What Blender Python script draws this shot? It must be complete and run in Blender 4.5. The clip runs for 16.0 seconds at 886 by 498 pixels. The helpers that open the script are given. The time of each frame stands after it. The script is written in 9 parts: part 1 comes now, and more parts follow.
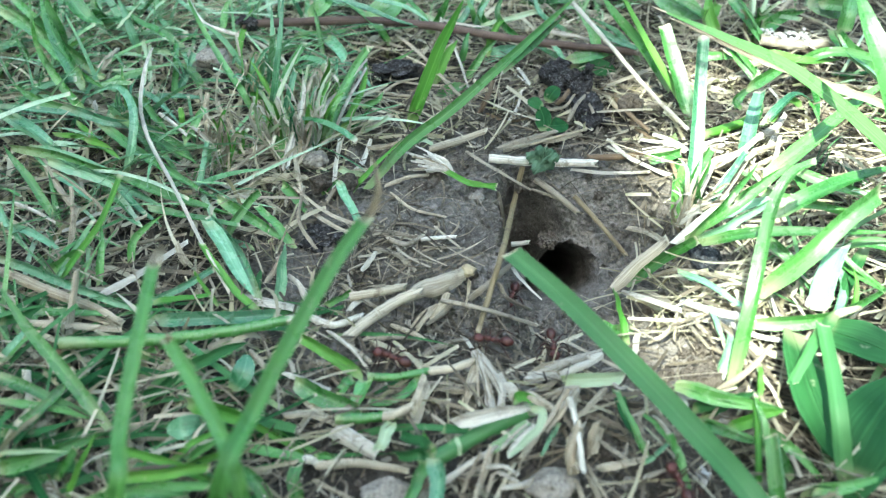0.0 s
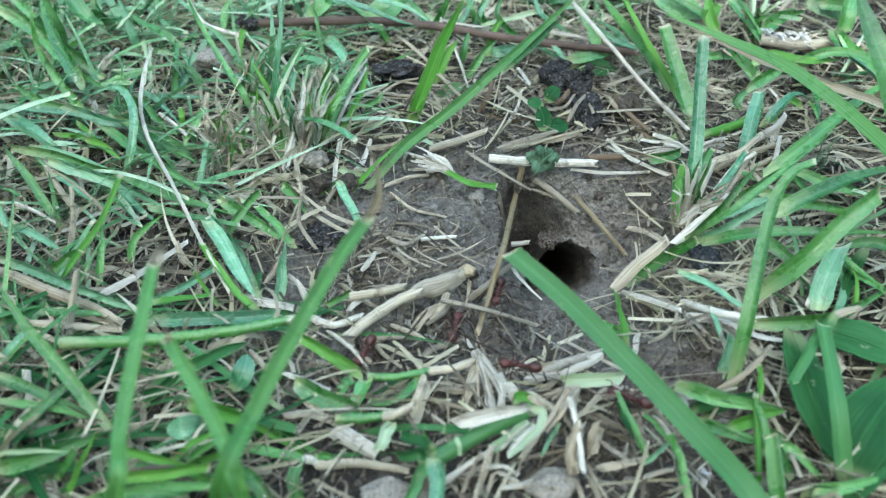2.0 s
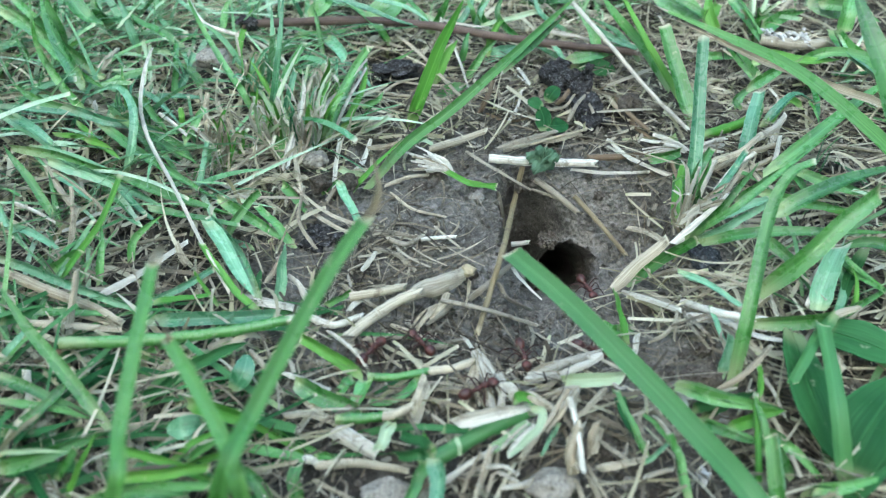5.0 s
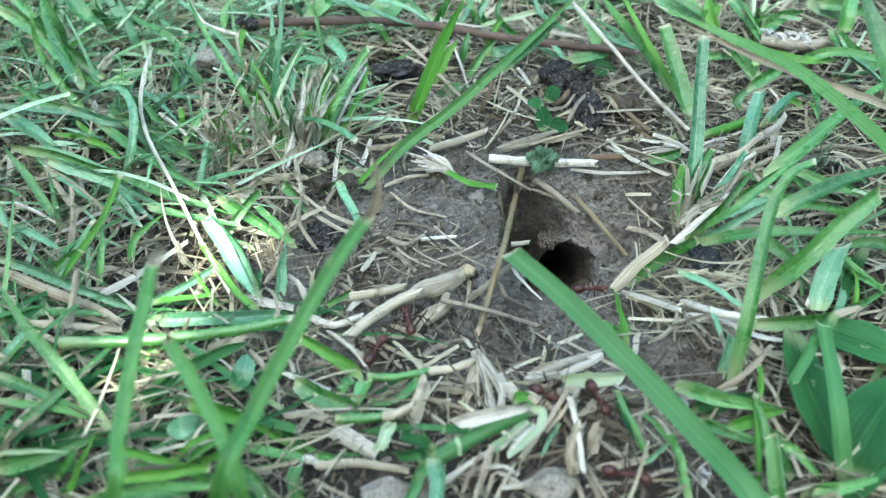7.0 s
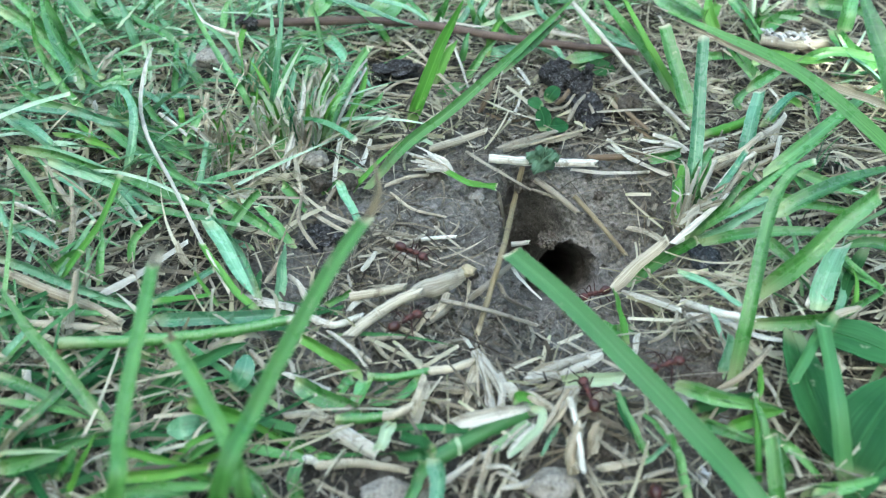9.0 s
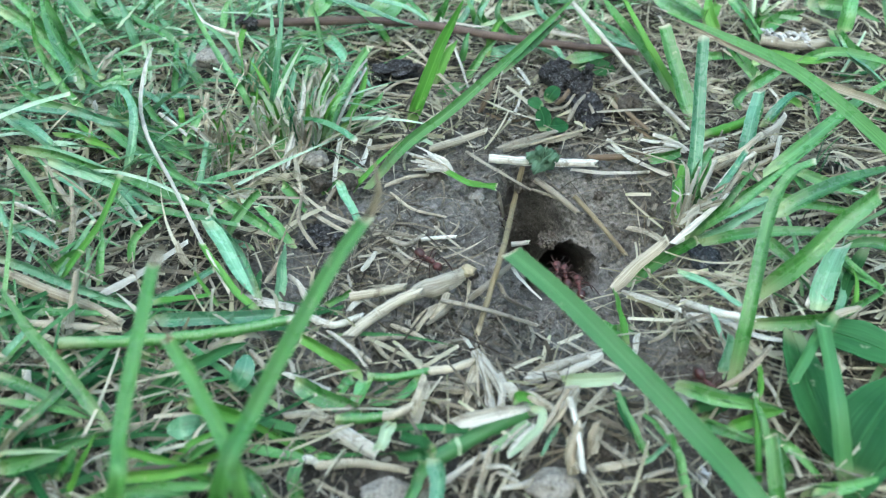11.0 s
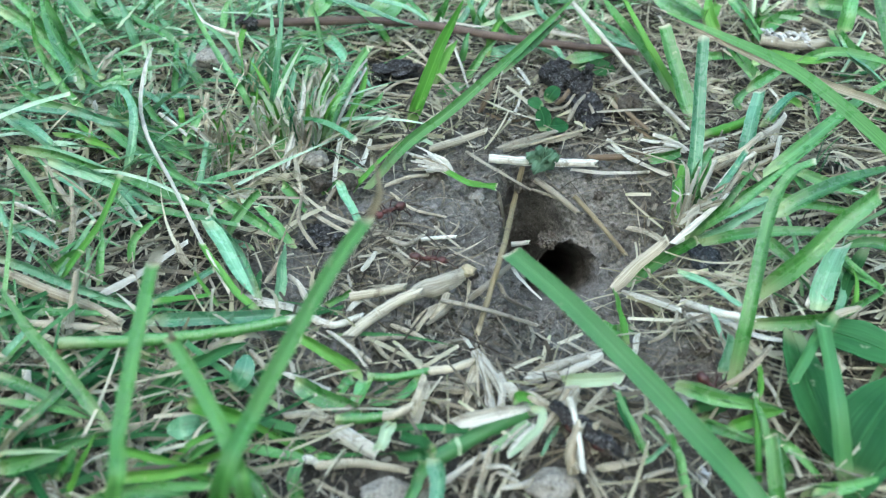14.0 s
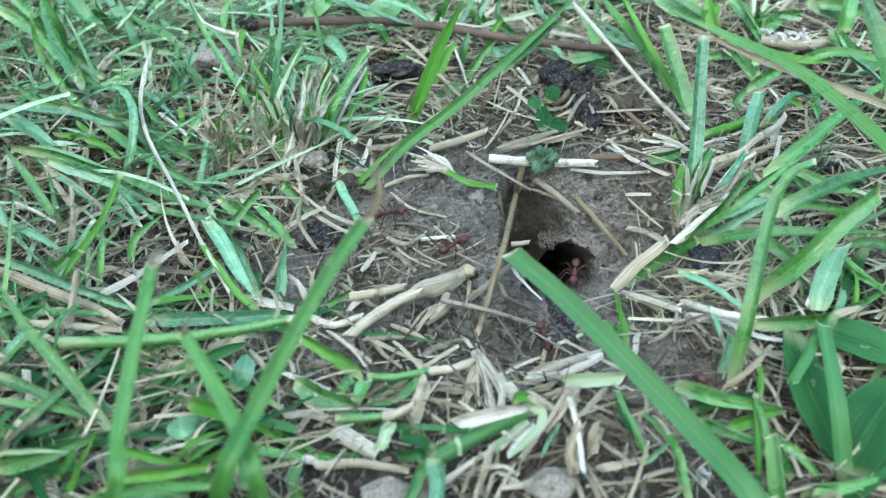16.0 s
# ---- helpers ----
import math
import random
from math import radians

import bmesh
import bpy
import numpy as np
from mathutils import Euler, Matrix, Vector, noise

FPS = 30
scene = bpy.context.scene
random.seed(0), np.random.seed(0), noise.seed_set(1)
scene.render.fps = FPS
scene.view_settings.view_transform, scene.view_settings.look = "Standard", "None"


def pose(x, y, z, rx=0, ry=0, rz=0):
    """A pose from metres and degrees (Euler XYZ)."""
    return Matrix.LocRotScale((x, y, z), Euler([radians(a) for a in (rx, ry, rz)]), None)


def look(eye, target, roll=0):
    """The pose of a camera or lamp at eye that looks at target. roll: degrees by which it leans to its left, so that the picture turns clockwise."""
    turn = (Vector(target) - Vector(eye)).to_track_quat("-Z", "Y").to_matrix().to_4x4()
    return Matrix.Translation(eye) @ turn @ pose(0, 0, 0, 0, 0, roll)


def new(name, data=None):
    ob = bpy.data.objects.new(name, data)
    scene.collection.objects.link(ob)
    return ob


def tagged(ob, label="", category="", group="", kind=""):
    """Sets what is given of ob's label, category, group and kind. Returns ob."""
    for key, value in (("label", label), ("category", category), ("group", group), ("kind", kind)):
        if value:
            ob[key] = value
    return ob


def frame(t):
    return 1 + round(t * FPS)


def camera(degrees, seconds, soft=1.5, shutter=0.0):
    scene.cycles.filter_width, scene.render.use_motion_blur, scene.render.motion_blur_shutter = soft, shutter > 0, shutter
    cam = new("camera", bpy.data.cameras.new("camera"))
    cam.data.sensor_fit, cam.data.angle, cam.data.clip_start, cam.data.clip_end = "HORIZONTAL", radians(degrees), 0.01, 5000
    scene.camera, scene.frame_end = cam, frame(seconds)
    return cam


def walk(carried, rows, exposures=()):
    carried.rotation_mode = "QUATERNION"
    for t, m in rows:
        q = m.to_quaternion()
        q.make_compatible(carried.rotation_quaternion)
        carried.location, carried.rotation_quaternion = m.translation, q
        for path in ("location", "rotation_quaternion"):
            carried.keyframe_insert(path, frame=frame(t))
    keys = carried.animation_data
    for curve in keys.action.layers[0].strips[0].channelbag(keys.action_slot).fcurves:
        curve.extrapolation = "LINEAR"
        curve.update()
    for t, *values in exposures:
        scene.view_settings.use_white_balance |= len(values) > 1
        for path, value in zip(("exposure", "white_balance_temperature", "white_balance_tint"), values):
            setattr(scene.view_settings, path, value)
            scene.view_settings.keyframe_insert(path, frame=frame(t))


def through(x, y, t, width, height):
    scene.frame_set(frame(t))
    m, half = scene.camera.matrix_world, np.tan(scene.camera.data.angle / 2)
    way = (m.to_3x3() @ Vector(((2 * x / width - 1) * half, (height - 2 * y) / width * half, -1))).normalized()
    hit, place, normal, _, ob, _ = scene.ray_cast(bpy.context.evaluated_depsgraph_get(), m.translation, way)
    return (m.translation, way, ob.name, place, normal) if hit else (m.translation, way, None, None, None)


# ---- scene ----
# A fixed camera on a tiny stand, about 13 cm over a lawn, looking down at an ant nest.
EYE, AIM = (0.0, -0.15321, 0.12856), (0.0, 0.0, 0.0)
cam = camera(55, 16.0, soft=1.25)
cam.data.dof.use_dof, cam.data.dof.focus_distance, cam.data.dof.aperture_fstop = True, 0.215, 20.0
STOPS = ((0.0, 2.71), (0.5, 2.61), (0.75, 2.68), (1.0, 2.81), (1.5, 2.69), (2.0, 2.79), (3.0, 2.86), (4.0, 2.90), (6.5, 2.83), (7.2, 2.89), (8.0, 2.84), (8.5, 2.93), (13.0, 2.88), (14.5, 2.93), (16.0, 2.93))
walk(cam, [(0.0, look(EYE, AIM)), (16.0, look(EYE, AIM))], [(t, stops - 0.05, 6520, -10) for t, stops in STOPS])

# ---- daylight: the nest lies in the moving shade of a small tree ----
SUN_HIGH, SUN_TURN = radians(60), radians(203)     # the sun's height, and its turn from north by east
TO_SUN = Vector((math.cos(SUN_HIGH) * math.sin(SUN_TURN), math.cos(SUN_HIGH) * math.cos(SUN_TURN), math.sin(SUN_HIGH)))
world = bpy.data.worlds.new("sky")
scene.world = world
world.use_nodes = True
sky = world.node_tree.nodes.new("ShaderNodeTexSky")
sky.sky_type, sky.sun_disc = "NISHITA", False
sky.air_density, sky.dust_density = 1.0, 2.5
sky.sun_elevation, sky.sun_rotation = SUN_HIGH, SUN_TURN
back = world.node_tree.nodes["Background"]
back.inputs[1].default_value = 0.15
world.node_tree.links.new(sky.outputs[0], back.inputs[0])
sun = new("sun", bpy.data.lights.new("sun", "SUN"))
sun.data.energy, sun.data.angle, sun.data.color = 3.3, radians(0.53), (1.0, 0.97, 0.92)
sun.matrix_world = look(TO_SUN * 3, (0, 0, 0))


# ---- materials ----
def material(name):
    m = bpy.data.materials.new(name)
    m.use_nodes = True
    n = m.node_tree.nodes
    return m, n, m.node_tree.links, n["Principled BSDF"]


def node(nodes, kind, **values):
    nd = nodes.new(kind)
    for k, v in values.items():
        nd.inputs[k.replace("_", " ")].default_value = v
    return nd


def mixed(n, links, a, b, fac, blend="MIX"):
    m = n.new("ShaderNodeMix")
    m.data_type, m.blend_type = "RGBA", blend
    for sock, v in ((m.inputs[0], fac), (m.inputs[6], a), (m.inputs[7], b)):
        if hasattr(v, "is_linked"):
            links.new(v, sock)
        elif isinstance(v, (int, float)):
            sock.default_value = v
        else:
            sock.default_value = (*v, 1)
    return m.outputs[2]


def stepped(n, links, value, a, b, lo=0.0, hi=1.0):
    m = n.new("ShaderNodeMapRange")
    m.interpolation_type = "SMOOTHSTEP"
    links.new(value, m.inputs[0])
    for i, v in enumerate((a, b, lo, hi)):
        m.inputs[i + 1].default_value = v
    return m.outputs[0]


def scaled(n, links, vec, size):
    m = n.new("ShaderNodeMapping")
    links.new(vec, m.inputs[0])
    m.inputs[3].default_value = size
    return m.outputs[0]


def leafy(name, body, light, tip, through=0.35, rough=0.36, gloss=0.4, tip_from=0.955, per_island=False, fibre=0.32, spots=0.4, sheen=None, stain=None):
    """A thin plant surface: fibres along it, a paler midrib, spots, a dry tip, some light coming through."""
    m, n, links, p = material(name)
    uv = n.new("ShaderNodeUVMap").outputs[0]
    rnd = n.new("ShaderNodeNewGeometry").outputs["Random Per Island"] if per_island else n.new("ShaderNodeObjectInfo").outputs["Random"]
    lines = node(n, "ShaderNodeTexNoise", Scale=1.0, Detail=2.0)
    links.new(scaled(n, links, uv, (22, 1.4, 1)), lines.inputs["Vector"])
    pos = n.new("ShaderNodeTexCoord").outputs["Object"]
    blot = node(n, "ShaderNodeTexNoise", Scale=260.0, Detail=4.0, Roughness=0.65)
    links.new(pos, blot.inputs["Vector"])
    wide = node(n, "ShaderNodeTexNoise", Scale=45.0, Detail=2.0)
    links.new(pos, wide.inputs["Vector"])
    col = mixed(n, links, body, light, stepped(n, links, rnd, 0.0, 1.0))
    # sheen paints sky glints on some grass islands, and makes paler bits in litter
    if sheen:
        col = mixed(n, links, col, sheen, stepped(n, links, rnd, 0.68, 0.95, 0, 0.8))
    col = mixed(n, links, col, light, stepped(n, links, wide.outputs[0], 0.42, 0.66, 0, 0.55))
    dark = tuple(c * 0.55 for c in body)
    col = mixed(n, links, col, dark, stepped(n, links, lines.outputs[0], 0.55, 0.32, 0, fibre))
    pale = tuple(min(1, c * 1.5 + 0.02) for c in light)
    col = mixed(n, links, col, pale, stepped(n, links, lines.outputs[0], 0.56, 0.72, 0, fibre))
    col = mixed(n, links, col, tip, stepped(n, links, blot.outputs[0], 0.62, 0.74, 0, spots))
    if stain:
        mould = node(n, "ShaderNodeTexNoise", Scale=280.0, Detail=5.0, Roughness=0.7)
        links.new(pos, mould.inputs["Vector"])
        col = mixed(n, links, col, stain, stepped(n, links, mould.outputs[0], 0.52, 0.70, 0, 0.75))
    sep = n.new("ShaderNodeSeparateXYZ")
    links.new(uv, sep.inputs[0])
    if not per_island:
        edge = n.new("ShaderNodeMath")
        edge.operation = "PINGPONG"
        edge.inputs[1].default_value = 0.5
        links.new(sep.outputs[0], edge.inputs[0])
        col = mixed(n, links, col, pale, stepped(n, links, edge.outputs[0], 0.045, 0.015, 0, 0.35))
        col = mixed(n, links, col, pale, stepped(n, links, edge.outputs[0], 0.455, 0.485, 0, 0.25))
    if through >= 0.19:
        col = mixed(n, links, col, (0.40, 0.45, 0.24), stepped(n, links, sep.outputs[1], 0.20, 0.03, 0, 0.6))
    col = mixed(n, links, col, tip, stepped(n, links, sep.outputs[1], tip_from, min(1.0, tip_from + 0.09), 0, 0.85))
    links.new(col, p.inputs["Base Color"])
    links.new(stepped(n, links, blot.outputs[0], 0.3, 0.7, rough - 0.08, rough + 0.16), p.inputs["Roughness"])
    p.inputs["Specular IOR Level"].default_value = gloss
    bump = node(n, "ShaderNodeBump", Strength=0.6 if through >= 0.19 else 0.9, Distance=0.0003)
    links.new(lines.outputs[0], bump.inputs["Height"])
    links.new(bump.outputs[0], p.inputs["Normal"])
    if through:
        tr = n.new("ShaderNodeBsdfTranslucent")
        links.new(mixed(n, links, col, (1.0, 1.0, 0.35), 0.35, "MULTIPLY"), tr.inputs[0])
        mx = n.new("ShaderNodeMixShader")
        mx.inputs[0].default_value = through
        links.new(p.outputs[0], mx.inputs[1])
        links.new(tr.outputs[0], mx.inputs[2])
        links.new(mx.outputs[0], n["Material Output"].inputs[0])
    return m


def earthy(name, low, high, dust, scale=1.0, rough=0.95, bump_depth=0.0009, turf=False):
    """Crumbly mineral surface: grains, clods and pale dust."""
    m, n, links, p = material(name)
    pos = n.new("ShaderNodeTexCoord").outputs["Object"]
    big = node(n, "ShaderNodeTexNoise", Scale=55.0 * scale, Detail=5.0, Roughness=0.6)
    fine = node(n, "ShaderNodeTexNoise", Scale=700.0 * scale, Detail=6.0, Roughness=0.75)
    grain = node(n, "ShaderNodeTexVoronoi", Scale=900.0 * scale)
    for t in (big, fine, grain):
        links.new(pos, t.inputs["Vector"])
    col = mixed(n, links, low, high, stepped(n, links, big.outputs[0], 0.3, 0.68))
    col = mixed(n, links, col, dust, stepped(n, links, fine.outputs[0], 0.5, 0.72, 0, 0.7))
    col = mixed(n, links, col, tuple(c * 0.4 for c in low), stepped(n, links, fine.outputs[0], 0.46, 0.3, 0, 0.8))
    col = mixed(n, links, col, dust, stepped(n, links, grain.outputs["Distance"], 0.22, 0.05, 0, 0.35))
    # pale grains, and dark specks that paint the shade in fine pores
    speck = node(n, "ShaderNodeTexNoise", Scale=2600.0 * scale, Detail=3.0, Roughness=0.7)
    links.new(pos, speck.inputs["Vector"])
    col = mixed(n, links, col, dust, stepped(n, links, speck.outputs[0], 0.54, 0.68, 0, 0.6))
    col = mixed(n, links, col, tuple(c * 0.3 for c in low), stepped(n, links, speck.outputs[0], 0.47, 0.34, 0, 0.75))
    rnd = n.new("ShaderNodeObjectInfo").outputs["Random"]
    col = mixed(n, links, col, high, stepped(n, links, rnd, 0.4, 1.0, 0, 0.5))
    if turf:
        far = n.new("ShaderNodeVectorMath")
        far.operation = "LENGTH"
        links.new(pos, far.inputs[0])
        patch = node(n, "ShaderNodeTexNoise", Scale=9.0, Detail=6.0)
        links.new(pos, patch.inputs["Vector"])
        lawn = mixed(n, links, (0.050, 0.130, 0.035), (0.120, 0.170, 0.060), stepped(n, links, patch.outputs[0], 0.4, 0.65))
        # soil away from the nest painted darker, for shade in gaps between blades
        gap_shade = n.new("ShaderNodeVectorMath")
        gap_shade.operation = "DISTANCE"
        links.new(pos, gap_shade.inputs[0])
        gap_shade.inputs[1].default_value = (0.018, 0.002, 0)
        edge = n.new("ShaderNodeMath")
        edge.operation = "MULTIPLY_ADD"
        links.new(big.outputs[0], edge.inputs[0])
        edge.inputs[1].default_value = 0.04
        links.new(gap_shade.outputs["Value"], edge.inputs[2])
        col = mixed(n, links, col, (0.034, 0.028, 0.023), stepped(n, links, edge.outputs[0], 0.065, 0.10, 0, 0.85))
        col = mixed(n, links, col, lawn, stepped(n, links, far.outputs["Value"], 0.26, 0.45))
    links.new(col, p.inputs["Base Color"])
    p.inputs["Roughness"].default_value = rough
    p.inputs["Specular IOR Level"].default_value = 0.2
    b1 = node(n, "ShaderNodeBump", Strength=1.0, Distance=bump_depth)
    links.new(fine.outputs[0], b1.inputs["Height"])
    b2 = node(n, "ShaderNodeBump", Strength=0.9, Distance=bump_depth)
    links.new(grain.outputs["Distance"], b2.inputs["Height"])
    links.new(b1.outputs[0], b2.inputs["Normal"])
    links.new(b2.outputs[0], p.inputs["Normal"])
    return m


def shelled(name, body, shade, rough):
    """The hard skin of an insect."""
    m, n, links, p = material(name)
    pos = n.new("ShaderNodeTexCoord").outputs["Object"]
    t = node(n, "ShaderNodeTexNoise", Scale=900.0, Detail=3.0)
    links.new(pos, t.inputs["Vector"])
    links.new(mixed(n, links, body, shade, stepped(n, links, t.outputs[0], 0.35, 0.65)), p.inputs["Base Color"])
    p.inputs["Roughness"].default_value = rough
    b = node(n, "ShaderNodeBump", Strength=0.3, Distance=0.0001)
    links.new(t.outputs[0], b.inputs["Height"])
    links.new(b.outputs[0], p.inputs["Normal"])
    return m


STRAW_TIP = (0.66, 0.62, 0.47)
MAT = {
    "green": leafy("grass_green", (0.034, 0.150, 0.026), (0.135, 0.360, 0.095), STRAW_TIP, 0.24, 0.27, 1.0),
    "fresh": leafy("grass_fresh", (0.090, 0.285, 0.060), (0.180, 0.430, 0.125), STRAW_TIP, 0.45, 0.30, 0.9, 0.97, fibre=0.42, spots=0.25),
    "sward": leafy("grass_green_untipped", (0.055, 0.190, 0.056), (0.082, 0.240, 0.080), STRAW_TIP, 0.24, 0.42, 0.5, 0.99, fibre=0.34, spots=0.25),
    "blue": leafy("grass_blue_green", (0.045, 0.180, 0.080), (0.230, 0.470, 0.280), STRAW_TIP, 0.20, 0.24, 0.95),
    "lime": leafy("grass_lime", (0.080, 0.265, 0.034), (0.165, 0.390, 0.075), STRAW_TIP, 0.28),
    "deep": leafy("leaf_deep_green", (0.020, 0.088, 0.026), (0.048, 0.165, 0.055), STRAW_TIP, 0.22, 0.50, 0.18, tip_from=0.97),
    "pale": leafy("grass_pale_sheath", (0.300, 0.450, 0.250), (0.520, 0.620, 0.440), (0.74, 0.72, 0.62), 0.25),
    "straw": leafy("straw_tan", (0.330, 0.280, 0.205), (0.610, 0.545, 0.425), (0.64, 0.59, 0.47), 0.15, 0.5, 0.4, 0.95, fibre=0.65, stain=(0.15, 0.11, 0.075)),
    "white": leafy("straw_bleached", (0.520, 0.480, 0.405), (0.800, 0.770, 0.690), (0.82, 0.80, 0.73), 0.15, 0.45, 0.4, 0.95, fibre=0.65, stain=(0.26, 0.21, 0.15)),
    "grey": leafy("straw_grey", (0.250, 0.215, 0.165), (0.400, 0.360, 0.290), (0.50, 0.46, 0.38), 0.12, 0.6, 0.4, 0.95, fibre=0.6, stain=(0.10, 0.08, 0.06)),
    "brown": leafy("straw_brown", (0.150, 0.100, 0.062), (0.270, 0.200, 0.130), (0.34, 0.27, 0.18), 0.08, 0.6, 0.4, 0.95, fibre=0.6),
    "olive": leafy("straw_olive", (0.170, 0.135, 0.075), (0.330, 0.275, 0.175), (0.46, 0.40, 0.28), 0.05, 0.5, 0.4, 0.95, fibre=0.6, stain=(0.10, 0.06, 0.05)),
    "twig": leafy("twig_bark", (0.085, 0.058, 0.048), (0.165, 0.118, 0.096), (0.26, 0.21, 0.17), 0.0, 0.7, 0.3, 0.985, fibre=0.6, spots=0.8, stain=(0.05, 0.035, 0.03)),
    "litter": leafy("litter_mix", (0.032, 0.023, 0.016), (0.370, 0.312, 0.232), (0.55, 0.50, 0.41), 0.10, 0.6, 0.4, 0.97, True, 0.5, sheen=(0.60, 0.55, 0.45)),
    # the sheen is sky gloss painted into the colour of some blades
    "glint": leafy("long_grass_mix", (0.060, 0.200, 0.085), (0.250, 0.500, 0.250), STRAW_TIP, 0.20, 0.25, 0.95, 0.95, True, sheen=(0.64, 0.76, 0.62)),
    "debris": leafy("plant_debris", (0.022, 0.017, 0.013), (0.285, 0.248, 0.198), (0.40, 0.36, 0.30), 0.06, 0.7, 0.3, 0.97, True, 0.5, sheen=(0.50, 0.46, 0.39)),
    # here too the pale sheen colour stands for sky reflected on blades
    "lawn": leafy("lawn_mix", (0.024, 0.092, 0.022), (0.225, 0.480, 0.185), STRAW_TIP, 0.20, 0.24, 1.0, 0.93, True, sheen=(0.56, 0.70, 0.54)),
    "dry": leafy("lawn_dry_mix", (0.240, 0.215, 0.120), (0.650, 0.605, 0.470), (0.68, 0.63, 0.50), 0.2, 0.5, 0.4, 0.95, True),
    "crown": leafy("tree_leaf", (0.040, 0.120, 0.030), (0.080, 0.190, 0.045), (0.2, 0.2, 0.06), 0.12, 0.5, 0.4, 0.99, True),
    "hedge": leafy("skylight_screen_leaf", (0.022, 0.062, 0.018), (0.050, 0.110, 0.030), (0.10, 0.10, 0.04), 0.0, 0.6, 0.3, 0.99, True),
    "sage": leafy("leaf_sage", (0.050, 0.110, 0.062), (0.150, 0.250, 0.165), (0.28, 0.36, 0.27), 0.1, 0.6, 0.3, 0.99, spots=0.6),
    "soil": earthy("soil", (0.070, 0.059, 0.051), (0.225, 0.203, 0.184), (0.395, 0.370, 0.345), turf=True),
    "grit": earthy("soil_grit", (0.062, 0.052, 0.044), (0.205, 0.184, 0.165), (0.360, 0.335, 0.308), 1.2),
    "clod": earthy("soil_clod", (0.080, 0.064, 0.052), (0.170, 0.145, 0.122), (0.270, 0.240, 0.210), 1.4),
    "stone": earthy("pebble_grey", (0.170, 0.152, 0.132), (0.290, 0.265, 0.232), (0.420, 0.395, 0.360), 0.5, 0.8, 0.0003),
    "black": earthy("black_stone", (0.018, 0.020, 0.024), (0.040, 0.043, 0.050), (0.20, 0.21, 0.23), 0.6, 0.45, 0.0003),
    "chalk": earthy("white_stone_chip", (0.40, 0.39, 0.38), (0.58, 0.57, 0.56), (0.74, 0.73, 0.72), 0.7, 0.6, 0.0002),
    "char": earthy("charred_wood", (0.014, 0.012, 0.012), (0.040, 0.036, 0.037), (0.26, 0.255, 0.27), 1.0, 0.85, 0.0008),
    "ant": shelled("ant_red_shell", (0.085, 0.020, 0.016), (0.042, 0.012, 0.010), 0.55),
    "gaster": shelled("ant_gaster_shell", (0.068, 0.016, 0.013), (0.034, 0.009, 0.007), 0.42),
    "leg": shelled("ant_leg_shell", (0.046, 0.012, 0.009), (0.026, 0.008, 0.006), 0.7),
}
MM = 0.001


# ---- mesh builders ----
def mesh_of(name, verts, faces, mat, uvs=None, smooth=True):
    me = bpy.data.meshes.new(name)
    me.from_pydata(verts, [], faces)
    if uvs is not None:
        layer = me.uv_layers.new(name="UVMap")
        idx = np.empty(len(me.loops), np.int32)
        me.loops.foreach_get("vertex_index", idx)
        layer.data.foreach_set("uv", np.asarray(uvs, np.float32)[idx].ravel())
    me.polygons.foreach_set("use_smooth", [smooth] * len(me.polygons))
    me.materials.append(MAT[mat])
    if uvs is not None and smooth and len(verts) < 3000:
        me.set_sharp_from_angle(angle=radians(50))
    me.update()
    return me


def part(name, me, parent, label=""):
    ob = new(name, me)
    ob.parent = parent
    return tagged(ob, label)


def glide(points, count):
    """A smooth line through the points, as count + 1 places."""
    pts = [Vector(p) for p in points]
    if len(pts) == 2:
        return [pts[0].lerp(pts[1], i / count) for i in range(count + 1)]
    ends = [pts[0] * 2 - pts[1], *pts, pts[-1] * 2 - pts[-2]]
    out = []
    for i in range(count + 1):
        s = i / count * (len(pts) - 1)
        k = min(int(s), len(pts) - 2)
        u = s - k
        a, b, c, d = ends[k:k + 4]
        out.append(0.5 * ((2 * b) + (c - a) * u + (2 * a - 5 * b + 4 * c - d) * u * u + (3 * b - a - 3 * c + d) * u ** 3))
    return out


FACING = Vector((0.0, -0.6, 0.8))


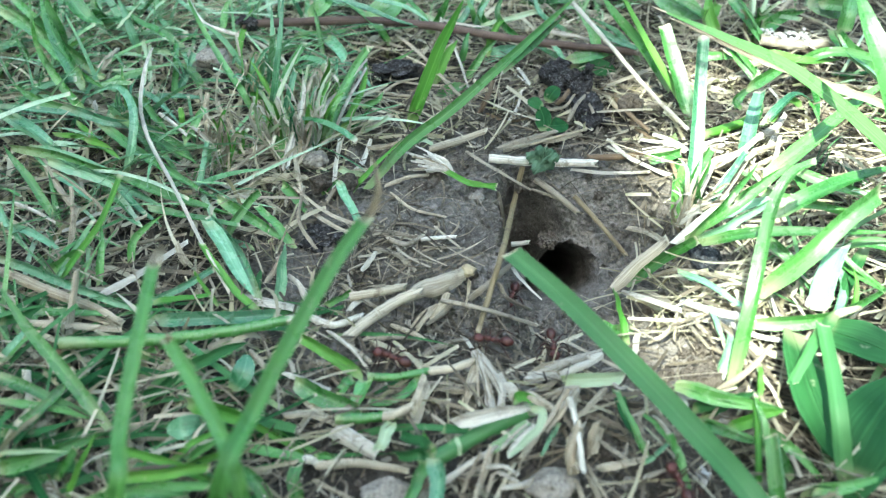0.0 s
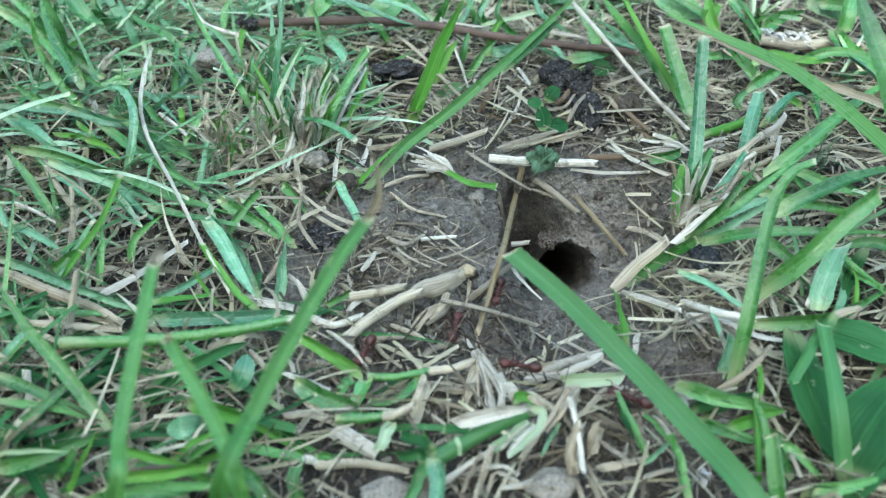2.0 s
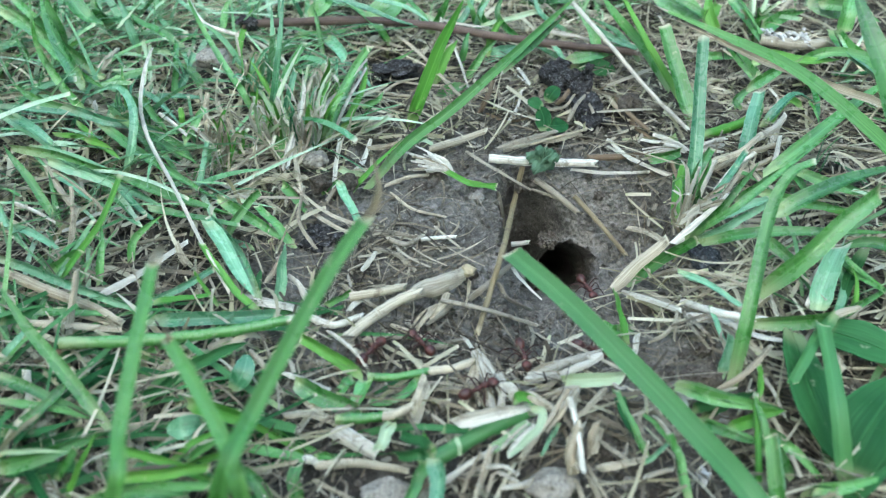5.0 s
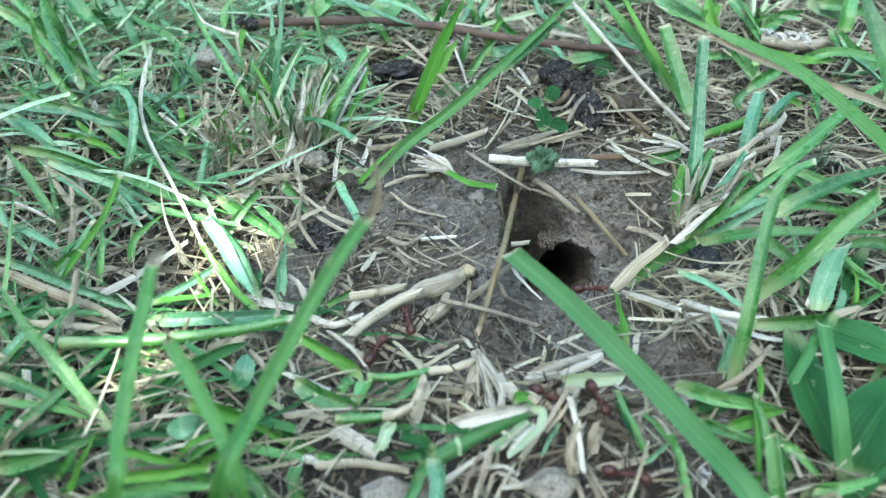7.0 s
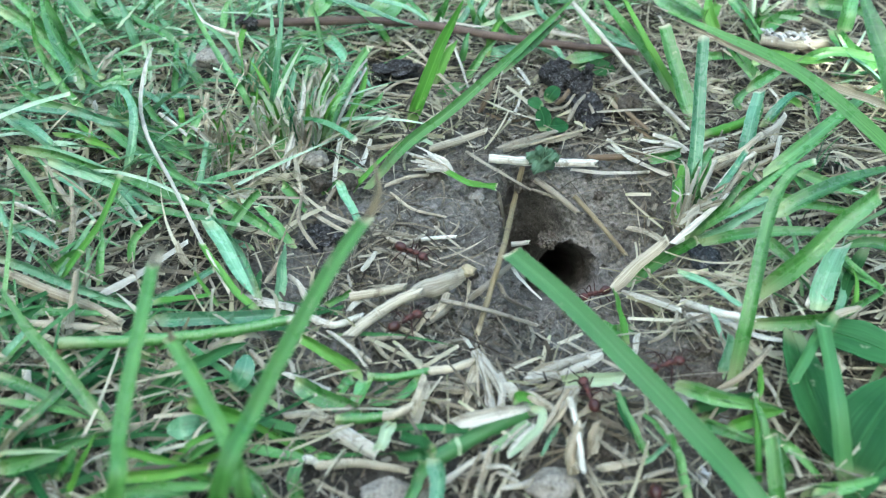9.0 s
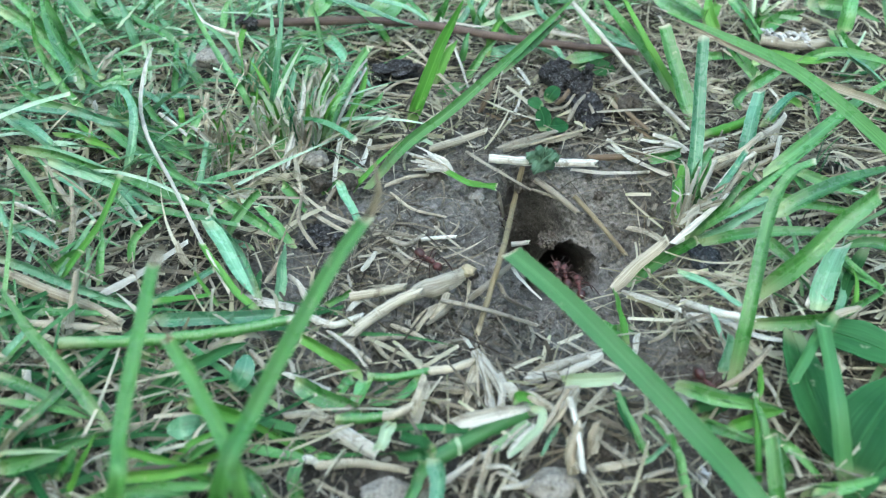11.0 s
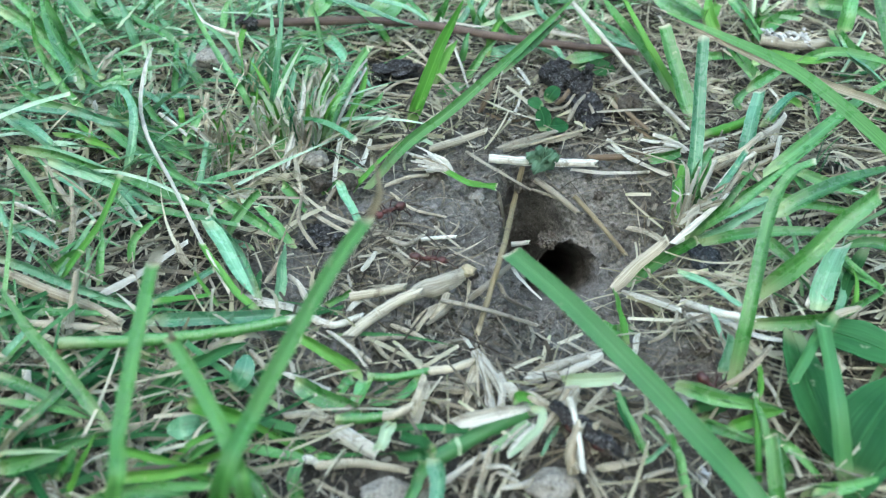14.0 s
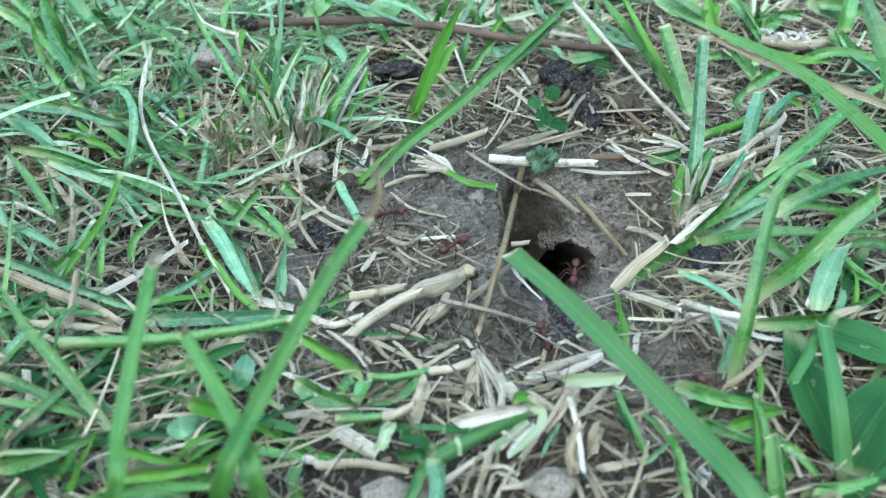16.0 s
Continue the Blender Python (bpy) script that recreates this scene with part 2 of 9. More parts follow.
def ribbon(points, width, roll=0.0, cut=0.0, count=14, fold=0.28, twist=0.0, thick=0.05, span=(0.0, 1.0), worn=0.0):
    """A leaf blade: folded along its midrib, thin, tapering to a point (cut 0) or to a slanting mown end (cut 1).
    span: the stretch of its length that is built, to make a blade and its tip of two parts."""
    line = glide(points, count)
    verts, uvs, faces = [], [], []
    rows = [i for i in range(count + 1) if span[0] - 1e-6 <= i / count <= span[1] + 1e-6]
    for i in rows:
        c = line[i]
        t = i / count
        along = (line[min(i + 1, count)] - line[max(i - 1, 0)]).normalized()
        side = along.cross(FACING)
        side = (side if side.length > 1e-4 else Vector((1, 0, 0))).normalized()
        side.rotate(Matrix.Rotation(radians(roll + twist * t), 3, along))
        up = side.cross(along).normalized()
        body = min(1.0, 0.62 + 2.2 * t) * (1.0 if cut else max(0.03, 1 - t ** 3.2))
        body *= 1 - 0.25 * t * cut
        w = width * 0.5 * body * (1 + (0.03 if count < 20 else 0.0) * math.sin(i * 2.3 + width * 9000))
        slant = along * (w * 0.8 * math.sin(width * 5000 + roll)) if cut and i == count else Vector((0, 0, 0))
        if worn:
            c = c + side * (width * worn * math.sin(i * 0.8 + width * 4000)) + up * (width * worn * math.sin(i * 1.1 + width * 6000))
            w *= 1 + 0.8 * worn * math.sin(i * 2.9 + width * 3000)
            if i in (0, count):
                slant = along * (w * 0.9 * math.sin(width * 5000 + i))
        deep = up * (width * thick)
        row = [(c + side * w + up * (w * fold) + slant, 0.0), (c + side * (w * 0.45) + up * (w * fold * 0.25) + slant * 0.4, 0.28), (c, 0.5),
               (c - side * (w * 0.45) + up * (w * fold * 0.25) - slant * 0.4, 0.72), (c - side * w + up * (w * fold) - slant, 1.0)]
        verts += [q for q, _ in row] + [row[4][0] - deep * 0.4, row[2][0] - deep, row[0][0] - deep * 0.4]
        uvs += [(k, t) for _, k in row] + [(1.0, t), (0.5, t), (0.0, t)]
    n = 8
    for i in range(len(rows) - 1):
        a = n * i
        faces += [(a + k, a + (k + 1) % n, a + n + (k + 1) % n, a + n + k) for k in range(n)]
    faces += [tuple(range(n - 1, -1, -1)), tuple(n * (len(rows) - 1) + k for k in range(n))]
    return verts, faces, uvs


def tube(points, width, end=1.0, sides=8, count=14, joints=(), split=False, rough=0.05, flat=1.0):
    """A stalk or twig: round, with swollen joints, a worn outline and capped or split ends."""
    line = glide(points, count)
    verts, uvs, faces = [], [], []
    for i, c in enumerate(line):
        t = i / count
        along = (line[min(i + 1, count)] - line[max(i - 1, 0)]).normalized()
        side = along.cross(FACING).normalized()
        up = side.cross(along).normalized()
        r = width * 0.5 * (1 + (end - 1) * t)
        for j in joints:
            r *= 1 + 0.16 * math.exp(-((t - j) / 0.03) ** 2)
        for k in range(sides):
            a = 2 * math.pi * k / sides
            q = r * (1 + rough * math.sin(k * 5.1 + i * 1.7 + width * 7000))
            ragged = along * (width * 0.45 * math.sin(k * 2.4 + 1)) if split and i == count else Vector((0, 0, 0))
            verts.append(c + side * (q * math.cos(a)) + up * (q * flat * math.sin(a)) + ragged)
            uvs.append((k / sides, t))
    for i in range(count):
        for k in range(sides):
            a, b = i * sides + k, i * sides + (k + 1) % sides
            faces.append((a, b, b + sides, a + sides))
    faces += [tuple(range(sides - 1, -1, -1)), tuple(count * sides + k for k in range(sides))]
    return verts, faces, uvs


def lump(rx, ry, rz, seed, rough=0.2, level=3, flat=0.0):
    """A worn stone or clod."""
    bm = bmesh.new()
    bmesh.ops.create_icosphere(bm, subdivisions=level, radius=1)
    for v in bm.verts:
        c = v.co
        k = 1 + rough * noise.noise(c * 1.3 + Vector((seed * 3.7, seed, 1))) + 0.45 * rough * noise.noise(c * 3.4 + Vector((seed, 5, seed)))
        k += 0.2 * rough * noise.noise(c * 8.0 + Vector((seed, 2, 1)))
        v.co = Vector((c.x * rx * k, c.y * ry * k, max(c.z, -1 + flat) * rz * k))
    verts, faces = [v.co.copy() for v in bm.verts], [[v.index for v in f.verts] for f in bm.faces]
    bm.free()
    return verts, faces


def rooted(name, verts, faces, mat, uvs, label, category, group=""):
    """A thing of one mesh, with its origin at its first place."""
    at = sum((Vector(v) for v in verts[:4]), Vector()) / 4
    ob = new(name, mesh_of(name, [Vector(v) - at for v in verts], faces, mat, uvs))
    ob.location = at
    return tagged(ob, label, category, group)


def mm(points):
    return [Vector(p) * MM for p in points]


def jut(x, y):
    """Fine crumbs and small clods on the soil."""
    z = 0.0007 * wave(x, y, 0.0063, 5) + 0.0004 * wave(x, y, 0.0026, 6) + 0.0006 * wave(x, y, 0.0014, 7)
    return z * (1 + 0.8 * wave(x, y, 0.02, 8))


# ---- the shape of the ground ----
def wave(x, y, size, seed):
    """Smooth value noise in -1..1 with cells of the given size."""
    x, y = np.asarray(x, float) / size, np.asarray(y, float) / size
    i, j = np.floor(x), np.floor(y)
    u, v = x - i, y - j
    u, v = u * u * (3 - 2 * u), v * v * (3 - 2 * v)

    def cell(a, b):
        h = np.sin(a * 127.1 + b * 311.7 + seed * 74.7) * 43758.5453
        return 2 * (h - np.floor(h)) - 1
    return (cell(i, j) * (1 - u) + cell(i + 1, j) * u) * (1 - v) + (cell(i, j + 1) * (1 - u) + cell(i + 1, j + 1) * u) * v


def ramp(v, a, b):
    k = np.clip((np.asarray(v, float) - a) / (b - a), 0, 1)
    return k * k * (3 - 2 * k)


HOLE = (0.0292, 0.0076)     # the mouth of the nest
HOLE_R = 0.0102


def height(x, y):
    """Ground level in metres: the lawn's soil, the trampled hollow and its back slope."""
    z = 0.0022 * wave(x, y, 0.055, 1) + 0.0009 * wave(x, y, 0.017, 2)
    back = ramp(y, 0.034, 0.012) * ramp(y, -0.030, -0.012)
    side = ramp(x, 0.0132, 0.0172) * ramp(x, 0.064, 0.046)
    z = z - 0.0140 * back * side
    z = z - 0.0125 * np.exp(-(((x - 0.0212) / 0.0060) ** 2 + ((y - 0.0195) / 0.0095) ** 2) ** 2)
    dome = np.exp(-(((x + 0.004) / 0.020) ** 2 + ((y - 0.008) / 0.018) ** 2))
    z = z + 0.0030 * dome
    front = np.exp(-(((x - 0.019) / 0.015) ** 2 + ((y + 0.030) / 0.010) ** 2))
    z = z - 0.0045 * front
    return z


# ---- ground: one sheet, fine round the nest, coarse out to the horizon ----
def ground_sheet():
    fine_x = np.concatenate([np.arange(-0.24, -0.04, 0.0015), np.arange(-0.04, 0.075, 0.0006), np.arange(0.075, 0.2401, 0.0015)])
    fine_y = np.concatenate([np.arange(-0.13, -0.05, 0.0013), np.arange(-0.05, 0.045, 0.0006), np.arange(0.045, 0.2801, 0.0015)])
    far = np.array([0.03, 0.1, 0.3, 1.0, 4.0, 20.0, 100.0, 600.0])
    xs = np.concatenate([fine_x[0] - far[::-1], fine_x, fine_x[-1] + far])
    ys = np.concatenate([fine_y[0] - far[::-1], fine_y, fine_y[-1] + far])
    x, y = np.meshgrid(xs, ys)
    z = height(x, y) + jut(x, y)
    # the burrow goes down and back under the slope
    r = ((np.abs(x - HOLE[0] - 0.001)) ** 3 + (np.abs(y - HOLE[1])) ** 3) ** (1 / 3) / HOLE_R
    r = r * (1 + 0.20 * wave(x, y, 0.006, 11) + 0.09 * wave(x, y, 0.0022, 12))
    deep = 0.100 * np.clip(1.06 - r, 0, 1) ** 0.5 * ramp(r, 1.06, 0.85)
    # a cleft at the side of the back wall
    r2 = np.hypot((x - 0.0222) / 0.0085, (y - 0.0215) / 0.0085) * (1 + 0.25 * wave(x, y, 0.004, 13))
    deep = np.maximum(deep, 0.013 * np.clip(1.05 - r2, 0, 1) ** 0.7)
    y2 = y + deep * 1.25
    verts = np.stack([x, y2, z - deep], -1).reshape(-1, 3)
    nx, ny = len(xs), len(ys)
    a = (np.arange(ny - 1)[:, None] * nx + np.arange(nx - 1)[None]).ravel()
    faces = np.stack([a, a + 1, a + 1 + nx, a + nx], -1)
    ob = new("ground", mesh_of("ground", verts.tolist(), faces.tolist(), "soil"))
    return tagged(ob, "dry grey-brown crumbly soil with an ant nest's hole", "ground", "", "structure")


ground_sheet()


# ---- the small tree whose leaves shade the nest ----
CANOPY = 1.15
LEAN = TO_SUN.xy / TO_SUN.z          # how far the sunbeams lean for each metre of height
SHIFT = LEAN * CANOPY
# gaps in the crown: x, y, half-widths on the lawn; each is closed by a bough that swings in the wind
GAPS = {
    "right": (0.098, 0.045, 0.050, 0.055),
    "low": (0.072, -0.028, 0.036, 0.026),
    "middle": (-0.012, -0.032, 0.024, 0.024),
    "left": (-0.074, -0.012, 0.042, 0.030),
    "heart": (-0.007, 0.012, 0.020, 0.013),
}


def leaves(spots, size, seed):
    g = np.random.default_rng(seed)
    verts, faces, uvs = [], [], []
    for x, y, z in spots:
        a, tilt, s = g.uniform(0, 6.283), g.normal(0, 0.25), size * g.uniform(0.85, 1.25)
        m = Matrix.Translation((x, y, z)) @ Euler((tilt, g.normal(0, 0.25), a)).to_matrix().to_4x4()
        b = len(verts)
        for u, v, h in ((-0.5, 0, 0), (-0.2, 0.3, 0.04), (0.15, 0.27, 0.05), (0.55, 0, 0), (0.15, -0.27, 0.05), (-0.2, -0.3, 0.04), (0, 0, -0.02)):
            verts.append(m @ Vector((u * s, v * s, h * s)))
            uvs.append((v + 0.5, u + 0.4))
        faces += [(b + 6, b + k, b + (k + 1) % 6) for k in range(6)]
    return verts, faces, uvs


def shade_tree():
    g = np.random.default_rng(3)
    tree = tagged(new("shade_tree"), "small leafy tree shading the lawn from above", "tree")
    foot = Vector((SHIFT.x - 0.35, SHIFT.y - 0.45, 0))
    tree.location = foot
    off = Vector((SHIFT.x, SHIFT.y, 0)) - foot
    v, f, u = tube([(0, 0, -0.03), (0.01, 0.0, 0.6), (-0.03, -0.01, 1.2), (-0.02, 0.02, 1.9)], 0.07, 0.4, 10, 16)
    part("trunk", mesh_of("trunk", v, f, "twig", u), tree)
    for k in range(4):
        a = off + Vector((-0.25 + 0.17 * k, -0.15 + 0.12 * (k % 2), CANOPY + 0.07))
        v, f, u = tube([(-0.01, 0, 0.85 + 0.1 * k), tuple(a * 0.5 + Vector((0, 0, 0.55))), tuple(a)], 0.024, 0.25, 7, 12)
        part("limb", mesh_of("limb", v, f, "twig", u), tree)
    spots = []
    step = 0.0105
    for layer in range(4):
        for i in range(-36, 40):
            for j in range(-30, 40):
                x = (i + 0.33 * layer) * step + g.normal(0, 0.002)
                y = (j + 0.5 * layer) * step + g.normal(0, 0.002)
                if any(((x - a) / (c + 0.007)) ** 2 + ((y - b) / (d + 0.007)) ** 2 < 1 for a, b, c, d in GAPS.values()):
                    continue
                edge = math.hypot(x / 0.36, (y - 0.05) / 0.33)
                if edge > 1 + 0.15 * math.sin(9 * math.atan2(y, x)):
                    continue
                z = CANOPY + 0.03 * layer + g.uniform(0, 0.02)
                spots.append((x + LEAN.x * z - foot.x, y + LEAN.y * z - foot.y, z))
    v, f, u = leaves(spots, 0.025, 5)
    part("crown", mesh_of("crown", v, f, "crown", u), tree)
    # an unseen loose skirt of leaves behind the camera, added to dim the skylight
    spots = []
    for i in range(-26, 27):
        for j in range(19):
            if g.random() < 0.36:
                a = i / 26 * 1.35 + g.normal(0, 0.015)
                z = 0.05 + j * 0.045 + g.normal(0, 0.012)
                r = 0.80 + 0.05 * math.sin(7 * a) + 0.03 * g.normal() - 0.16 * max(0, z - 0.9)
                spots.append((-foot.x + r * math.sin(a), -foot.y - 0.10 - r * math.cos(a), z))
    v, f, u = leaves(spots, 0.070, 6)
    part("hanging_foliage", mesh_of("hanging_foliage", v, f, "crown", u), tree)
    boughs = {}
    for n, (key, (a, b, c, d)) in enumerate(GAPS.items()):
        spots = []
        for layer in range(4):
            for i in range(-11, 12):
                for j in range(-11, 12):
                    x, y = (i + 0.4 * layer) * 0.0075 + g.normal(0, 0.0015), (j + 0.3 * layer) * 0.0075 + g.normal(0, 0.002)
                    if (x / (c + 0.014)) ** 2 + (y / (d + 0.014)) ** 2 < 1:
                        spots.append((x + LEAN.x * 0.012 * layer, y + LEAN.y * 0.012 * layer, 0.012 * layer))
        v, f, u = leaves(spots, 0.016, 20 + n)
        tv, tf, tu = tube([(-c, 0, 0.05), (0, 0, 0.055), (c, 0.01, 0.05), (c + 0.12, 0.03, 0.09)], 0.005, 1.4, 6, 10)
        bough = part("bough", mesh_of("bough", v, f, "crown", u), tree, "leafy bough swinging in the breeze")
        part("stem", mesh_of("stem", tv, tf, "twig", tu), bough)
        low = CANOPY - 0.055
        boughs[key] = (bough, Vector((a + LEAN.x * low - foot.x, b + LEAN.y * low - foot.y, low)))
    return boughs


boughs = shade_tree()


# ---- an unseen hedge ring round the lawn, added to block low skylight ----
def garden_hedge():
    g = np.random.default_rng(12)
    n, rows, radius, top = 160, 12, 2.1, 1.45
    verts, faces = [], []
    for j in range(rows + 1):
        for i in range(n):
            a = 2 * math.pi * i / n
            h = top * j / rows
            r = radius + 0.10 * math.sin(5 * a) + 0.06 * float(wave(a * 2.0, h, 0.12, 31)) + 0.05 * float(wave(a * 2.0, h, 0.05, 32)) + 0.12 * (j == rows)
            verts.append((r * math.cos(a), r * math.sin(a), h - 0.02 + 0.05 * float(wave(a * 2.0, h, 0.15, 33)) * (j == rows)))
    for j in range(rows):
        for i in range(n):
            a, b = j * n + i, j * n + (i + 1) % n
            faces.append((a, b, b + n, a + n))
    hedge = new("garden_hedge", mesh_of("garden_hedge", verts, faces, "hedge", [(0.5, 0.5)] * len(verts)))
    tagged(hedge, "unseen dense dark green hedge ring added to block low skylight", "hedge", "", "structure")
    spots = []
    for k in range(5000):
        a, h = g.uniform(0, 2 * math.pi), g.uniform(0.0, top)
        r = radius + 0.10 * math.sin(5 * a) - g.uniform(0.02, 0.14)
        spots.append((r * math.cos(a), r * math.sin(a), h))
    v, f, u = leaves(spots, 0.09, 13)
    part("foliage", mesh_of("foliage", v, f, "crown", u), hedge)


garden_hedge()


# ---- single blades, stalks, stones ----
WORDS = {
    "green": "fresh mid-green", "blue": "cool blue-green", "lime": "bright yellow-green", "deep": "deep green", "sward": "fresh mid-green", "pale": "pale greenish-white",
    "straw": "dry tan", "white": "bleached cream", "grey": "weathered grey", "brown": "dark brown", "fresh": "fresh bright green", "olive": "olive-brown", "twig": "reddish-brown",
}


TALL = []


def tuft(x, y, z, label, name="grass_tuft"):
    ob = new(name)
    ob.location = (x * MM, y * MM, z * MM)
    if name == "tall_grass":
        TALL.append(ob)
    return tagged(ob, label, name.replace("_", " "), "grass tufts of the lawn" if name == "grass_tuft" else "weeds and runners")


def on_plant(name, plant, verts, faces, col, uvs, label=""):
    return part(name, mesh_of(name, [Vector(v) - plant.location for v in verts], faces, col, uvs), plant, label)


def blade(plant, col, width, points, roll=0, cut=0):
    v, f, u = ribbon(mm(points), width * MM, roll * 0.9, cut, 14, fold=0.5, twist=roll * 0.7, worn=0.05 if width < 2.6 else 0.015)
    return on_plant("blade", plant, v, f, col, u, f"{WORDS[col]} blade {'with a mown blunt tip' if cut else 'tapering to a fine tip'}")


def tall_blade(plant, col, width, points, roll=0, cut=0):
    """A long arching blade in two parts: the green body and its dry tip."""
    v, f, u = ribbon(mm(points), width * MM, roll, cut, 24 if not cut else 100, fold=0.22, thick=0.03, span=(0, 0.9584 if not cut else 0.99))
    body = on_plant("blade", plant, v, f, col, u, f"{WORDS[col]} long arching blade")
    v, f, u = ribbon(mm(points), width * MM, roll, cut, 24 if not cut else 100, fold=0.22, thick=0.03, span=(0.9583 if not cut else 0.985, 1))
    tip = on_plant("tip", plant, v, f, "sward" if cut else "straw", u, "dry pale tip")
    tip.parent = body
    return body


def near_blade(plant, col, width, points, tip, tip_width, cut=1.0):
    """A tall blade that stands close before the camera, with a withered end of its own where it has one."""
    v, f, u = ribbon(mm(points), width * MM, 0, cut, 60, fold=0.6 if width < 4 else 0.3, thick=0.03)
    body = on_plant("blade", plant, v, f, col, u, f"{WORDS[col]} long arching blade")
    if tip:
        v, f, u = ribbon(mm(tip), tip_width * MM, 20, 0, 16, fold=0.5, twist=60, thick=0.06, worn=0.04)
        end = on_plant("tip", plant, v, f, "straw" if tip_width > 1.5 else "olive", u, "withered tan tip")
        end.parent = body
    return body


def flat_straw(col, width, points, roll=0):
    v, f, u = ribbon(mm(points), width * MM, roll * 0.6, 1, 13, fold=-0.6, twist=roll * 1.5, thick=0.10, worn=0.03)
    return rooted("straw", v, f, col, u, f"{WORDS[col]} flat piece of dry straw on the soil", "straw", "straw pieces on the lawn")


def stem(plant, col, width, points):
    v, f, u = tube(mm(points), width * MM, 0.85, 9, 24, (0.36, 0.72), True, 0.05, 0.8)
    return on_plant("stem", plant, v, f, col, u, f"{WORDS[col]} round jointed stem")


def stalk(col, width, points):
    long = len(points) > 5
    joints = (0.36, 0.72) if width > 1.6 and not long else ()
    v, f, u = tube(mm(points), width * MM, 0.85, 9, 60 if col == "twig" else 24, (0.13, 0.31, 0.52, 0.77) if col == "twig" else joints, True, 0.10 if col == "twig" else 0.07, 0.8)
    kind = "twig" if col == "twig" else "straw"
    what = "twig with a charred end lying in grass" if col == "twig" else "round straw with a split end"
    return rooted(kind, v, f, col, u, f"{WORDS[col]} {what}", kind.replace("_", " "), "stalks lying round the nest")


def broad_leaf(plant, col, width, points, roll=0):
    """A broad weed leaf: a wide blade with a midrib, side veins and a wavy edge."""
    line, across, count = glide(mm(points), 16), 8, 16
    verts, uvs, faces = [], [], []
    for i, c in enumerate(line):
        t = i / count
        along = (line[min(i + 1, count)] - line[max(i - 1, 0)]).normalized()
        side = along.cross(FACING).normalized()
        side.rotate(Matrix.Rotation(radians(roll), 3, along))
        up = side.cross(along).normalized()
        w = width * MM * 0.5 * max(0.05, math.sin(math.pi * (0.08 + 0.90 * t)) ** 0.62)
        for s in (0, 1):
            for k in range(across + 1):
                q = (k / across * 2 - 1) * (1 if s == 0 else -1)
                dip = 0.16 * abs(q) - 0.035 * math.cos(18 * (t - 0.25 * abs(q))) * abs(q)
                verts.append(c + side * (w * q) + up * (w * dip - s * 0.00025))
                uvs.append((q * 0.5 + 0.5, t * 0.93))
    row = 2 * (across + 1)
    for i in range(count):
        for k in range(row):
            a, b = i * row + k, i * row + (k + 1) % row
            faces.append((a, b, b + row, a + row))
    leaf = on_plant("leaf", plant, verts, faces, col, uvs, f"{WORDS[col]} broad leaf with a sunken midrib")
    v, f, u = tube([p + FACING * 0.0002 for p in line[:-1]], width * MM * 0.03, 0.3, 6, 12)
    rib = on_plant("midrib", plant, v, f, col, u, "raised midrib")
    rib.parent = leaf
    return leaf


def fan(plant, n, seed, wide, tall, cols):
    """A spray of upright young and withered blades from one crown."""
    g = random.Random(seed)
    at = plant.location / MM
    for i in range(int(n * 1.8)):
        a, out, up = g.uniform(0, 6.283), g.uniform(0.2, 1.0) * wide, g.uniform(0.5, 1.0) * tall
        x, y = at.x + g.uniform(-0.28, 0.28) * wide, at.y + g.uniform(-0.28, 0.28) * wide
        dx, dy = math.cos(a) * out, math.sin(a) * out
        z = float(height(x * MM, y * MM)) / MM
        curl = g.uniform(-2.5, 2.5)
        pts = [(x, y, z), (x + dx * 0.3 + curl, y + dy * 0.3, z + up * 0.55), (x + dx * 0.75, y + dy * 0.75 + curl, z + up * 0.95), (x + dx * 1.1, y + dy * 1.1, z + up * g.uniform(0.8, 1.15))]
        blade(plant, g.choice(cols), g.uniform(0.5, 1.5), pts, g.uniform(-40, 40), g.choice((0, 0, 1)))


STONES = {"stone": ("pebble", "smooth grey rounded pebble half sunk in litter"), "clod": ("soil_clod", "crumbly brown clod of dry soil"), "char": ("charred_lump", "black charred lump of rotten wood"),
          "black": ("black_stone", "shiny black angular stone on the soil"), "white_stone": ("stone_chip", "small angular chip of white stone")}


SUNK = []     # places and radii of stones, which the litter keeps clear of


def pebble(col, x, y, z, rx, ry, rz, seed):
    if col == "stone" and rx > 2.4:
        rx, ry, rz = rx * 1.12, ry * 0.95, rz * 0.68
    v, f = lump(rx * MM, ry * MM, rz * MM, seed + 1, {"stone": 0.30, "clod": 0.45, "char": 0.8, "black": 0.5, "white_stone": 0.6}[col], 4)
    name, label = STONES[col]
    if col == "stone" and rx > 2.4:
        z += 0.8
    if rx > 2.0:
        SUNK.append((x * MM, (y - 0.35 * rz) * MM, max(rx, ry) * 1.15 * MM))
    ob = new(name, mesh_of(name, v, f, "chalk" if col == "white_stone" else col, None, col != "black"))
    ob.location = (x * MM, y * MM, z * MM + rz * MM * 0.2)
    ob.rotation_euler = (0, 0, seed * 0.7 if abs(rx - rz) < 0.4 * rx else 0.1 * (seed % 5))
    return tagged(ob, label, name.replace("_", " "), "stones and clods")


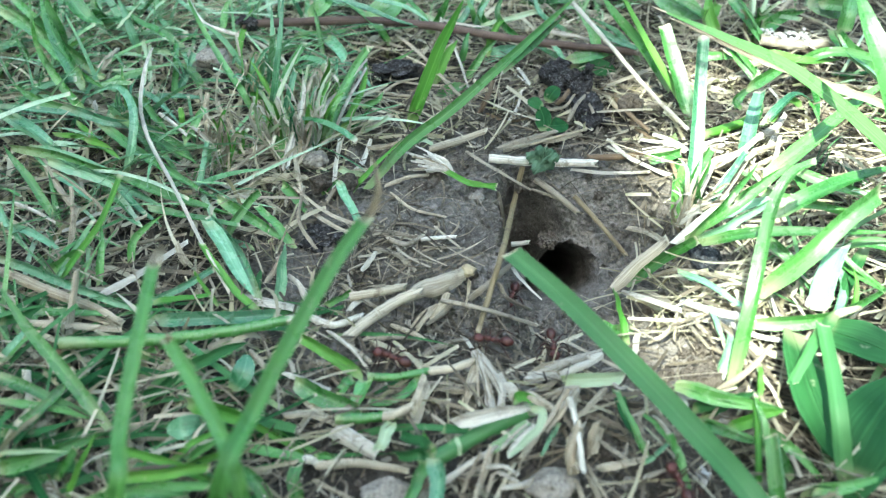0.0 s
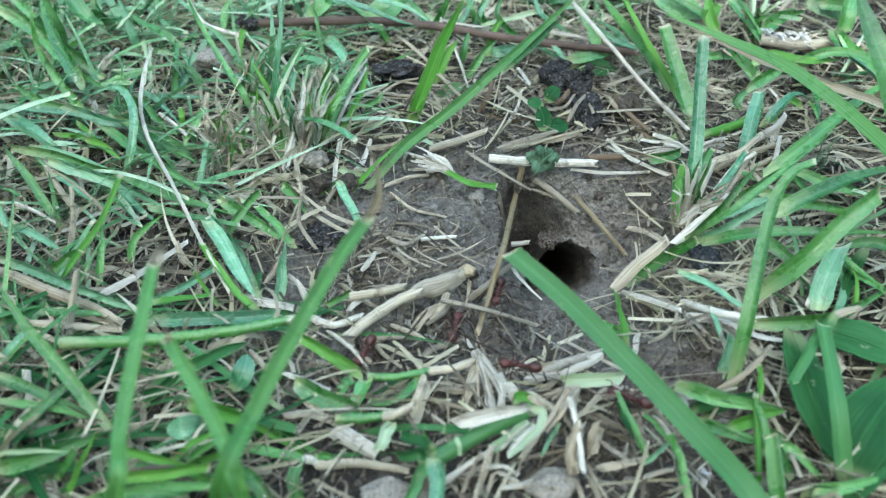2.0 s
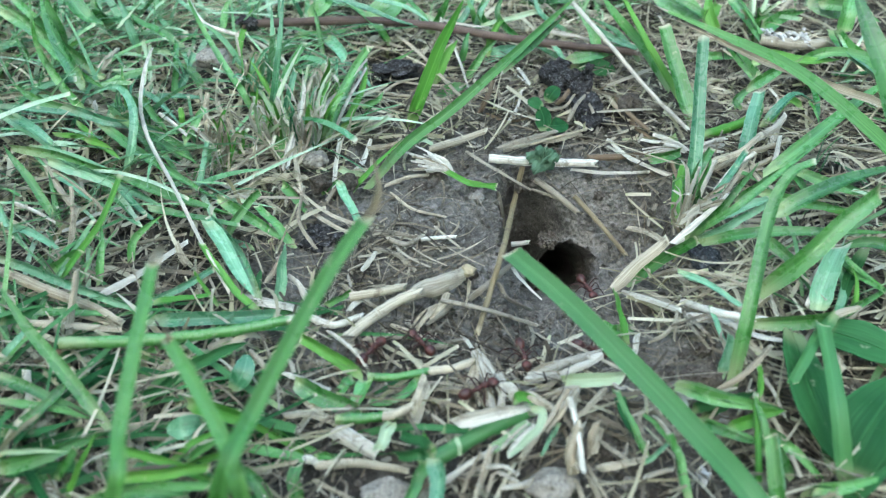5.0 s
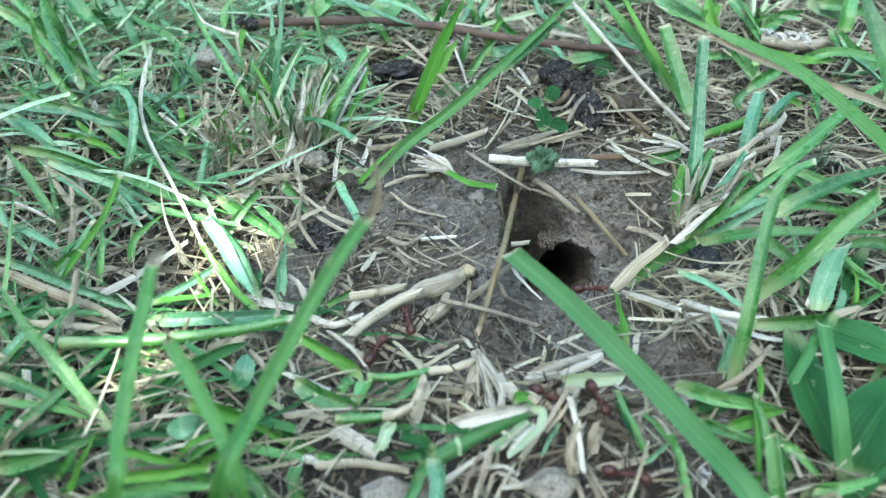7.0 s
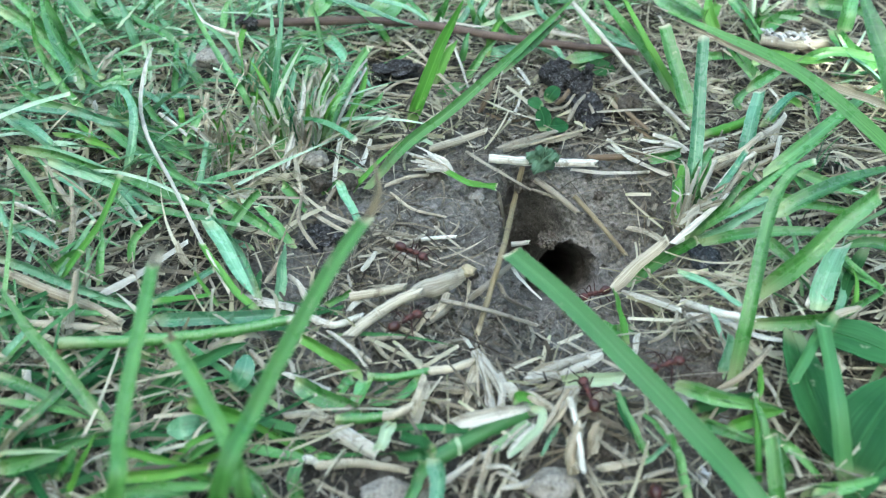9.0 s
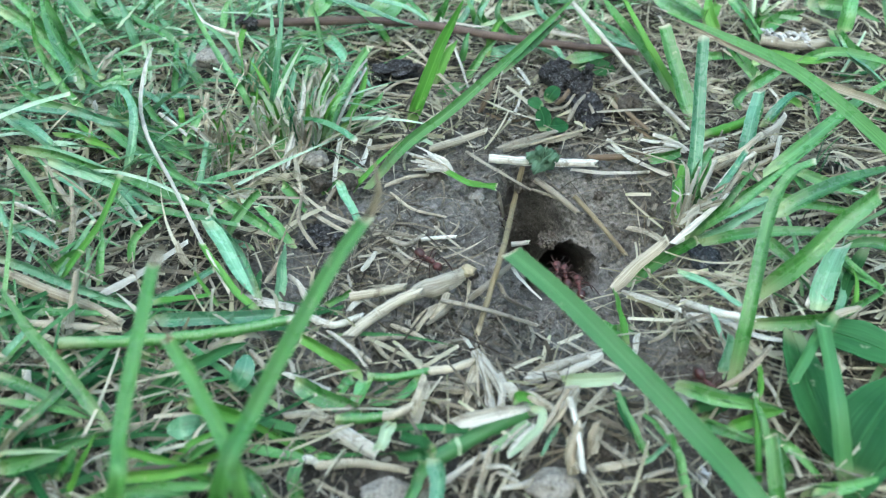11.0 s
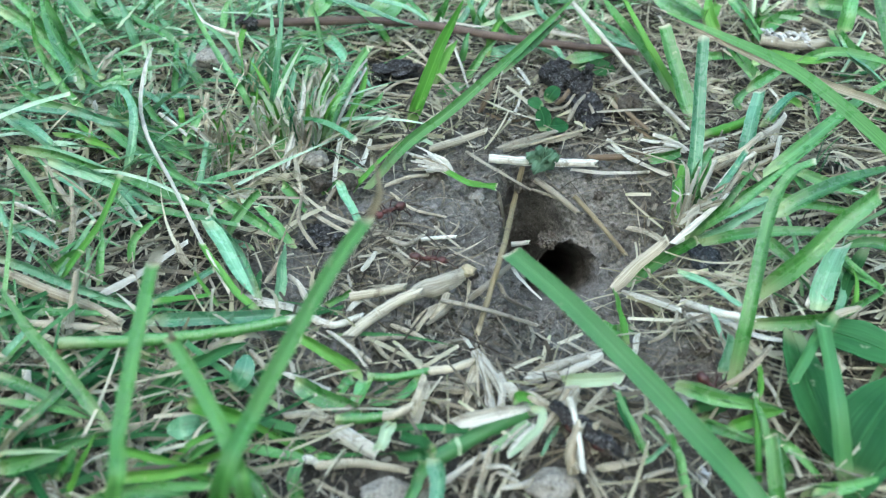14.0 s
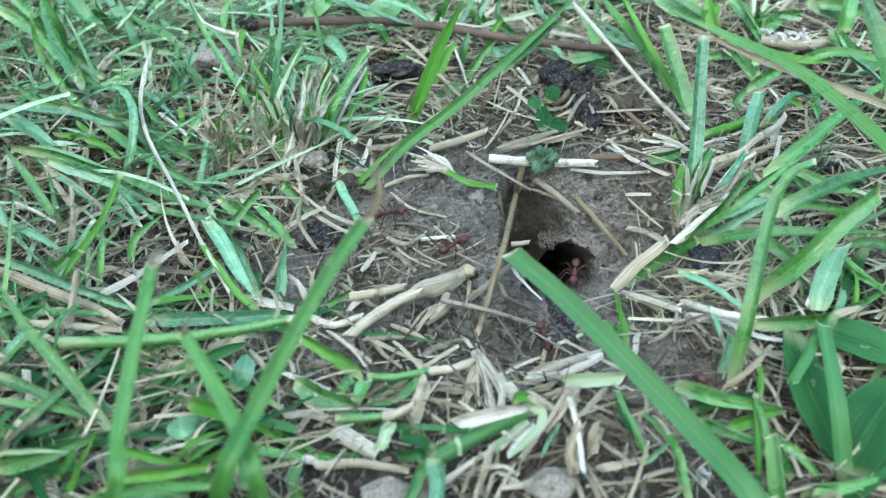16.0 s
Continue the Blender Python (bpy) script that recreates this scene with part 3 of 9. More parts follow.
# straw and twigs
flat_straw("white", 1.35, [(-82.4, 67.7, 17.5), (-81.7, 57.7, 17.4), (-79.5, 43.3, 16.0), (-77.0, 34.6, 14.5), (-72.5, 24.4, 13.4), (-63.7, 9.8, 11.0), (-54.2, -6.6, 7.4), (-46.2, -18.8, 3.2)], roll=18)
flat_straw("straw", 1.91, [(-66.3, 51.4, 1.5), (-66.7, 55.6, 5.4), (-66.2, 58.6, 8.2)], roll=9)
flat_straw("straw", 1.38, [(-62.2, 29.6, -1.4), (-63.0, 41.9, 3.0), (-64.9, 50.4, 8.4)], roll=16)
flat_straw("white", 1.41, [(-83.6, 112.1, 13.2), (-77.5, 100.0, 11.9), (-72.8, 95.3, 10.7), (-60.5, 91.8, 8.2), (-51.0, 85.1, 6.3), (-45.3, 77.3, 4.6)], roll=26)
flat_straw("straw", 1.41, [(-136.4, 93.2, 7.1), (-135.7, 93.8, 9.1), (-136.7, 96.4, 10.2)], roll=12)
flat_straw("straw", 1.40, [(-132.7, 90.8, 7.1), (-131.5, 91.7, 9.2), (-131.5, 94.0, 10.2)], roll=0)
flat_straw("straw", 1.65, [(-99.8, 69.7, 10.2), (-97.3, 73.6, 11.8), (-95.5, 77.5, 12.3)], roll=30)
flat_straw("white", 1.57, [(-97.5, 52.9, 5.1), (-96.4, 52.6, 7.1), (-97.0, 53.9, 8.2)], roll=3)
flat_straw("pale", 1.37, [(-41.4, 54.3, 1.0), (-39.9, 63.1, 6.5), (-38.4, 68.4, 11.8)], roll=26)
flat_straw("straw", 1.37, [(-37.1, 58.0, 1.2), (-35.8, 66.0, 6.8), (-34.5, 73.2, 11.1)], roll=24)
flat_straw("white", 1.28, [(-35.5, 54.7, 5.0), (-29.3, 59.5, 8.5), (-23.4, 68.4, 11.8)], roll=1)
flat_straw("straw", 1.23, [(-54.1, 37.9, -1.7), (-56.3, 42.2, 3.7), (-60.8, 49.3, 8.2), (-63.9, 57.0, 8.2)], roll=-31)
flat_straw("straw", 1.63, [(-101.3, 26.2, 8.9), (-96.2, 18.5, 7.4), (-90.2, 10.8, 6.7), (-87.1, 7.6, 5.7)], roll=-10)
flat_straw("straw", 1.30, [(-86.1, -3.0, 2.7), (-85.3, 0.3, 6.7), (-84.0, 3.4, 9.6)], roll=17)
flat_straw("white", 1.20, [(-88.3, 0.5, 4.9), (-83.2, 5.7, 5.5), (-77.3, 10.0, 4.9)], roll=-12)
flat_straw("white", 0.97, [(-77.6, 21.8, 5.9), (-74.3, 17.3, 5.7), (-72.4, 15.3, 4.5)], roll=-27)
flat_straw("grey", 1.47, [(-78.2, 1.8, 2.1), (-76.7, 4.9, 3.9), (-76.1, 9.2, 4.8)], roll=-30)
flat_straw("straw", 1.39, [(-40.2, 40.6, 5.6), (-36.8, 24.8, 3.8), (-33.1, 13.5, 2.4), (-26.0, 5.3, 3.1), (-21.3, 1.1, 3.9)], roll=-11)
flat_straw("white", 1.31, [(-41.6, 29.0, 0.5), (-41.6, 35.6, 4.4), (-40.7, 42.9, 7.7)], roll=-22)
flat_straw("white", 1.31, [(-27.7, 20.3, 0.8), (-27.8, 28.0, 3.3), (-27.5, 38.4, 6.1)], roll=-3)
flat_straw("white", 1.36, [(-55.3, 39.5, 4.5), (-53.2, 40.7, 5.5), (-50.6, 40.6, 4.5), (-49.4, 37.2, 3.3)], roll=-31)
flat_straw("straw", 1.00, [(-48.3, 25.3, 2.6), (-42.1, 22.6, 2.7), (-36.3, 21.2, 2.0)], roll=31)
flat_straw("straw", 1.18, [(-55.3, 25.1, 3.5), (-50.6, 31.8, 4.2), (-45.9, 39.5, 4.5)], roll=16)
flat_straw("straw", 1.18, [(-81.5, -23.8, 3.8), (-74.8, -26.0, 3.5), (-67.1, -27.5, 2.0)], roll=-6)
flat_straw("white", 1.41, [(31.7, 97.2, 9.0), (41.7, 93.0, 8.4), (51.6, 90.1, 7.2)], roll=22)
flat_straw("white", 1.24, [(0.2, 99.0, 11.4), (6.4, 96.7, 11.2), (15.3, 97.3, 9.7)], roll=-21)
stalk("straw", 1.51, [(47.7, 69.0, 2.3), (50.4, 59.3, 2.3), (52.5, 54.6, 1.4)])
flat_straw("white", 1.29, [(18.3, 51.4, 2.8), (21.7, 59.5, 3.4), (23.2, 66.7, 4.5)], roll=31)
flat_straw("straw", 1.97, [(58.2, 10.5, -0.5), (62.8, 15.5, 6.9), (67.2, 23.1, 9.2), (75.1, 27.5, 9.2), (83.6, 36.8, 8.8)], roll=-9)
TWIG = stalk("twig", 2.82, [(-62.7, 95.1, 11.6), (-50.4, 97.5, 11.2), (-23.9, 98.6, 11.2), (-0.7, 91.9, 12.3), (16.7, 89.3, 10.4), (37.5, 87.5, 8.4), (60.5, 87.9, 5.9)])
flat_straw("straw", 1.16, [(-15.0, 96.9, 7.6), (-6.8, 85.0, 6.9), (2.7, 68.4, 4.4), (7.5, 63.0, 2.9)], roll=-1)
flat_straw("white", 1.02, [(2.8, 92.0, 8.1), (5.3, 80.1, 6.6), (7.6, 67.4, 5.0)], roll=-17)
flat_straw("white", 1.02, [(21.9, 81.9, 1.8), (24.1, 76.8, 2.6), (26.2, 74.4, 1.7)], roll=-26)
flat_straw("straw", 0.81, [(-23.6, 62.0, 0.6), (-10.4, 60.0, 1.3), (2.6, 62.6, 2.2)], roll=2)
flat_straw("straw", 1.00, [(-22.5, 71.2, 2.0), (-10.6, 67.0, 2.4), (2.6, 63.1, 3.2)], roll=19)
flat_straw("straw", 0.84, [(-17.8, 76.7, 2.7), (-4.0, 72.0, 3.4), (7.7, 72.5, 3.1)], roll=-6)
flat_straw("straw", 1.00, [(-20.5, 65.1, 1.7), (-14.0, 70.6, 4.2), (-7.4, 72.3, 5.1)], roll=33)
flat_straw("white", 1.95, [(-24.1, 28.9, 0.6), (-21.6, 34.6, 1.5), (-19.9, 43.8, 2.6)], roll=-18)
flat_straw("straw", 2.14, [(-3.7, 40.4, 1.2), (4.0, 42.1, 2.4), (12.1, 46.9, 2.9)], roll=23)
stalk("white", 2.37, [(11.9, 31.2, 4.5), (24.4, 30.9, 3.6), (39.5, 31.0, 3.2)])
flat_straw("straw", 1.99, [(16.1, 38.7, 2.3), (25.4, 42.8, 3.3), (31.2, 46.9, 3.0)], roll=-32)
flat_straw("straw", 1.39, [(26.6, 39.8, 4.0), (34.8, 44.3, 3.2), (38.4, 48.5, 2.8)], roll=-17)
stalk("brown", 1.79, [(38.1, 34.0, 2.8), (46.0, 35.8, 1.9), (55.3, 37.4, 1.8)])
flat_straw("grey", 1.16, [(6.1, 36.2, 3.6), (13.9, 26.7, 4.2), (22.9, 26.1, -1.6)], roll=-20)
stalk("olive", 1.48, [(20.8, 30.7, 2.7), (18.4, 24.9, -6.2), (13.6, -8.6, 9.0), (10.5, -17.8, 4.0), (7.3, -26.5, -1.0)])
stalk("white", 1.41, [(18.1, 20.5, -15.6), (22.7, 21.5, -15.7)])
stalk("olive", 1.36, [(33.8, 23.6, -1.9), (40.1, 18.6, -6.9), (46.7, 12.2, -12.3)])
stalk("grey", 1.74, [(24.4, 29.9, -1.3), (29.4, 24.3, -2.1), (34.8, 21.6, -5.7)])
flat_straw("grey", 0.88, [(22.9, 26.1, -1.6), (28.7, 24.4, -3.1), (36.1, 21.7, -6.5)], roll=29)
flat_straw("grey", 1.02, [(14.1, 22.1, 0.5), (15.2, 22.1, -5.0), (16.0, 21.2, -10.8)], roll=4)
stalk("white", 0.99, [(-5.1, -2.2, 4.7), (-1.2, -1.7, 4.8), (2.9, -1.0, 4.6)])
stalk("grey", 1.21, [(-12.2, -2.1, 4.5), (-8.3, -3.5, 4.5), (-4.4, -1.3, 5.0)])
flat_straw("grey", 1.57, [(-17.1, 2.1, 3.6), (-11.0, 0.2, 4.2), (-5.1, -1.8, 4.3)], roll=27)
flat_straw("grey", 1.16, [(-16.1, -3.6, 3.2), (-10.8, -5.7, 3.3), (-6.2, -10.3, 2.2)], roll=10)
flat_straw("straw", 1.15, [(-14.8, 21.7, 2.5), (-9.2, 23.6, 3.7), (-3.5, 26.9, 2.3)], roll=20)
flat_straw("straw", 0.81, [(-13.2, 18.3, 3.2), (-7.3, 9.2, 4.8), (0.8, 5.9, 4.8)], roll=17)
flat_straw("white", 1.26, [(-18.2, -10.9, 2.8), (-16.3, -8.8, 4.3), (-15.3, -5.5, 4.0)], roll=0)
flat_straw("brown", 1.34, [(2.7, 71.9, 2.5), (11.1, 69.9, 1.7), (19.8, 75.3, 1.6)], roll=-20)
flat_straw("brown", 0.96, [(12.3, 58.8, 1.6), (18.5, 54.0, 1.7), (28.4, 57.8, 1.3)], roll=25)
flat_straw("straw", 0.97, [(16.7, 50.9, 1.8), (21.3, 59.1, 1.5), (24.0, 63.7, 2.5)], roll=27)
flat_straw("brown", 0.82, [(34.7, 55.3, 0.9), (41.8, 62.5, 3.1), (48.8, 71.6, 3.6)], roll=29)
flat_straw("straw", 0.94, [(42.0, 40.2, 2.3), (51.3, 49.5, 1.7), (60.2, 55.3, 1.9)], roll=-11)
stalk("straw", 2.04, [(-19.8, -20.6, 3.9), (-14.3, -20.5, 5.1), (-8.5, -17.7, 4.2)])
flat_straw("straw", 1.43, [(-1.4, -21.8, 3.0), (-4.1, -24.9, 1.9), (-5.8, -27.0, -0.0)], roll=31)
flat_straw("straw", 1.81, [(1.0, -19.5, 4.2), (-0.5, -22.0, 2.9), (-3.1, -23.7, 0.9)], roll=11)
flat_straw("grey", 1.56, [(1.9, -20.9, 1.9), (-0.5, -24.1, 1.6), (-2.9, -25.7, 0.7)], roll=-31)
flat_straw("straw", 0.98, [(5.7, -15.0, 3.9), (5.4, -17.1, 2.5), (4.9, -19.2, 1.1)], roll=27)
stalk("grey", 1.46, [(5.6, -19.2, 1.9), (9.9, -16.7, 4.3), (16.4, -0.8, -3.9)])
flat_straw("white", 1.44, [(-17.5, -20.2, 2.9), (-19.0, -22.5, 3.8), (-20.2, -23.5, 2.7)], roll=11)
stalk("grey", 1.02, [(-0.5, -21.3, 3.6), (9.1, -22.9, 2.4), (20.8, -19.5, -5.7)])
flat_straw("white", 2.70, [(-44.3, -17.6, 1.2), (-37.3, -19.0, 1.2), (-29.1, -20.9, 0.7)], roll=-23)
stalk("white", 1.70, [(-28.6, -24.4, 1.9), (-22.8, -27.6, 2.5), (-17.1, -25.4, 2.9)])
flat_straw("straw", 1.68, [(-6.5, -26.0, 0.1), (-2.9, -22.8, 2.0), (0.7, -21.0, 2.0)], roll=5)
flat_straw("straw", 1.10, [(-23.2, -12.7, 0.9), (-17.6, -19.2, 1.9), (-11.3, -23.2, 0.7)], roll=17)
flat_straw("grey", 1.13, [(12.0, -13.8, 2.0), (14.6, -15.0, -2.1), (20.8, -8.6, -11.8)], roll=29)
flat_straw("grey", 1.01, [(19.4, -10.4, -11.9), (20.4, -19.0, -8.7), (18.7, -28.7, -3.9)], roll=-19)
flat_straw("white", 1.23, [(16.9, 5.2, -9.7), (19.9, -1.1, -9.6), (23.6, -5.9, -10.6)], roll=-34)
flat_straw("white", 1.19, [(-102.8, 9.2, 6.8), (-95.8, 5.1, 7.1), (-90.1, 2.1, 6.0)], roll=29)
flat_straw("straw", 1.62, [(-76.9, -32.1, 1.7), (-76.0, -26.9, 7.6), (-74.5, -22.8, 13.6)], roll=26)
flat_straw("white", 2.24, [(-73.9, -19.6, 3.6), (-66.5, -12.5, 4.5), (-58.7, -2.1, 4.6)], roll=-20)
flat_straw("straw", 2.37, [(-97.3, -14.8, 6.5), (-85.9, -19.8, 5.8), (-73.9, -24.5, 4.5), (-66.7, -28.0, 3.0)], roll=12)
flat_straw("straw", 1.74, [(-84.7, -29.6, 5.4), (-75.7, -29.6, 4.6), (-66.4, -29.1, 2.9)], roll=-12)
flat_straw("straw", 1.53, [(-58.2, -7.7, 1.6), (-59.2, -7.2, 3.7), (-60.4, -4.7, 5.8)], roll=-1)
flat_straw("straw", 1.03, [(-79.1, -7.7, 5.0), (-71.3, -4.2, 4.5), (-59.8, 0.9, 3.7)], roll=25)
flat_straw("straw", 1.17, [(-84.5, -2.5, 5.6), (-85.3, 2.8, 9.7), (-86.5, 7.6, 12.7)], roll=7)
flat_straw("straw", 0.93, [(-77.0, 2.5, 5.0), (-82.7, 7.5, 9.4), (-94.5, 16.3, 11.4)], roll=-25)
flat_straw("straw", 1.07, [(-75.8, 3.9, 3.9), (-70.1, 6.3, 5.4)], roll=-9)
flat_straw("white", 1.20, [(-76.3, 45.0, 9.9), (-72.5, 41.4, 9.5), (-67.3, 36.9, 7.9)], roll=18)
flat_straw("straw", 1.26, [(-39.1, -14.3, 2.4), (-37.0, -10.3, 3.9), (-36.3, -6.2, 4.5)], roll=2)
flat_straw("white", 1.84, [(-29.6, -20.0, 2.6), (-31.8, -16.4, 3.5), (-34.3, -13.7, 3.6)], roll=-33)
flat_straw("straw", 1.06, [(-29.0, -4.0, 3.5), (-33.7, 4.3, 5.2), (-34.1, 18.0, 5.2)], roll=23)
flat_straw("straw", 1.20, [(-18.9, 2.0, 5.3), (-27.3, 6.8, 5.8), (-36.6, 16.8, 6.0)], roll=22)
flat_straw("white", 1.92, [(-25.7, -60.4, 1.6), (-23.1, -61.3, 1.5), (-20.7, -61.4, 0.3)], roll=26)
flat_straw("straw", 1.23, [(-75.1, -33.1, 2.5), (-68.9, -38.8, 1.9), (-62.3, -44.1, 0.9)], roll=-21)
flat_straw("straw", 0.74, [(-60.4, -55.3, 0.9), (-54.4, -51.6, 1.7), (-49.8, -47.9, 1.7)], roll=-13)
flat_straw("straw", 0.95, [(-57.1, -55.0, -0.2), (-47.8, -54.3, -0.4), (-41.1, -56.2, -0.4)], roll=23)
flat_straw("white", 2.37, [(-76.3, -53.7, -0.6), (-79.3, -47.2, 2.5), (-80.5, -42.9, 5.7)], roll=-5)
flat_straw("white", 1.97, [(-66.2, -70.1, 0.8), (-68.2, -65.7, 2.6), (-68.9, -63.5, 4.5)], roll=20)
flat_straw("straw", 0.90, [(-42.5, -40.0, 0.8), (-42.0, -36.6, 2.9), (-41.5, -33.9, 4.9)], roll=-23)
flat_straw("straw", 1.33, [(-39.1, -35.1, 2.8), (-34.9, -40.2, 2.7), (-30.9, -45.7, 1.6)], roll=25)
flat_straw("white", 1.10, [(-29.0, -41.9, 3.8), (-30.3, -39.9, 4.8), (-32.8, -37.6, 4.8)], roll=-22)
flat_straw("grey", 1.49, [(-66.5, -43.9, 1.1), (-64.8, -50.9, 1.2), (-64.3, -56.6, 0.2)], roll=-24)
flat_straw("straw", 1.21, [(-63.4, -57.8, 0.1), (-60.9, -62.7, 0.0), (-56.6, -67.3, -0.1)], roll=0)
flat_straw("straw", 1.45, [(-49.3, -52.4, -0.3), (-45.0, -57.5, -0.4), (-37.0, -61.5, 0.0)], roll=-11)
flat_straw("brown", 1.38, [(-81.7, -37.5, 2.1), (-76.3, -33.9, 1.6), (-67.7, -36.2, 0.8)], roll=3)
flat_straw("straw", 1.12, [(-83.2, -32.4, 3.4), (-79.0, -38.1, 2.8), (-73.5, -45.6, 1.4)], roll=27)
flat_straw("white", 1.16, [(-30.4, -69.0, 2.5), (-32.4, -67.5, 3.6), (-33.6, -66.3, 3.5)], roll=15)
stalk("straw", 1.70, [(-2.6, -41.3, 3.6), (1.8, -40.3, 3.3), (6.3, -37.8, 2.7)])
flat_straw("white", 1.90, [(6.1, -35.4, 3.2), (7.6, -38.7, 2.7), (9.2, -44.6, 1.6)], roll=-10)
flat_straw("white", 1.51, [(9.0, -43.7, 2.5), (8.4, -47.3, 1.8), (7.9, -50.9, 0.9)], roll=18)
stalk("grey", 1.45, [(-9.0, -52.3, 3.9), (-5.2, -49.4, 3.0)])
flat_straw("straw", 2.35, [(-3.3, -43.8, 3.7), (-4.5, -49.0, 3.0), (-6.3, -54.6, 0.9)], roll=28)
flat_straw("straw", 1.55, [(-1.0, -42.9, 1.6), (1.8, -43.5, 0.6), (6.4, -43.4, 0.5)], roll=-13)
flat_straw("straw", 2.41, [(6.2, -39.3, 2.9), (5.0, -43.7, 2.5), (3.7, -47.1, 0.9)], roll=25)
stalk("straw", 2.19, [(23.0, -63.8, 2.0), (22.4, -61.5, 5.0), (24.2, -57.9, 8.0)])
flat_straw("straw", 1.61, [(26.5, -59.4, 3.0), (26.7, -58.6, 6.0), (27.5, -57.4, 8.0)], roll=10)
flat_straw("white", 0.87, [(7.1, -64.1, 4.0), (10.3, -65.3, 6.0), (12.8, -66.4, 5.0)], roll=10)
flat_straw("white", 0.86, [(10.0, -68.2, 4.0), (12.6, -68.4, 5.0), (15.0, -67.3, 5.0)], roll=-10)
flat_straw("straw", 0.77, [(3.0, -69.8, 3.0), (4.4, -66.7, 5.0), (6.7, -62.2, 6.0)], roll=0)
flat_straw("straw", 0.96, [(5.5, -70.6, 4.0), (6.7, -66.9, 6.0), (8.3, -62.5, 8.0)], roll=12)
flat_straw("straw", 2.09, [(-6.5, -52.9, 3.0), (-4.6, -50.2, 6.0), (-3.2, -45.9, 7.0)], roll=10)
stalk("straw", 1.87, [(-11.3, -52.9, 4.0), (-8.5, -52.9, 5.0), (-5.9, -51.3, 5.0)])
flat_straw("grey", 0.90, [(28.2, -57.5, 3.0), (30.7, -60.7, 4.0), (33.3, -63.1, 4.0)], roll=0)
flat_straw("straw", 0.68, [(25.5, -62.4, 3.0), (26.3, -66.6, 4.0), (27.7, -70.4, 4.0)], roll=0)
flat_straw("white", 1.37, [(-1.1, -68.1, 3.9), (3.5, -65.1, 4.8), (9.7, -61.0, 5.9)], roll=21)
flat_straw("straw", 0.99, [(8.8, -60.8, 4.9), (7.5, -64.7, 2.9), (5.1, -69.0, -0.1)], roll=-22)
flat_straw("straw", 0.99, [(9.9, -59.9, 2.9), (8.3, -65.2, 1.9), (6.4, -69.6, -0.0)], roll=27)
flat_straw("white", 1.91, [(11.5, -46.2, 5.7), (13.4, -47.9, 5.7), (12.6, -48.7, 3.7)], roll=-9)
flat_straw("straw", 2.12, [(15.5, -48.0, 4.7), (17.6, -49.1, 4.7), (21.0, -50.0, 2.7)], roll=-10)
flat_straw("white", 1.72, [(10.9, -42.4, 4.3), (11.4, -46.1, 3.7), (10.5, -50.3, 0.8)], roll=8)
flat_straw("white", 1.60, [(9.1, -46.7, 2.7), (9.6, -49.5, 2.8), (10.2, -51.3, 0.8)], roll=-28)
flat_straw("white", 1.88, [(31.7, -37.8, 4.6), (27.3, -40.1, 3.7), (21.9, -41.8, 2.0)], roll=-7)
flat_straw("white", 1.56, [(25.0, -36.8, 1.7), (20.7, -40.1, 2.6), (16.2, -41.5, 2.0)], roll=30)
flat_straw("grey", 1.54, [(24.2, -40.0, 1.6), (19.9, -44.2, 1.4), (15.8, -47.8, 0.7)], roll=-22)
flat_straw("white", 0.75, [(32.2, -46.0, 5.5), (33.7, -46.3, 4.5), (35.5, -45.2, 3.5)], roll=-12)
stalk("straw", 1.05, [(23.2, -49.3, 7.4), (19.1, -55.0, 5.5), (13.8, -61.9, 3.6)])
stalk("straw", 0.79, [(25.1, -48.7, 6.2), (21.9, -52.9, 5.2), (18.8, -56.5, 4.3)])
stalk("white", 1.10, [(23.0, -52.2, 8.5), (23.8, -58.5, 7.5), (24.1, -66.1, 5.6)])
flat_straw("straw", 1.27, [(31.1, -46.3, 4.5), (27.7, -49.5, 3.6), (24.2, -52.5, 2.7)], roll=22)
stalk("straw", 2.06, [(23.3, -57.4, 3.1), (23.3, -60.1, 3.2), (23.1, -64.0, 3.3)])
flat_straw("straw", 2.68, [(28.8, -54.0, 2.6), (27.4, -56.6, 2.6), (26.6, -59.6, 1.6)], roll=21)
flat_straw("straw", 2.26, [(25.6, -54.0, 2.6), (23.8, -56.6, 2.7), (22.9, -59.0, 1.7)], roll=31)
flat_straw("straw", 1.72, [(27.5, -62.4, 1.6), (31.9, -61.3, 1.5), (37.0, -59.7, 1.5)], roll=-23)
flat_straw("straw", 1.08, [(25.5, -63.9, 1.7), (26.7, -66.7, 0.8), (27.4, -70.0, -0.1)], roll=6)
flat_straw("straw", 0.97, [(23.3, -65.1, 1.9), (24.4, -69.1, 1.0), (25.3, -70.7, 0.0)], roll=0)
flat_straw("white", 0.91, [(41.1, -59.0, 4.6), (39.2, -56.8, 6.6), (37.6, -55.6, 7.6)], roll=-26)
flat_straw("white", 1.00, [(35.2, -64.5, 1.5), (38.0, -63.5, 1.5), (40.9, -62.8, 1.6)], roll=10)
# this white piece stands for the bright gloss on a leaf
flat_straw("white", 3.69, [(-20.6, -55.1, 2.7), (-16.8, -57.2, 2.6), (-12.2, -59.8, 1.4)], roll=12)
flat_straw("straw", 1.81, [(-22.9, -62.0, 1.4), (-16.6, -61.3, 1.2), (-10.5, -62.2, 1.4), (-6.2, -62.8, 0.6)], roll=17)
flat_straw("straw", 1.09, [(-23.1, -64.1, 0.4), (-20.3, -65.7, 0.1), (-15.4, -67.6, -1.0)], roll=23)
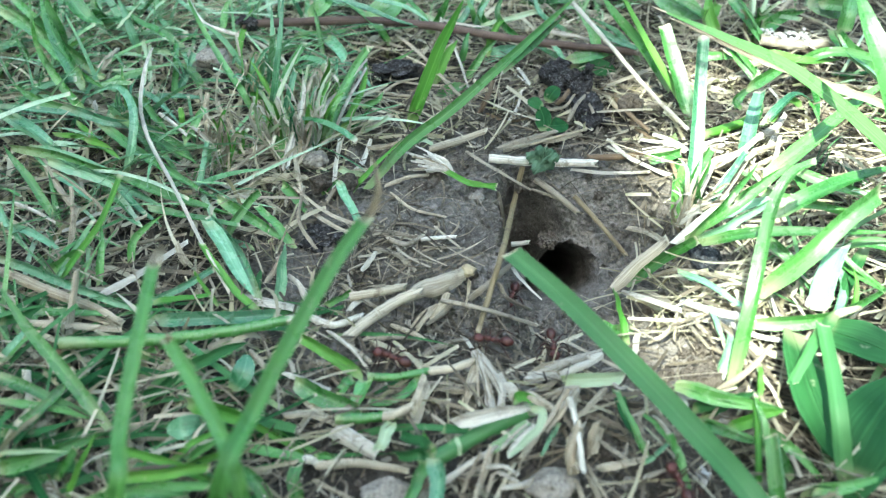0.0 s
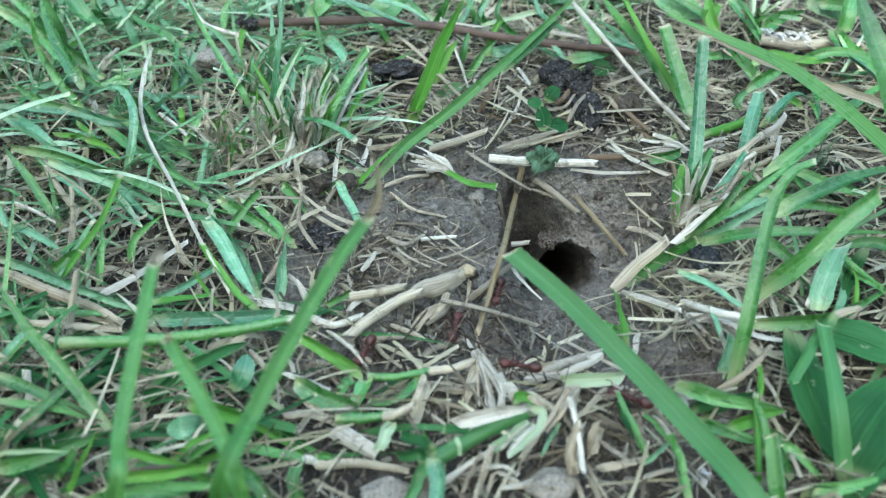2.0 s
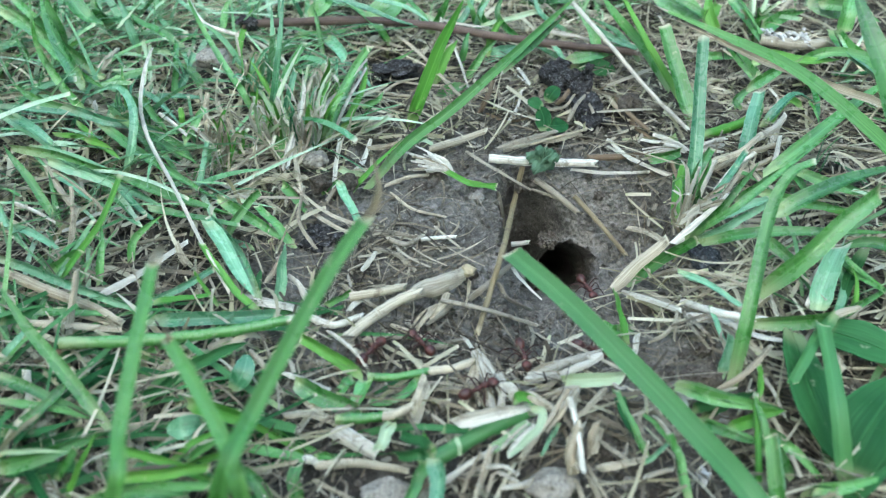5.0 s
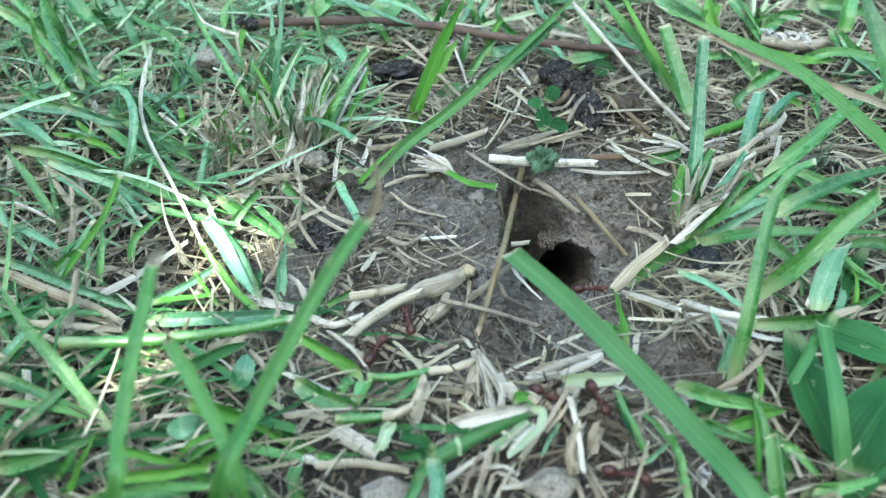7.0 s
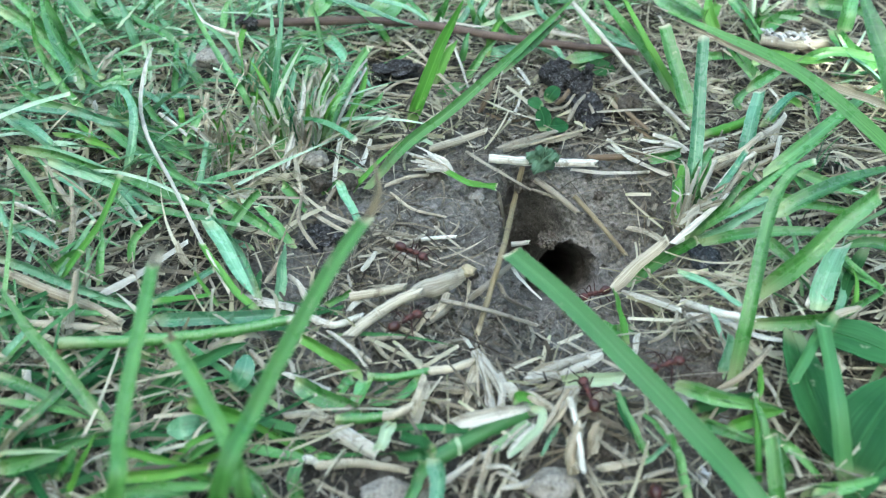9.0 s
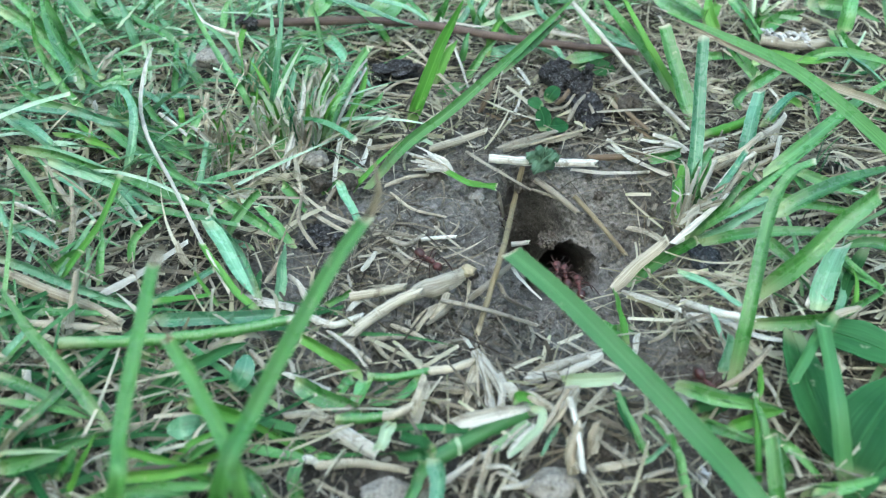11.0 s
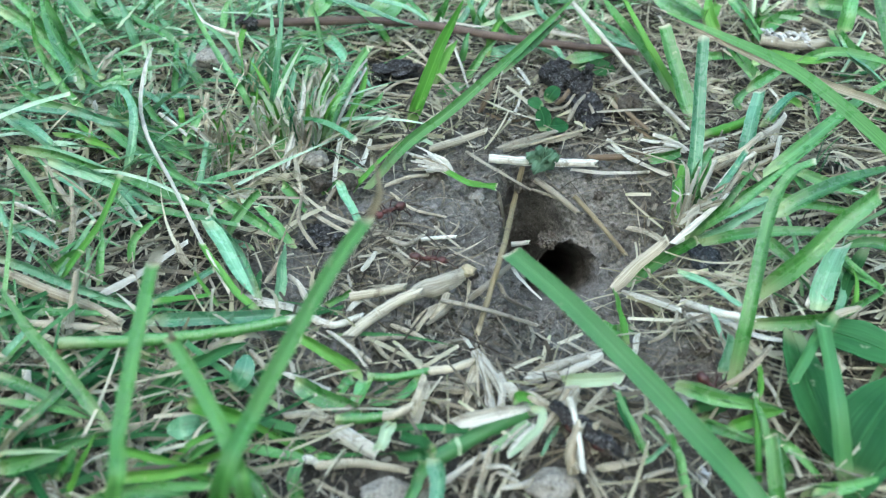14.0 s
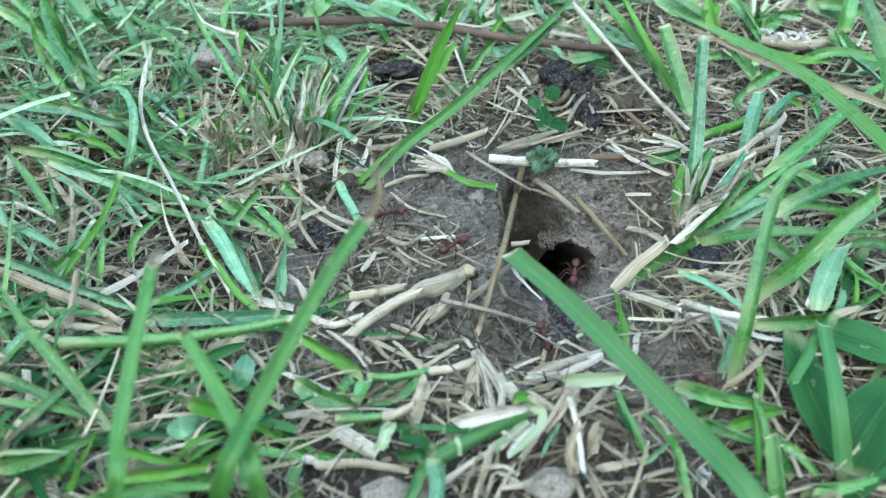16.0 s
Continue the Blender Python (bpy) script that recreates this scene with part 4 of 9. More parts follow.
flat_straw("white", 1.00, [(7.4, -62.9, 1.9), (10.1, -63.5, 1.9), (13.2, -64.8, 1.0)], roll=-13)
flat_straw("straw", 1.58, [(11.5, -65.5, 1.0), (14.4, -66.0, 1.0), (16.7, -63.8, -0.0)], roll=29)
flat_straw("grey", 1.78, [(-9.2, -43.8, 1.0), (-4.9, -42.2, 0.7), (1.8, -41.9, 0.4)], roll=-6)
flat_straw("straw", 1.58, [(-18.0, -44.0, 1.2), (-20.7, -38.3, 1.4), (-25.3, -37.5, 2.2)], roll=7)
flat_straw("white", 1.01, [(-23.5, -32.1, 5.5), (-18.4, -36.4, 4.6), (-14.6, -41.2, 3.3)], roll=27)
flat_straw("straw", 1.14, [(-21.5, -31.4, 2.7), (-17.5, -35.3, 2.7), (-14.4, -38.1, 2.5)], roll=14)
flat_straw("white", 1.08, [(-31.0, -42.7, 4.6), (-26.4, -44.6, 4.8), (-21.6, -45.5, 3.0)], roll=-13)
flat_straw("straw", 1.48, [(-30.0, -51.3, 2.5), (-25.3, -51.0, 2.7), (-20.5, -52.1, 1.8)], roll=-18)
flat_straw("straw", 1.28, [(-27.4, -46.7, 2.7), (-24.4, -49.5, 2.7), (-19.3, -53.4, 1.8)], roll=-12)
flat_straw("straw", 1.18, [(-11.1, -26.6, 1.6), (-6.4, -28.5, 1.0), (-3.8, -30.0, 0.5)], roll=9)
flat_straw("grey", 1.16, [(-16.7, -31.3, 1.8), (-9.7, -31.4, 2.3), (-3.8, -30.3, 0.4)], roll=34)
flat_straw("straw", 1.14, [(-14.4, -31.7, 1.8), (-11.9, -35.3, 1.4), (-8.4, -38.2, 1.0)], roll=27)
flat_straw("grey", 1.63, [(-5.1, -35.1, -0.5), (-1.6, -31.6, 0.0), (4.3, -28.5, -0.7)], roll=-7)
flat_straw("white", 1.06, [(3.7, -27.1, -0.4), (4.8, -29.3, 0.1), (6.0, -31.5, -0.1)], roll=-7)
flat_straw("brown", 1.80, [(-4.4, -66.0, -0.3), (1.6, -64.3, -0.2), (6.5, -66.1, -0.1)], roll=22)
flat_straw("white", 1.49, [(40.2, -30.3, 2.8), (39.3, -33.8, 1.5), (38.2, -38.1, -0.6)], roll=-13)
flat_straw("white", 0.96, [(45.1, -45.6, 3.0), (46.1, -48.3, 3.0), (46.5, -50.9, 2.0)], roll=-28)
flat_straw("straw", 1.28, [(52.2, -46.6, 4.2), (57.2, -45.0, 7.3), (63.3, -39.4, 9.0)], roll=-16)
flat_straw("white", 1.08, [(61.8, -39.9, 3.1), (63.3, -45.8, 3.3), (64.1, -51.9, 2.4)], roll=-19)
flat_straw("straw", 1.59, [(68.8, -62.0, 2.4), (69.3, -63.2, 2.4), (71.1, -64.1, 0.4)], roll=29)
flat_straw("white", 1.73, [(55.6, -48.2, 1.2), (59.0, -45.8, 3.3)], roll=-14)
flat_straw("straw", 1.23, [(41.7, -53.2, 0.8), (42.8, -58.3, 0.7), (43.1, -62.5, -0.3)], roll=30)
flat_straw("straw", 1.07, [(37.4, -54.9, -0.4), (37.0, -50.5, 0.6), (39.8, -46.5, 0.8)], roll=-23)
flat_straw("white", 1.76, [(58.4, 6.7, -0.4), (64.4, 9.1, 4.9), (70.8, 13.6, 7.0)], roll=-26)
flat_straw("straw", 1.53, [(61.6, 6.1, 2.1), (70.2, 16.8, 6.0), (78.7, 29.1, 8.1)], roll=-30)
flat_straw("straw", 1.15, [(47.6, 19.0, -8.5), (52.6, 15.2, -7.3), (55.1, 8.1, -5.1)], roll=33)
flat_straw("straw", 1.68, [(85.0, -28.3, 8.5), (78.3, -31.1, 8.5), (75.4, -34.9, 7.5), (76.1, -44.0, 6.9)], roll=14)
flat_straw("straw", 1.25, [(73.4, -8.6, 2.4), (76.7, -14.3, 2.4), (83.4, -8.9, 2.7)], roll=31)
flat_straw("white", 1.49, [(79.8, -16.2, 2.5), (82.7, -13.0, 4.6), (87.9, -8.3, 5.5)], roll=26)
flat_straw("white", 1.23, [(70.5, -12.2, 2.2), (71.5, -17.5, 2.0), (71.2, -23.4, 0.9)], roll=13)
flat_straw("straw", 0.96, [(75.2, -20.1, 1.1), (74.9, -25.1, 0.9), (72.9, -30.6, -0.2)], roll=15)
flat_straw("grey", 2.61, [(47.1, -1.1, -11.1), (50.4, -10.0, -6.8), (53.0, -16.6, -3.7)], roll=4)
stalk("white", 1.78, [(53.5, -15.1, -2.8), (57.8, -27.3, 5.5), (67.6, -27.9, 4.0)])
flat_straw("white", 1.61, [(59.3, -29.0, 4.5), (63.9, -31.8, 4.1), (73.4, -32.7, 2.7)], roll=-24)
flat_straw("straw", 0.99, [(53.8, -3.7, -3.7), (57.3, -8.3, 0.4), (62.4, -15.3, 4.1), (66.6, -17.7, 3.1)], roll=23)
flat_straw("straw", 1.19, [(49.7, -0.3, -8.8), (53.9, -3.3, -3.6), (55.6, -6.9, -1.5)], roll=-1)
flat_straw("straw", 0.99, [(55.9, -15.8, -1.3), (60.0, -15.9, 3.1), (65.2, -16.3, 4.2)], roll=-29)
flat_straw("straw", 1.03, [(53.2, -1.3, -5.4), (55.7, -9.1, -2.3), (58.4, -14.8, -0.2)], roll=25)
flat_straw("straw", 0.94, [(52.9, -15.4, -3.5), (48.6, -27.4, 3.2), (48.0, -30.7, 0.9)], roll=-17)
flat_straw("straw", 1.04, [(51.5, -21.4, -1.1), (45.7, -31.1, 3.6), (42.3, -31.4, 1.1)], roll=-7)
flat_straw("grey", 0.81, [(52.7, -17.1, -2.6), (51.5, -30.7, 4.0), (54.2, -33.8, 1.8)], roll=12)
flat_straw("grey", 0.93, [(52.4, -21.7, 0.6), (52.9, -29.8, 4.0), (55.3, -32.2, 1.8)], roll=25)
flat_straw("straw", 1.03, [(55.8, -27.8, 3.6), (56.8, -32.7, 3.7), (57.4, -36.9, 1.5)], roll=-8)
flat_straw("straw", 1.03, [(62.1, -31.3, 2.2), (64.9, -34.2, 1.9), (70.4, -34.8, 1.7)], roll=-5)
flat_straw("white", 1.09, [(70.0, -14.4, 4.1), (70.4, -19.6, 4.0), (70.7, -24.4, 1.9)], roll=-32)
stalk("white", 1.33, [(38.1, 86.7, 22.8), (47.2, 67.9, 18.2), (57.3, 55.6, 10.4), (66.6, 44.6, 4.8)])
stalk("grey", 3.62, [(100.5, 96.1, 6.1), (112.9, 92.8, 5.8), (125.7, 96.1, 5.7)])
flat_straw("white", 0.89, [(44.5, 41.1, 2.0), (51.6, 33.3, 1.8), (60.1, 29.2, 1.0)], roll=-8)
stalk("brown", 1.10, [(59.4, 31.3, 3.7), (59.8, 23.7, 2.8), (60.6, 20.5, 0.7)])
flat_straw("straw", 2.13, [(74.2, 82.6, 1.4), (73.9, 92.9, 5.7), (70.7, 106.5, 8.9)], roll=23)
flat_straw("straw", 1.91, [(110.5, 112.9, 4.0), (115.7, 119.9, 6.8), (120.6, 124.8, 8.7)], roll=6)
flat_straw("white", 1.48, [(97.4, 73.4, 2.6), (98.0, 64.1, 2.2), (92.2, 49.6, 1.7)], roll=-27)
flat_straw("white", 2.14, [(86.6, 36.8, 2.7), (90.4, 42.9, 4.1), (95.2, 51.9, 4.9)], roll=28)
flat_straw("straw", 1.95, [(85.3, 65.3, 1.5), (91.9, 59.7, 2.0), (108.9, 67.3, 2.3)], roll=10)
flat_straw("straw", 2.03, [(106.0, 79.7, 3.0), (112.7, 73.6, 2.5), (129.8, 70.0, 2.6)], roll=27)
flat_straw("straw", 1.72, [(80.3, 86.2, 1.4), (83.8, 79.0, 1.4), (94.8, 81.7, 1.9)], roll=-17)
flat_straw("straw", 1.32, [(67.8, 27.8, 3.4), (75.9, 31.8, 4.2), (82.7, 28.5, 3.0)], roll=24)
flat_straw("straw", 1.74, [(69.0, 19.8, 2.1), (79.0, 26.9, 4.1), (85.8, 30.9, 4.8)], roll=11)
flat_straw("white", 1.44, [(80.4, 19.9, 2.0), (84.3, 26.8, 5.9), (88.6, 37.4, 7.6)], roll=-13)
flat_straw("straw", 1.37, [(91.9, 34.3, 2.6), (104.6, 40.4, 2.1), (116.9, 37.1, 2.5)], roll=27)
flat_straw("straw", 1.22, [(48.6, 73.4, 0.7), (54.9, 83.1, 3.1), (57.9, 90.8, 2.9)], roll=27)
flat_straw("brown", 1.43, [(51.5, 70.4, 0.5), (53.3, 52.5, 1.8), (56.7, 44.9, 1.9)], roll=27)
flat_straw("straw", 1.09, [(49.0, 54.2, 0.7), (50.7, 45.3, 0.8), (53.9, 46.6, 1.8)], roll=26)
flat_straw("white", 1.13, [(106.3, 114.2, 7.0), (110.4, 117.4, 7.9), (115.1, 119.9, 8.8)], roll=-26)

flat_straw("white", 2.94, [(54.5, 0.7, 1.0), (61.7, 5.4, 4.0), (69.5, 11.7, 7.0)], roll=10)
flat_straw("straw", 3.15, [(39.5, -7.4, -6.0), (45.4, -3.9, -1.0), (52.4, 0.3, 3.0)], roll=-8)
flat_straw("white", 1.63, [(58.5, 5.8, 2.0), (62.5, 12.9, 8.0), (66.0, 17.8, 13.0)], roll=12)
flat_straw("white", 1.18, [(44.7, 43.2, 3.0), (48.7, 35.0, 3.0), (54.7, 30.4, 2.0), (60.7, 26.7, 1.0)], roll=0)
flat_straw("white", 1.03, [(33.3, 29.9, 2.0), (43.7, 29.8, 1.0), (54.1, 30.3, 1.0)], roll=0)
flat_straw("straw", 1.11, [(45.7, 12.9, -4.0), (49.2, 9.1, -2.0), (53.0, 1.9, 0.0)], roll=0)
flat_straw("white", 1.54, [(42.1, -5.8, -8.0), (46.8, -12.9, -4.0), (51.5, -20.4, 0.0)], roll=0)
flat_straw("white", 2.02, [(52.1, -22.8, 1.0), (60.1, -25.9, 2.0), (68.0, -28.2, 2.0)], roll=-12)
flat_straw("white", 1.22, [(68.8, -14.6, 4.0), (70.1, -18.6, 3.0), (71.3, -23.5, 1.0)], roll=12)
flat_straw("white", 1.20, [(76.7, -23.5, 4.0), (79.6, -19.1, 6.0), (82.4, -14.8, 7.0)], roll=-8)
flat_straw("white", 1.68, [(66.0, 14.7, 5.0), (72.3, 21.2, 8.0), (79.3, 26.8, 9.0)], roll=20)
flat_straw("straw", 1.64, [(57.3, 7.5, 1.0), (61.6, 13.1, 7.0), (65.4, 17.8, 12.0)], roll=10)
flat_straw("straw", 1.26, [(77.8, 24.1, 6.0), (79.5, 18.2, 5.0), (78.5, 9.4, 3.0)], roll=10)
flat_straw("straw", 1.93, [(-3.6, 35.4, 5.0), (4.2, 39.3, 5.0), (11.8, 42.2, 6.0)], roll=10)
flat_straw("grey", 1.57, [(14.3, 35.4, 5.0), (22.1, 40.1, 5.0), (30.8, 44.3, 5.0)], roll=-10)
flat_straw("straw", 1.09, [(18.1, 37.0, 4.0), (26.7, 40.3, 4.0), (39.6, 46.5, 4.0)], roll=10)
flat_straw("straw", 1.50, [(-20.2, 38.5, 3.0), (-14.1, 38.1, 4.0), (-5.9, 41.5, 5.0)], roll=10)
flat_straw("white", 2.14, [(82.8, 40.3, 4.0), (90.2, 44.2, 6.0), (93.9, 48.3, 7.0)], roll=10)
flat_straw("straw", 1.76, [(70.2, 28.4, 3.0), (79.9, 31.8, 6.0), (91.9, 37.2, 6.0)], roll=12)
flat_straw("white", 0.92, [(24.3, -48.5, 4.0), (24.3, -56.5, 5.0), (24.5, -64.5, 3.0)], roll=0)
flat_straw("straw", 1.08, [(8.6, -60.1, 4.0), (6.7, -65.9, 3.0), (4.9, -69.7, 1.0)], roll=0)
# tufts of grass and weeds
t = tuft(-94.7, 45.0, 0.4, "mid-green and blue-green tuft of three or more lawn grass blades", "grass_tuft")
blade(t, "green", 2.46, [(-94.7, 45.0, 9.0), (-100.5, 50.3, 11.2), (-106.7, 56.4, 15.5), (-109.8, 59.4, 21.6), (-110.3, 61.7, 28.7), (-111.8, 66.6, 33.8)], roll=-18, cut=0)
blade(t, "green", 2.63, [(-96.3, 48.2, 7.1), (-105.2, 49.0, 9.3), (-112.6, 51.8, 11.1), (-118.4, 55.3, 13.0)], roll=-15, cut=0)
blade(t, "blue", 2.43, [(-120.3, 46.1, 11.0), (-109.9, 45.9, 10.2), (-97.7, 44.8, 9.1), (-86.1, 44.6, 6.6)], roll=-22, cut=0)
blade(t, "green", 2.83, [(-88.4, 47.6, 3.9), (-89.9, 53.0, 6.0), (-92.1, 58.5, 8.2)], roll=25, cut=0)
blade(t, "blue", 2.92, [(-114.0, 41.6, 11.1), (-104.8, 34.3, 10.4), (-97.6, 30.3, 7.0)], roll=-21, cut=0)
t = tuft(-97.9, 66.9, 1.5, "mid-green and pale green tuft of three or more lawn grass blades", "grass_tuft")
blade(t, "green", 3.29, [(-97.9, 66.9, 8.1), (-107.5, 72.9, 13.1), (-115.0, 76.4, 16.6), (-121.7, 78.7, 21.7), (-130.0, 82.1, 25.4)], roll=-27, cut=0)
blade(t, "green", 3.27, [(-112.9, 79.6, 7.8), (-112.4, 80.1, 15.8), (-114.7, 82.3, 21.8), (-115.7, 84.6, 26.9)], roll=-7, cut=0)
blade(t, "pale", 1.69, [(-95.7, 81.0, 17.1), (-93.4, 86.0, 18.7), (-90.9, 90.9, 20.6)], roll=-29, cut=1)
blade(t, "blue", 2.73, [(-92.6, 85.5, 6.6), (-94.0, 86.3, 12.8), (-95.7, 88.9, 17.9), (-98.2, 91.5, 23.0)], roll=-7, cut=0)
blade(t, "pale", 1.33, [(-88.8, 83.9, 10.2), (-86.2, 72.6, 8.6), (-83.8, 63.1, 5.6)], roll=-19, cut=1)
blade(t, "pale", 1.48, [(-95.5, 68.7, 9.8), (-89.4, 69.7, 9.1), (-83.5, 73.3, 6.4)], roll=-27, cut=1)
blade(t, "blue", 2.18, [(-78.1, 67.9, 2.0), (-76.3, 74.3, 5.9), (-74.5, 79.6, 10.2)], roll=21, cut=1)
t = tuft(-107.9, 104.7, 0.2, "mid-green and yellow-green tuft of two lawn grass blades", "grass_tuft")
blade(t, "green", 3.87, [(-107.9, 104.7, 6.8), (-109.1, 101.8, 13.0), (-111.5, 105.2, 18.0)], roll=-23, cut=0)
blade(t, "lime", 2.25, [(-116.7, 86.8, 7.8), (-113.3, 86.9, 8.7), (-110.3, 89.9, 9.5)], roll=7, cut=0)
t = tuft(-81.6, 90.0, -0.4, "mid-green and pale green tuft of three or more lawn grass blades", "grass_tuft")
blade(t, "green", 3.41, [(-81.6, 90.0, 6.2), (-87.2, 91.1, 10.4), (-92.9, 89.9, 14.7), (-97.2, 92.9, 17.9)], roll=28, cut=0)
blade(t, "pale", 1.56, [(-91.9, 84.3, 8.6), (-85.0, 84.0, 8.0), (-81.7, 84.8, 6.9), (-77.1, 89.7, 6.4)], roll=20, cut=1)
blade(t, "green", 1.77, [(-83.4, 93.3, 5.5), (-79.6, 93.8, 7.6), (-76.9, 94.8, 8.7)], roll=-28, cut=0)
blade(t, "green", 2.57, [(-71.2, 102.9, 4.7), (-70.6, 108.6, 9.9), (-67.9, 112.3, 14.1)], roll=-11, cut=0)
t = tuft(-80.6, 23.4, -0.6, "blue-green and mid-green tuft of three or more lawn grass blades", "grass_tuft")
blade(t, "blue", 2.31, [(-80.6, 23.4, 3.0), (-78.0, 28.4, 11.6), (-79.3, 36.5, 16.7), (-85.3, 43.9, 18.5), (-97.6, 47.1, 12.1)], roll=2, cut=0)
blade(t, "green", 2.09, [(-80.0, 40.9, 8.9), (-70.6, 37.0, 6.1), (-63.6, 30.0, 3.7)], roll=18, cut=0)
blade(t, "lime", 1.48, [(-101.1, 35.1, 9.4), (-93.6, 35.7, 7.8), (-85.5, 32.7, 4.0)], roll=8, cut=0)
blade(t, "lime", 1.63, [(-96.7, 40.3, 10.1), (-91.5, 36.0, 7.6), (-85.4, 32.1, 4.0)], roll=-18, cut=0)
t = tuft(-71.8, 47.1, -0.9, "blue-green and mid-green tuft of three or more lawn grass blades", "grass_tuft")
blade(t, "blue", 1.73, [(-85.0, 59.2, 8.7), (-78.4, 54.0, 7.2), (-71.8, 47.1, 4.7)], roll=-19, cut=0)
blade(t, "green", 1.90, [(-86.7, 60.9, 6.8), (-82.3, 55.3, 5.5), (-77.7, 48.6, 4.2)], roll=29, cut=0)
blade(t, "green", 2.01, [(-78.4, 64.5, 2.0), (-79.5, 73.9, 6.1), (-81.1, 86.1, 11.0)], roll=22, cut=1)
blade(t, "lime", 2.18, [(-71.6, 47.9, 2.7), (-71.7, 49.5, 5.8), (-71.9, 51.4, 7.8)], roll=-13, cut=1)
t = tuft(-71.1, 70.7, -1.4, "mid-green and blue-green tuft of three or more lawn grass blades", "grass_tuft")
blade(t, "green", 2.68, [(-71.1, 70.7, 2.2), (-75.3, 74.3, 6.8), (-80.9, 75.1, 9.2)], roll=20, cut=0)
blade(t, "blue", 2.28, [(-82.9, 60.7, 5.5), (-75.4, 62.4, 4.7), (-64.6, 63.6, 2.9)], roll=-21, cut=0)
blade(t, "lime", 2.12, [(-63.6, 84.5, 2.3), (-62.4, 93.3, 9.4), (-59.8, 102.9, 14.4)], roll=-2, cut=0)
t = tuft(-53.5, 58.0, -1.3, "mid-green and blue-green tuft of three or more lawn grass blades", "grass_tuft")
blade(t, "green", 2.12, [(-53.5, 58.0, -0.7), (-56.8, 60.2, 7.2), (-63.2, 68.2, 11.9), (-68.4, 74.6, 17.5), (-72.2, 79.0, 24.2), (-74.1, 81.5, 27.3)], roll=24, cut=0)
blade(t, "blue", 2.10, [(-48.6, 50.7, -0.8), (-45.1, 51.0, 15.1), (-43.0, 56.5, 27.1), (-42.4, 65.8, 35.7)], roll=-14, cut=0)
blade(t, "green", 2.43, [(-51.0, 54.0, 1.2), (-47.4, 61.5, 6.5), (-44.1, 67.5, 11.7), (-40.3, 74.3, 15.9)], roll=28, cut=1)
blade(t, "blue", 2.11, [(-45.1, 57.9, 1.3), (-44.2, 63.2, 5.5), (-42.7, 68.8, 9.8)], roll=5, cut=1)
blade(t, "lime", 2.00, [(-50.1, 67.1, 2.7), (-53.1, 71.2, 5.7), (-57.3, 78.2, 8.5)], roll=-13, cut=0)
t = tuft(-131.8, 73.3, 1.0, "mid-green and blue-green tuft of three or more lawn grass blades", "grass_tuft")
blade(t, "green", 2.69, [(-131.8, 73.3, 4.6), (-128.4, 76.4, 8.5), (-124.5, 77.7, 10.6)], roll=-22, cut=0)
blade(t, "blue", 2.45, [(-137.3, 87.0, 7.2), (-131.8, 89.5, 8.2), (-125.6, 89.0, 9.6)], roll=-2, cut=0)
blade(t, "green", 2.41, [(-125.4, 81.8, 5.7), (-128.1, 85.5, 9.5), (-131.7, 89.5, 11.2)], roll=-28, cut=0)
blade(t, "green", 2.54, [(-130.9, 93.7, 21.2), (-122.8, 87.2, 17.8), (-119.8, 88.2, 11.8)], roll=2, cut=0)
t = tuft(-24.5, 104.2, 0.5, "mid-green broad-leaved weed growing beside the grass", "broadleaf_weed")
broad_leaf(t, "green", 9.14, [(-24.5, 104.2, 7.1), (-19.0, 107.3, 10.5), (-11.8, 112.9, 13.8)], roll=-6)
broad_leaf(t, "green", 5.58, [(-44.6, 111.5, 6.6), (-39.8, 112.7, 10.0), (-36.4, 118.0, 12.6)], roll=-5)
t = tuft(-29.5, 82.9, 0.3, "blue-green and mid-green tuft of three or more lawn grass blades", "grass_tuft")
blade(t, "blue", 3.78, [(-36.9, 96.5, 6.3), (-32.6, 88.8, 6.8), (-29.5, 82.9, 5.9)], roll=7, cut=1)
blade(t, "blue", 1.85, [(-25.9, 78.3, 4.7), (-23.4, 73.9, 4.2), (-21.3, 68.6, 3.8)], roll=-31, cut=1)
blade(t, "blue", 1.65, [(-31.1, 63.4, 0.8), (-30.8, 67.4, 6.0), (-30.9, 74.6, 11.3)], roll=-30, cut=1)
blade(t, "green", 1.95, [(-37.1, 89.7, 2.5), (-38.8, 95.4, 10.3), (-40.7, 101.1, 15.2)], roll=-23, cut=0)
blade(t, "green", 1.37, [(-22.9, 78.3, 3.7), (-16.1, 80.1, 6.2), (-8.3, 82.0, 9.7)], roll=12, cut=0)
t = tuft(-2.9, 98.2, 1.7, "blue-green and yellow-green tuft of three or more lawn grass blades", "grass_tuft")
blade(t, "blue", 2.16, [(-26.1, 107.6, 15.1), (-11.5, 104.1, 12.9), (-2.9, 98.2, 9.3)], roll=-23, cut=0)
blade(t, "lime", 2.28, [(13.7, 88.1, 4.3), (15.1, 91.2, 9.4), (17.9, 94.9, 13.5)], roll=8, cut=0)
blade(t, "pale", 1.98, [(11.7, 97.0, 9.9), (22.7, 102.0, 10.6), (32.0, 105.7, 11.2)], roll=-14, cut=1)
blade(t, "blue", 3.14, [(-35.9, 100.4, 18.2), (-25.0, 94.8, 17.1), (-14.6, 92.9, 13.7), (-2.5, 93.6, 10.2)], roll=-31, cut=0)
blade(t, "green", 2.57, [(-4.4, 103.7, 4.4), (-8.1, 108.3, 10.0), (-15.3, 110.7, 15.7)], roll=20, cut=0)
blade(t, "green", 2.66, [(-16.9, 95.3, 4.6), (-22.0, 97.4, 11.2), (-33.2, 106.4, 15.7)], roll=11, cut=0)
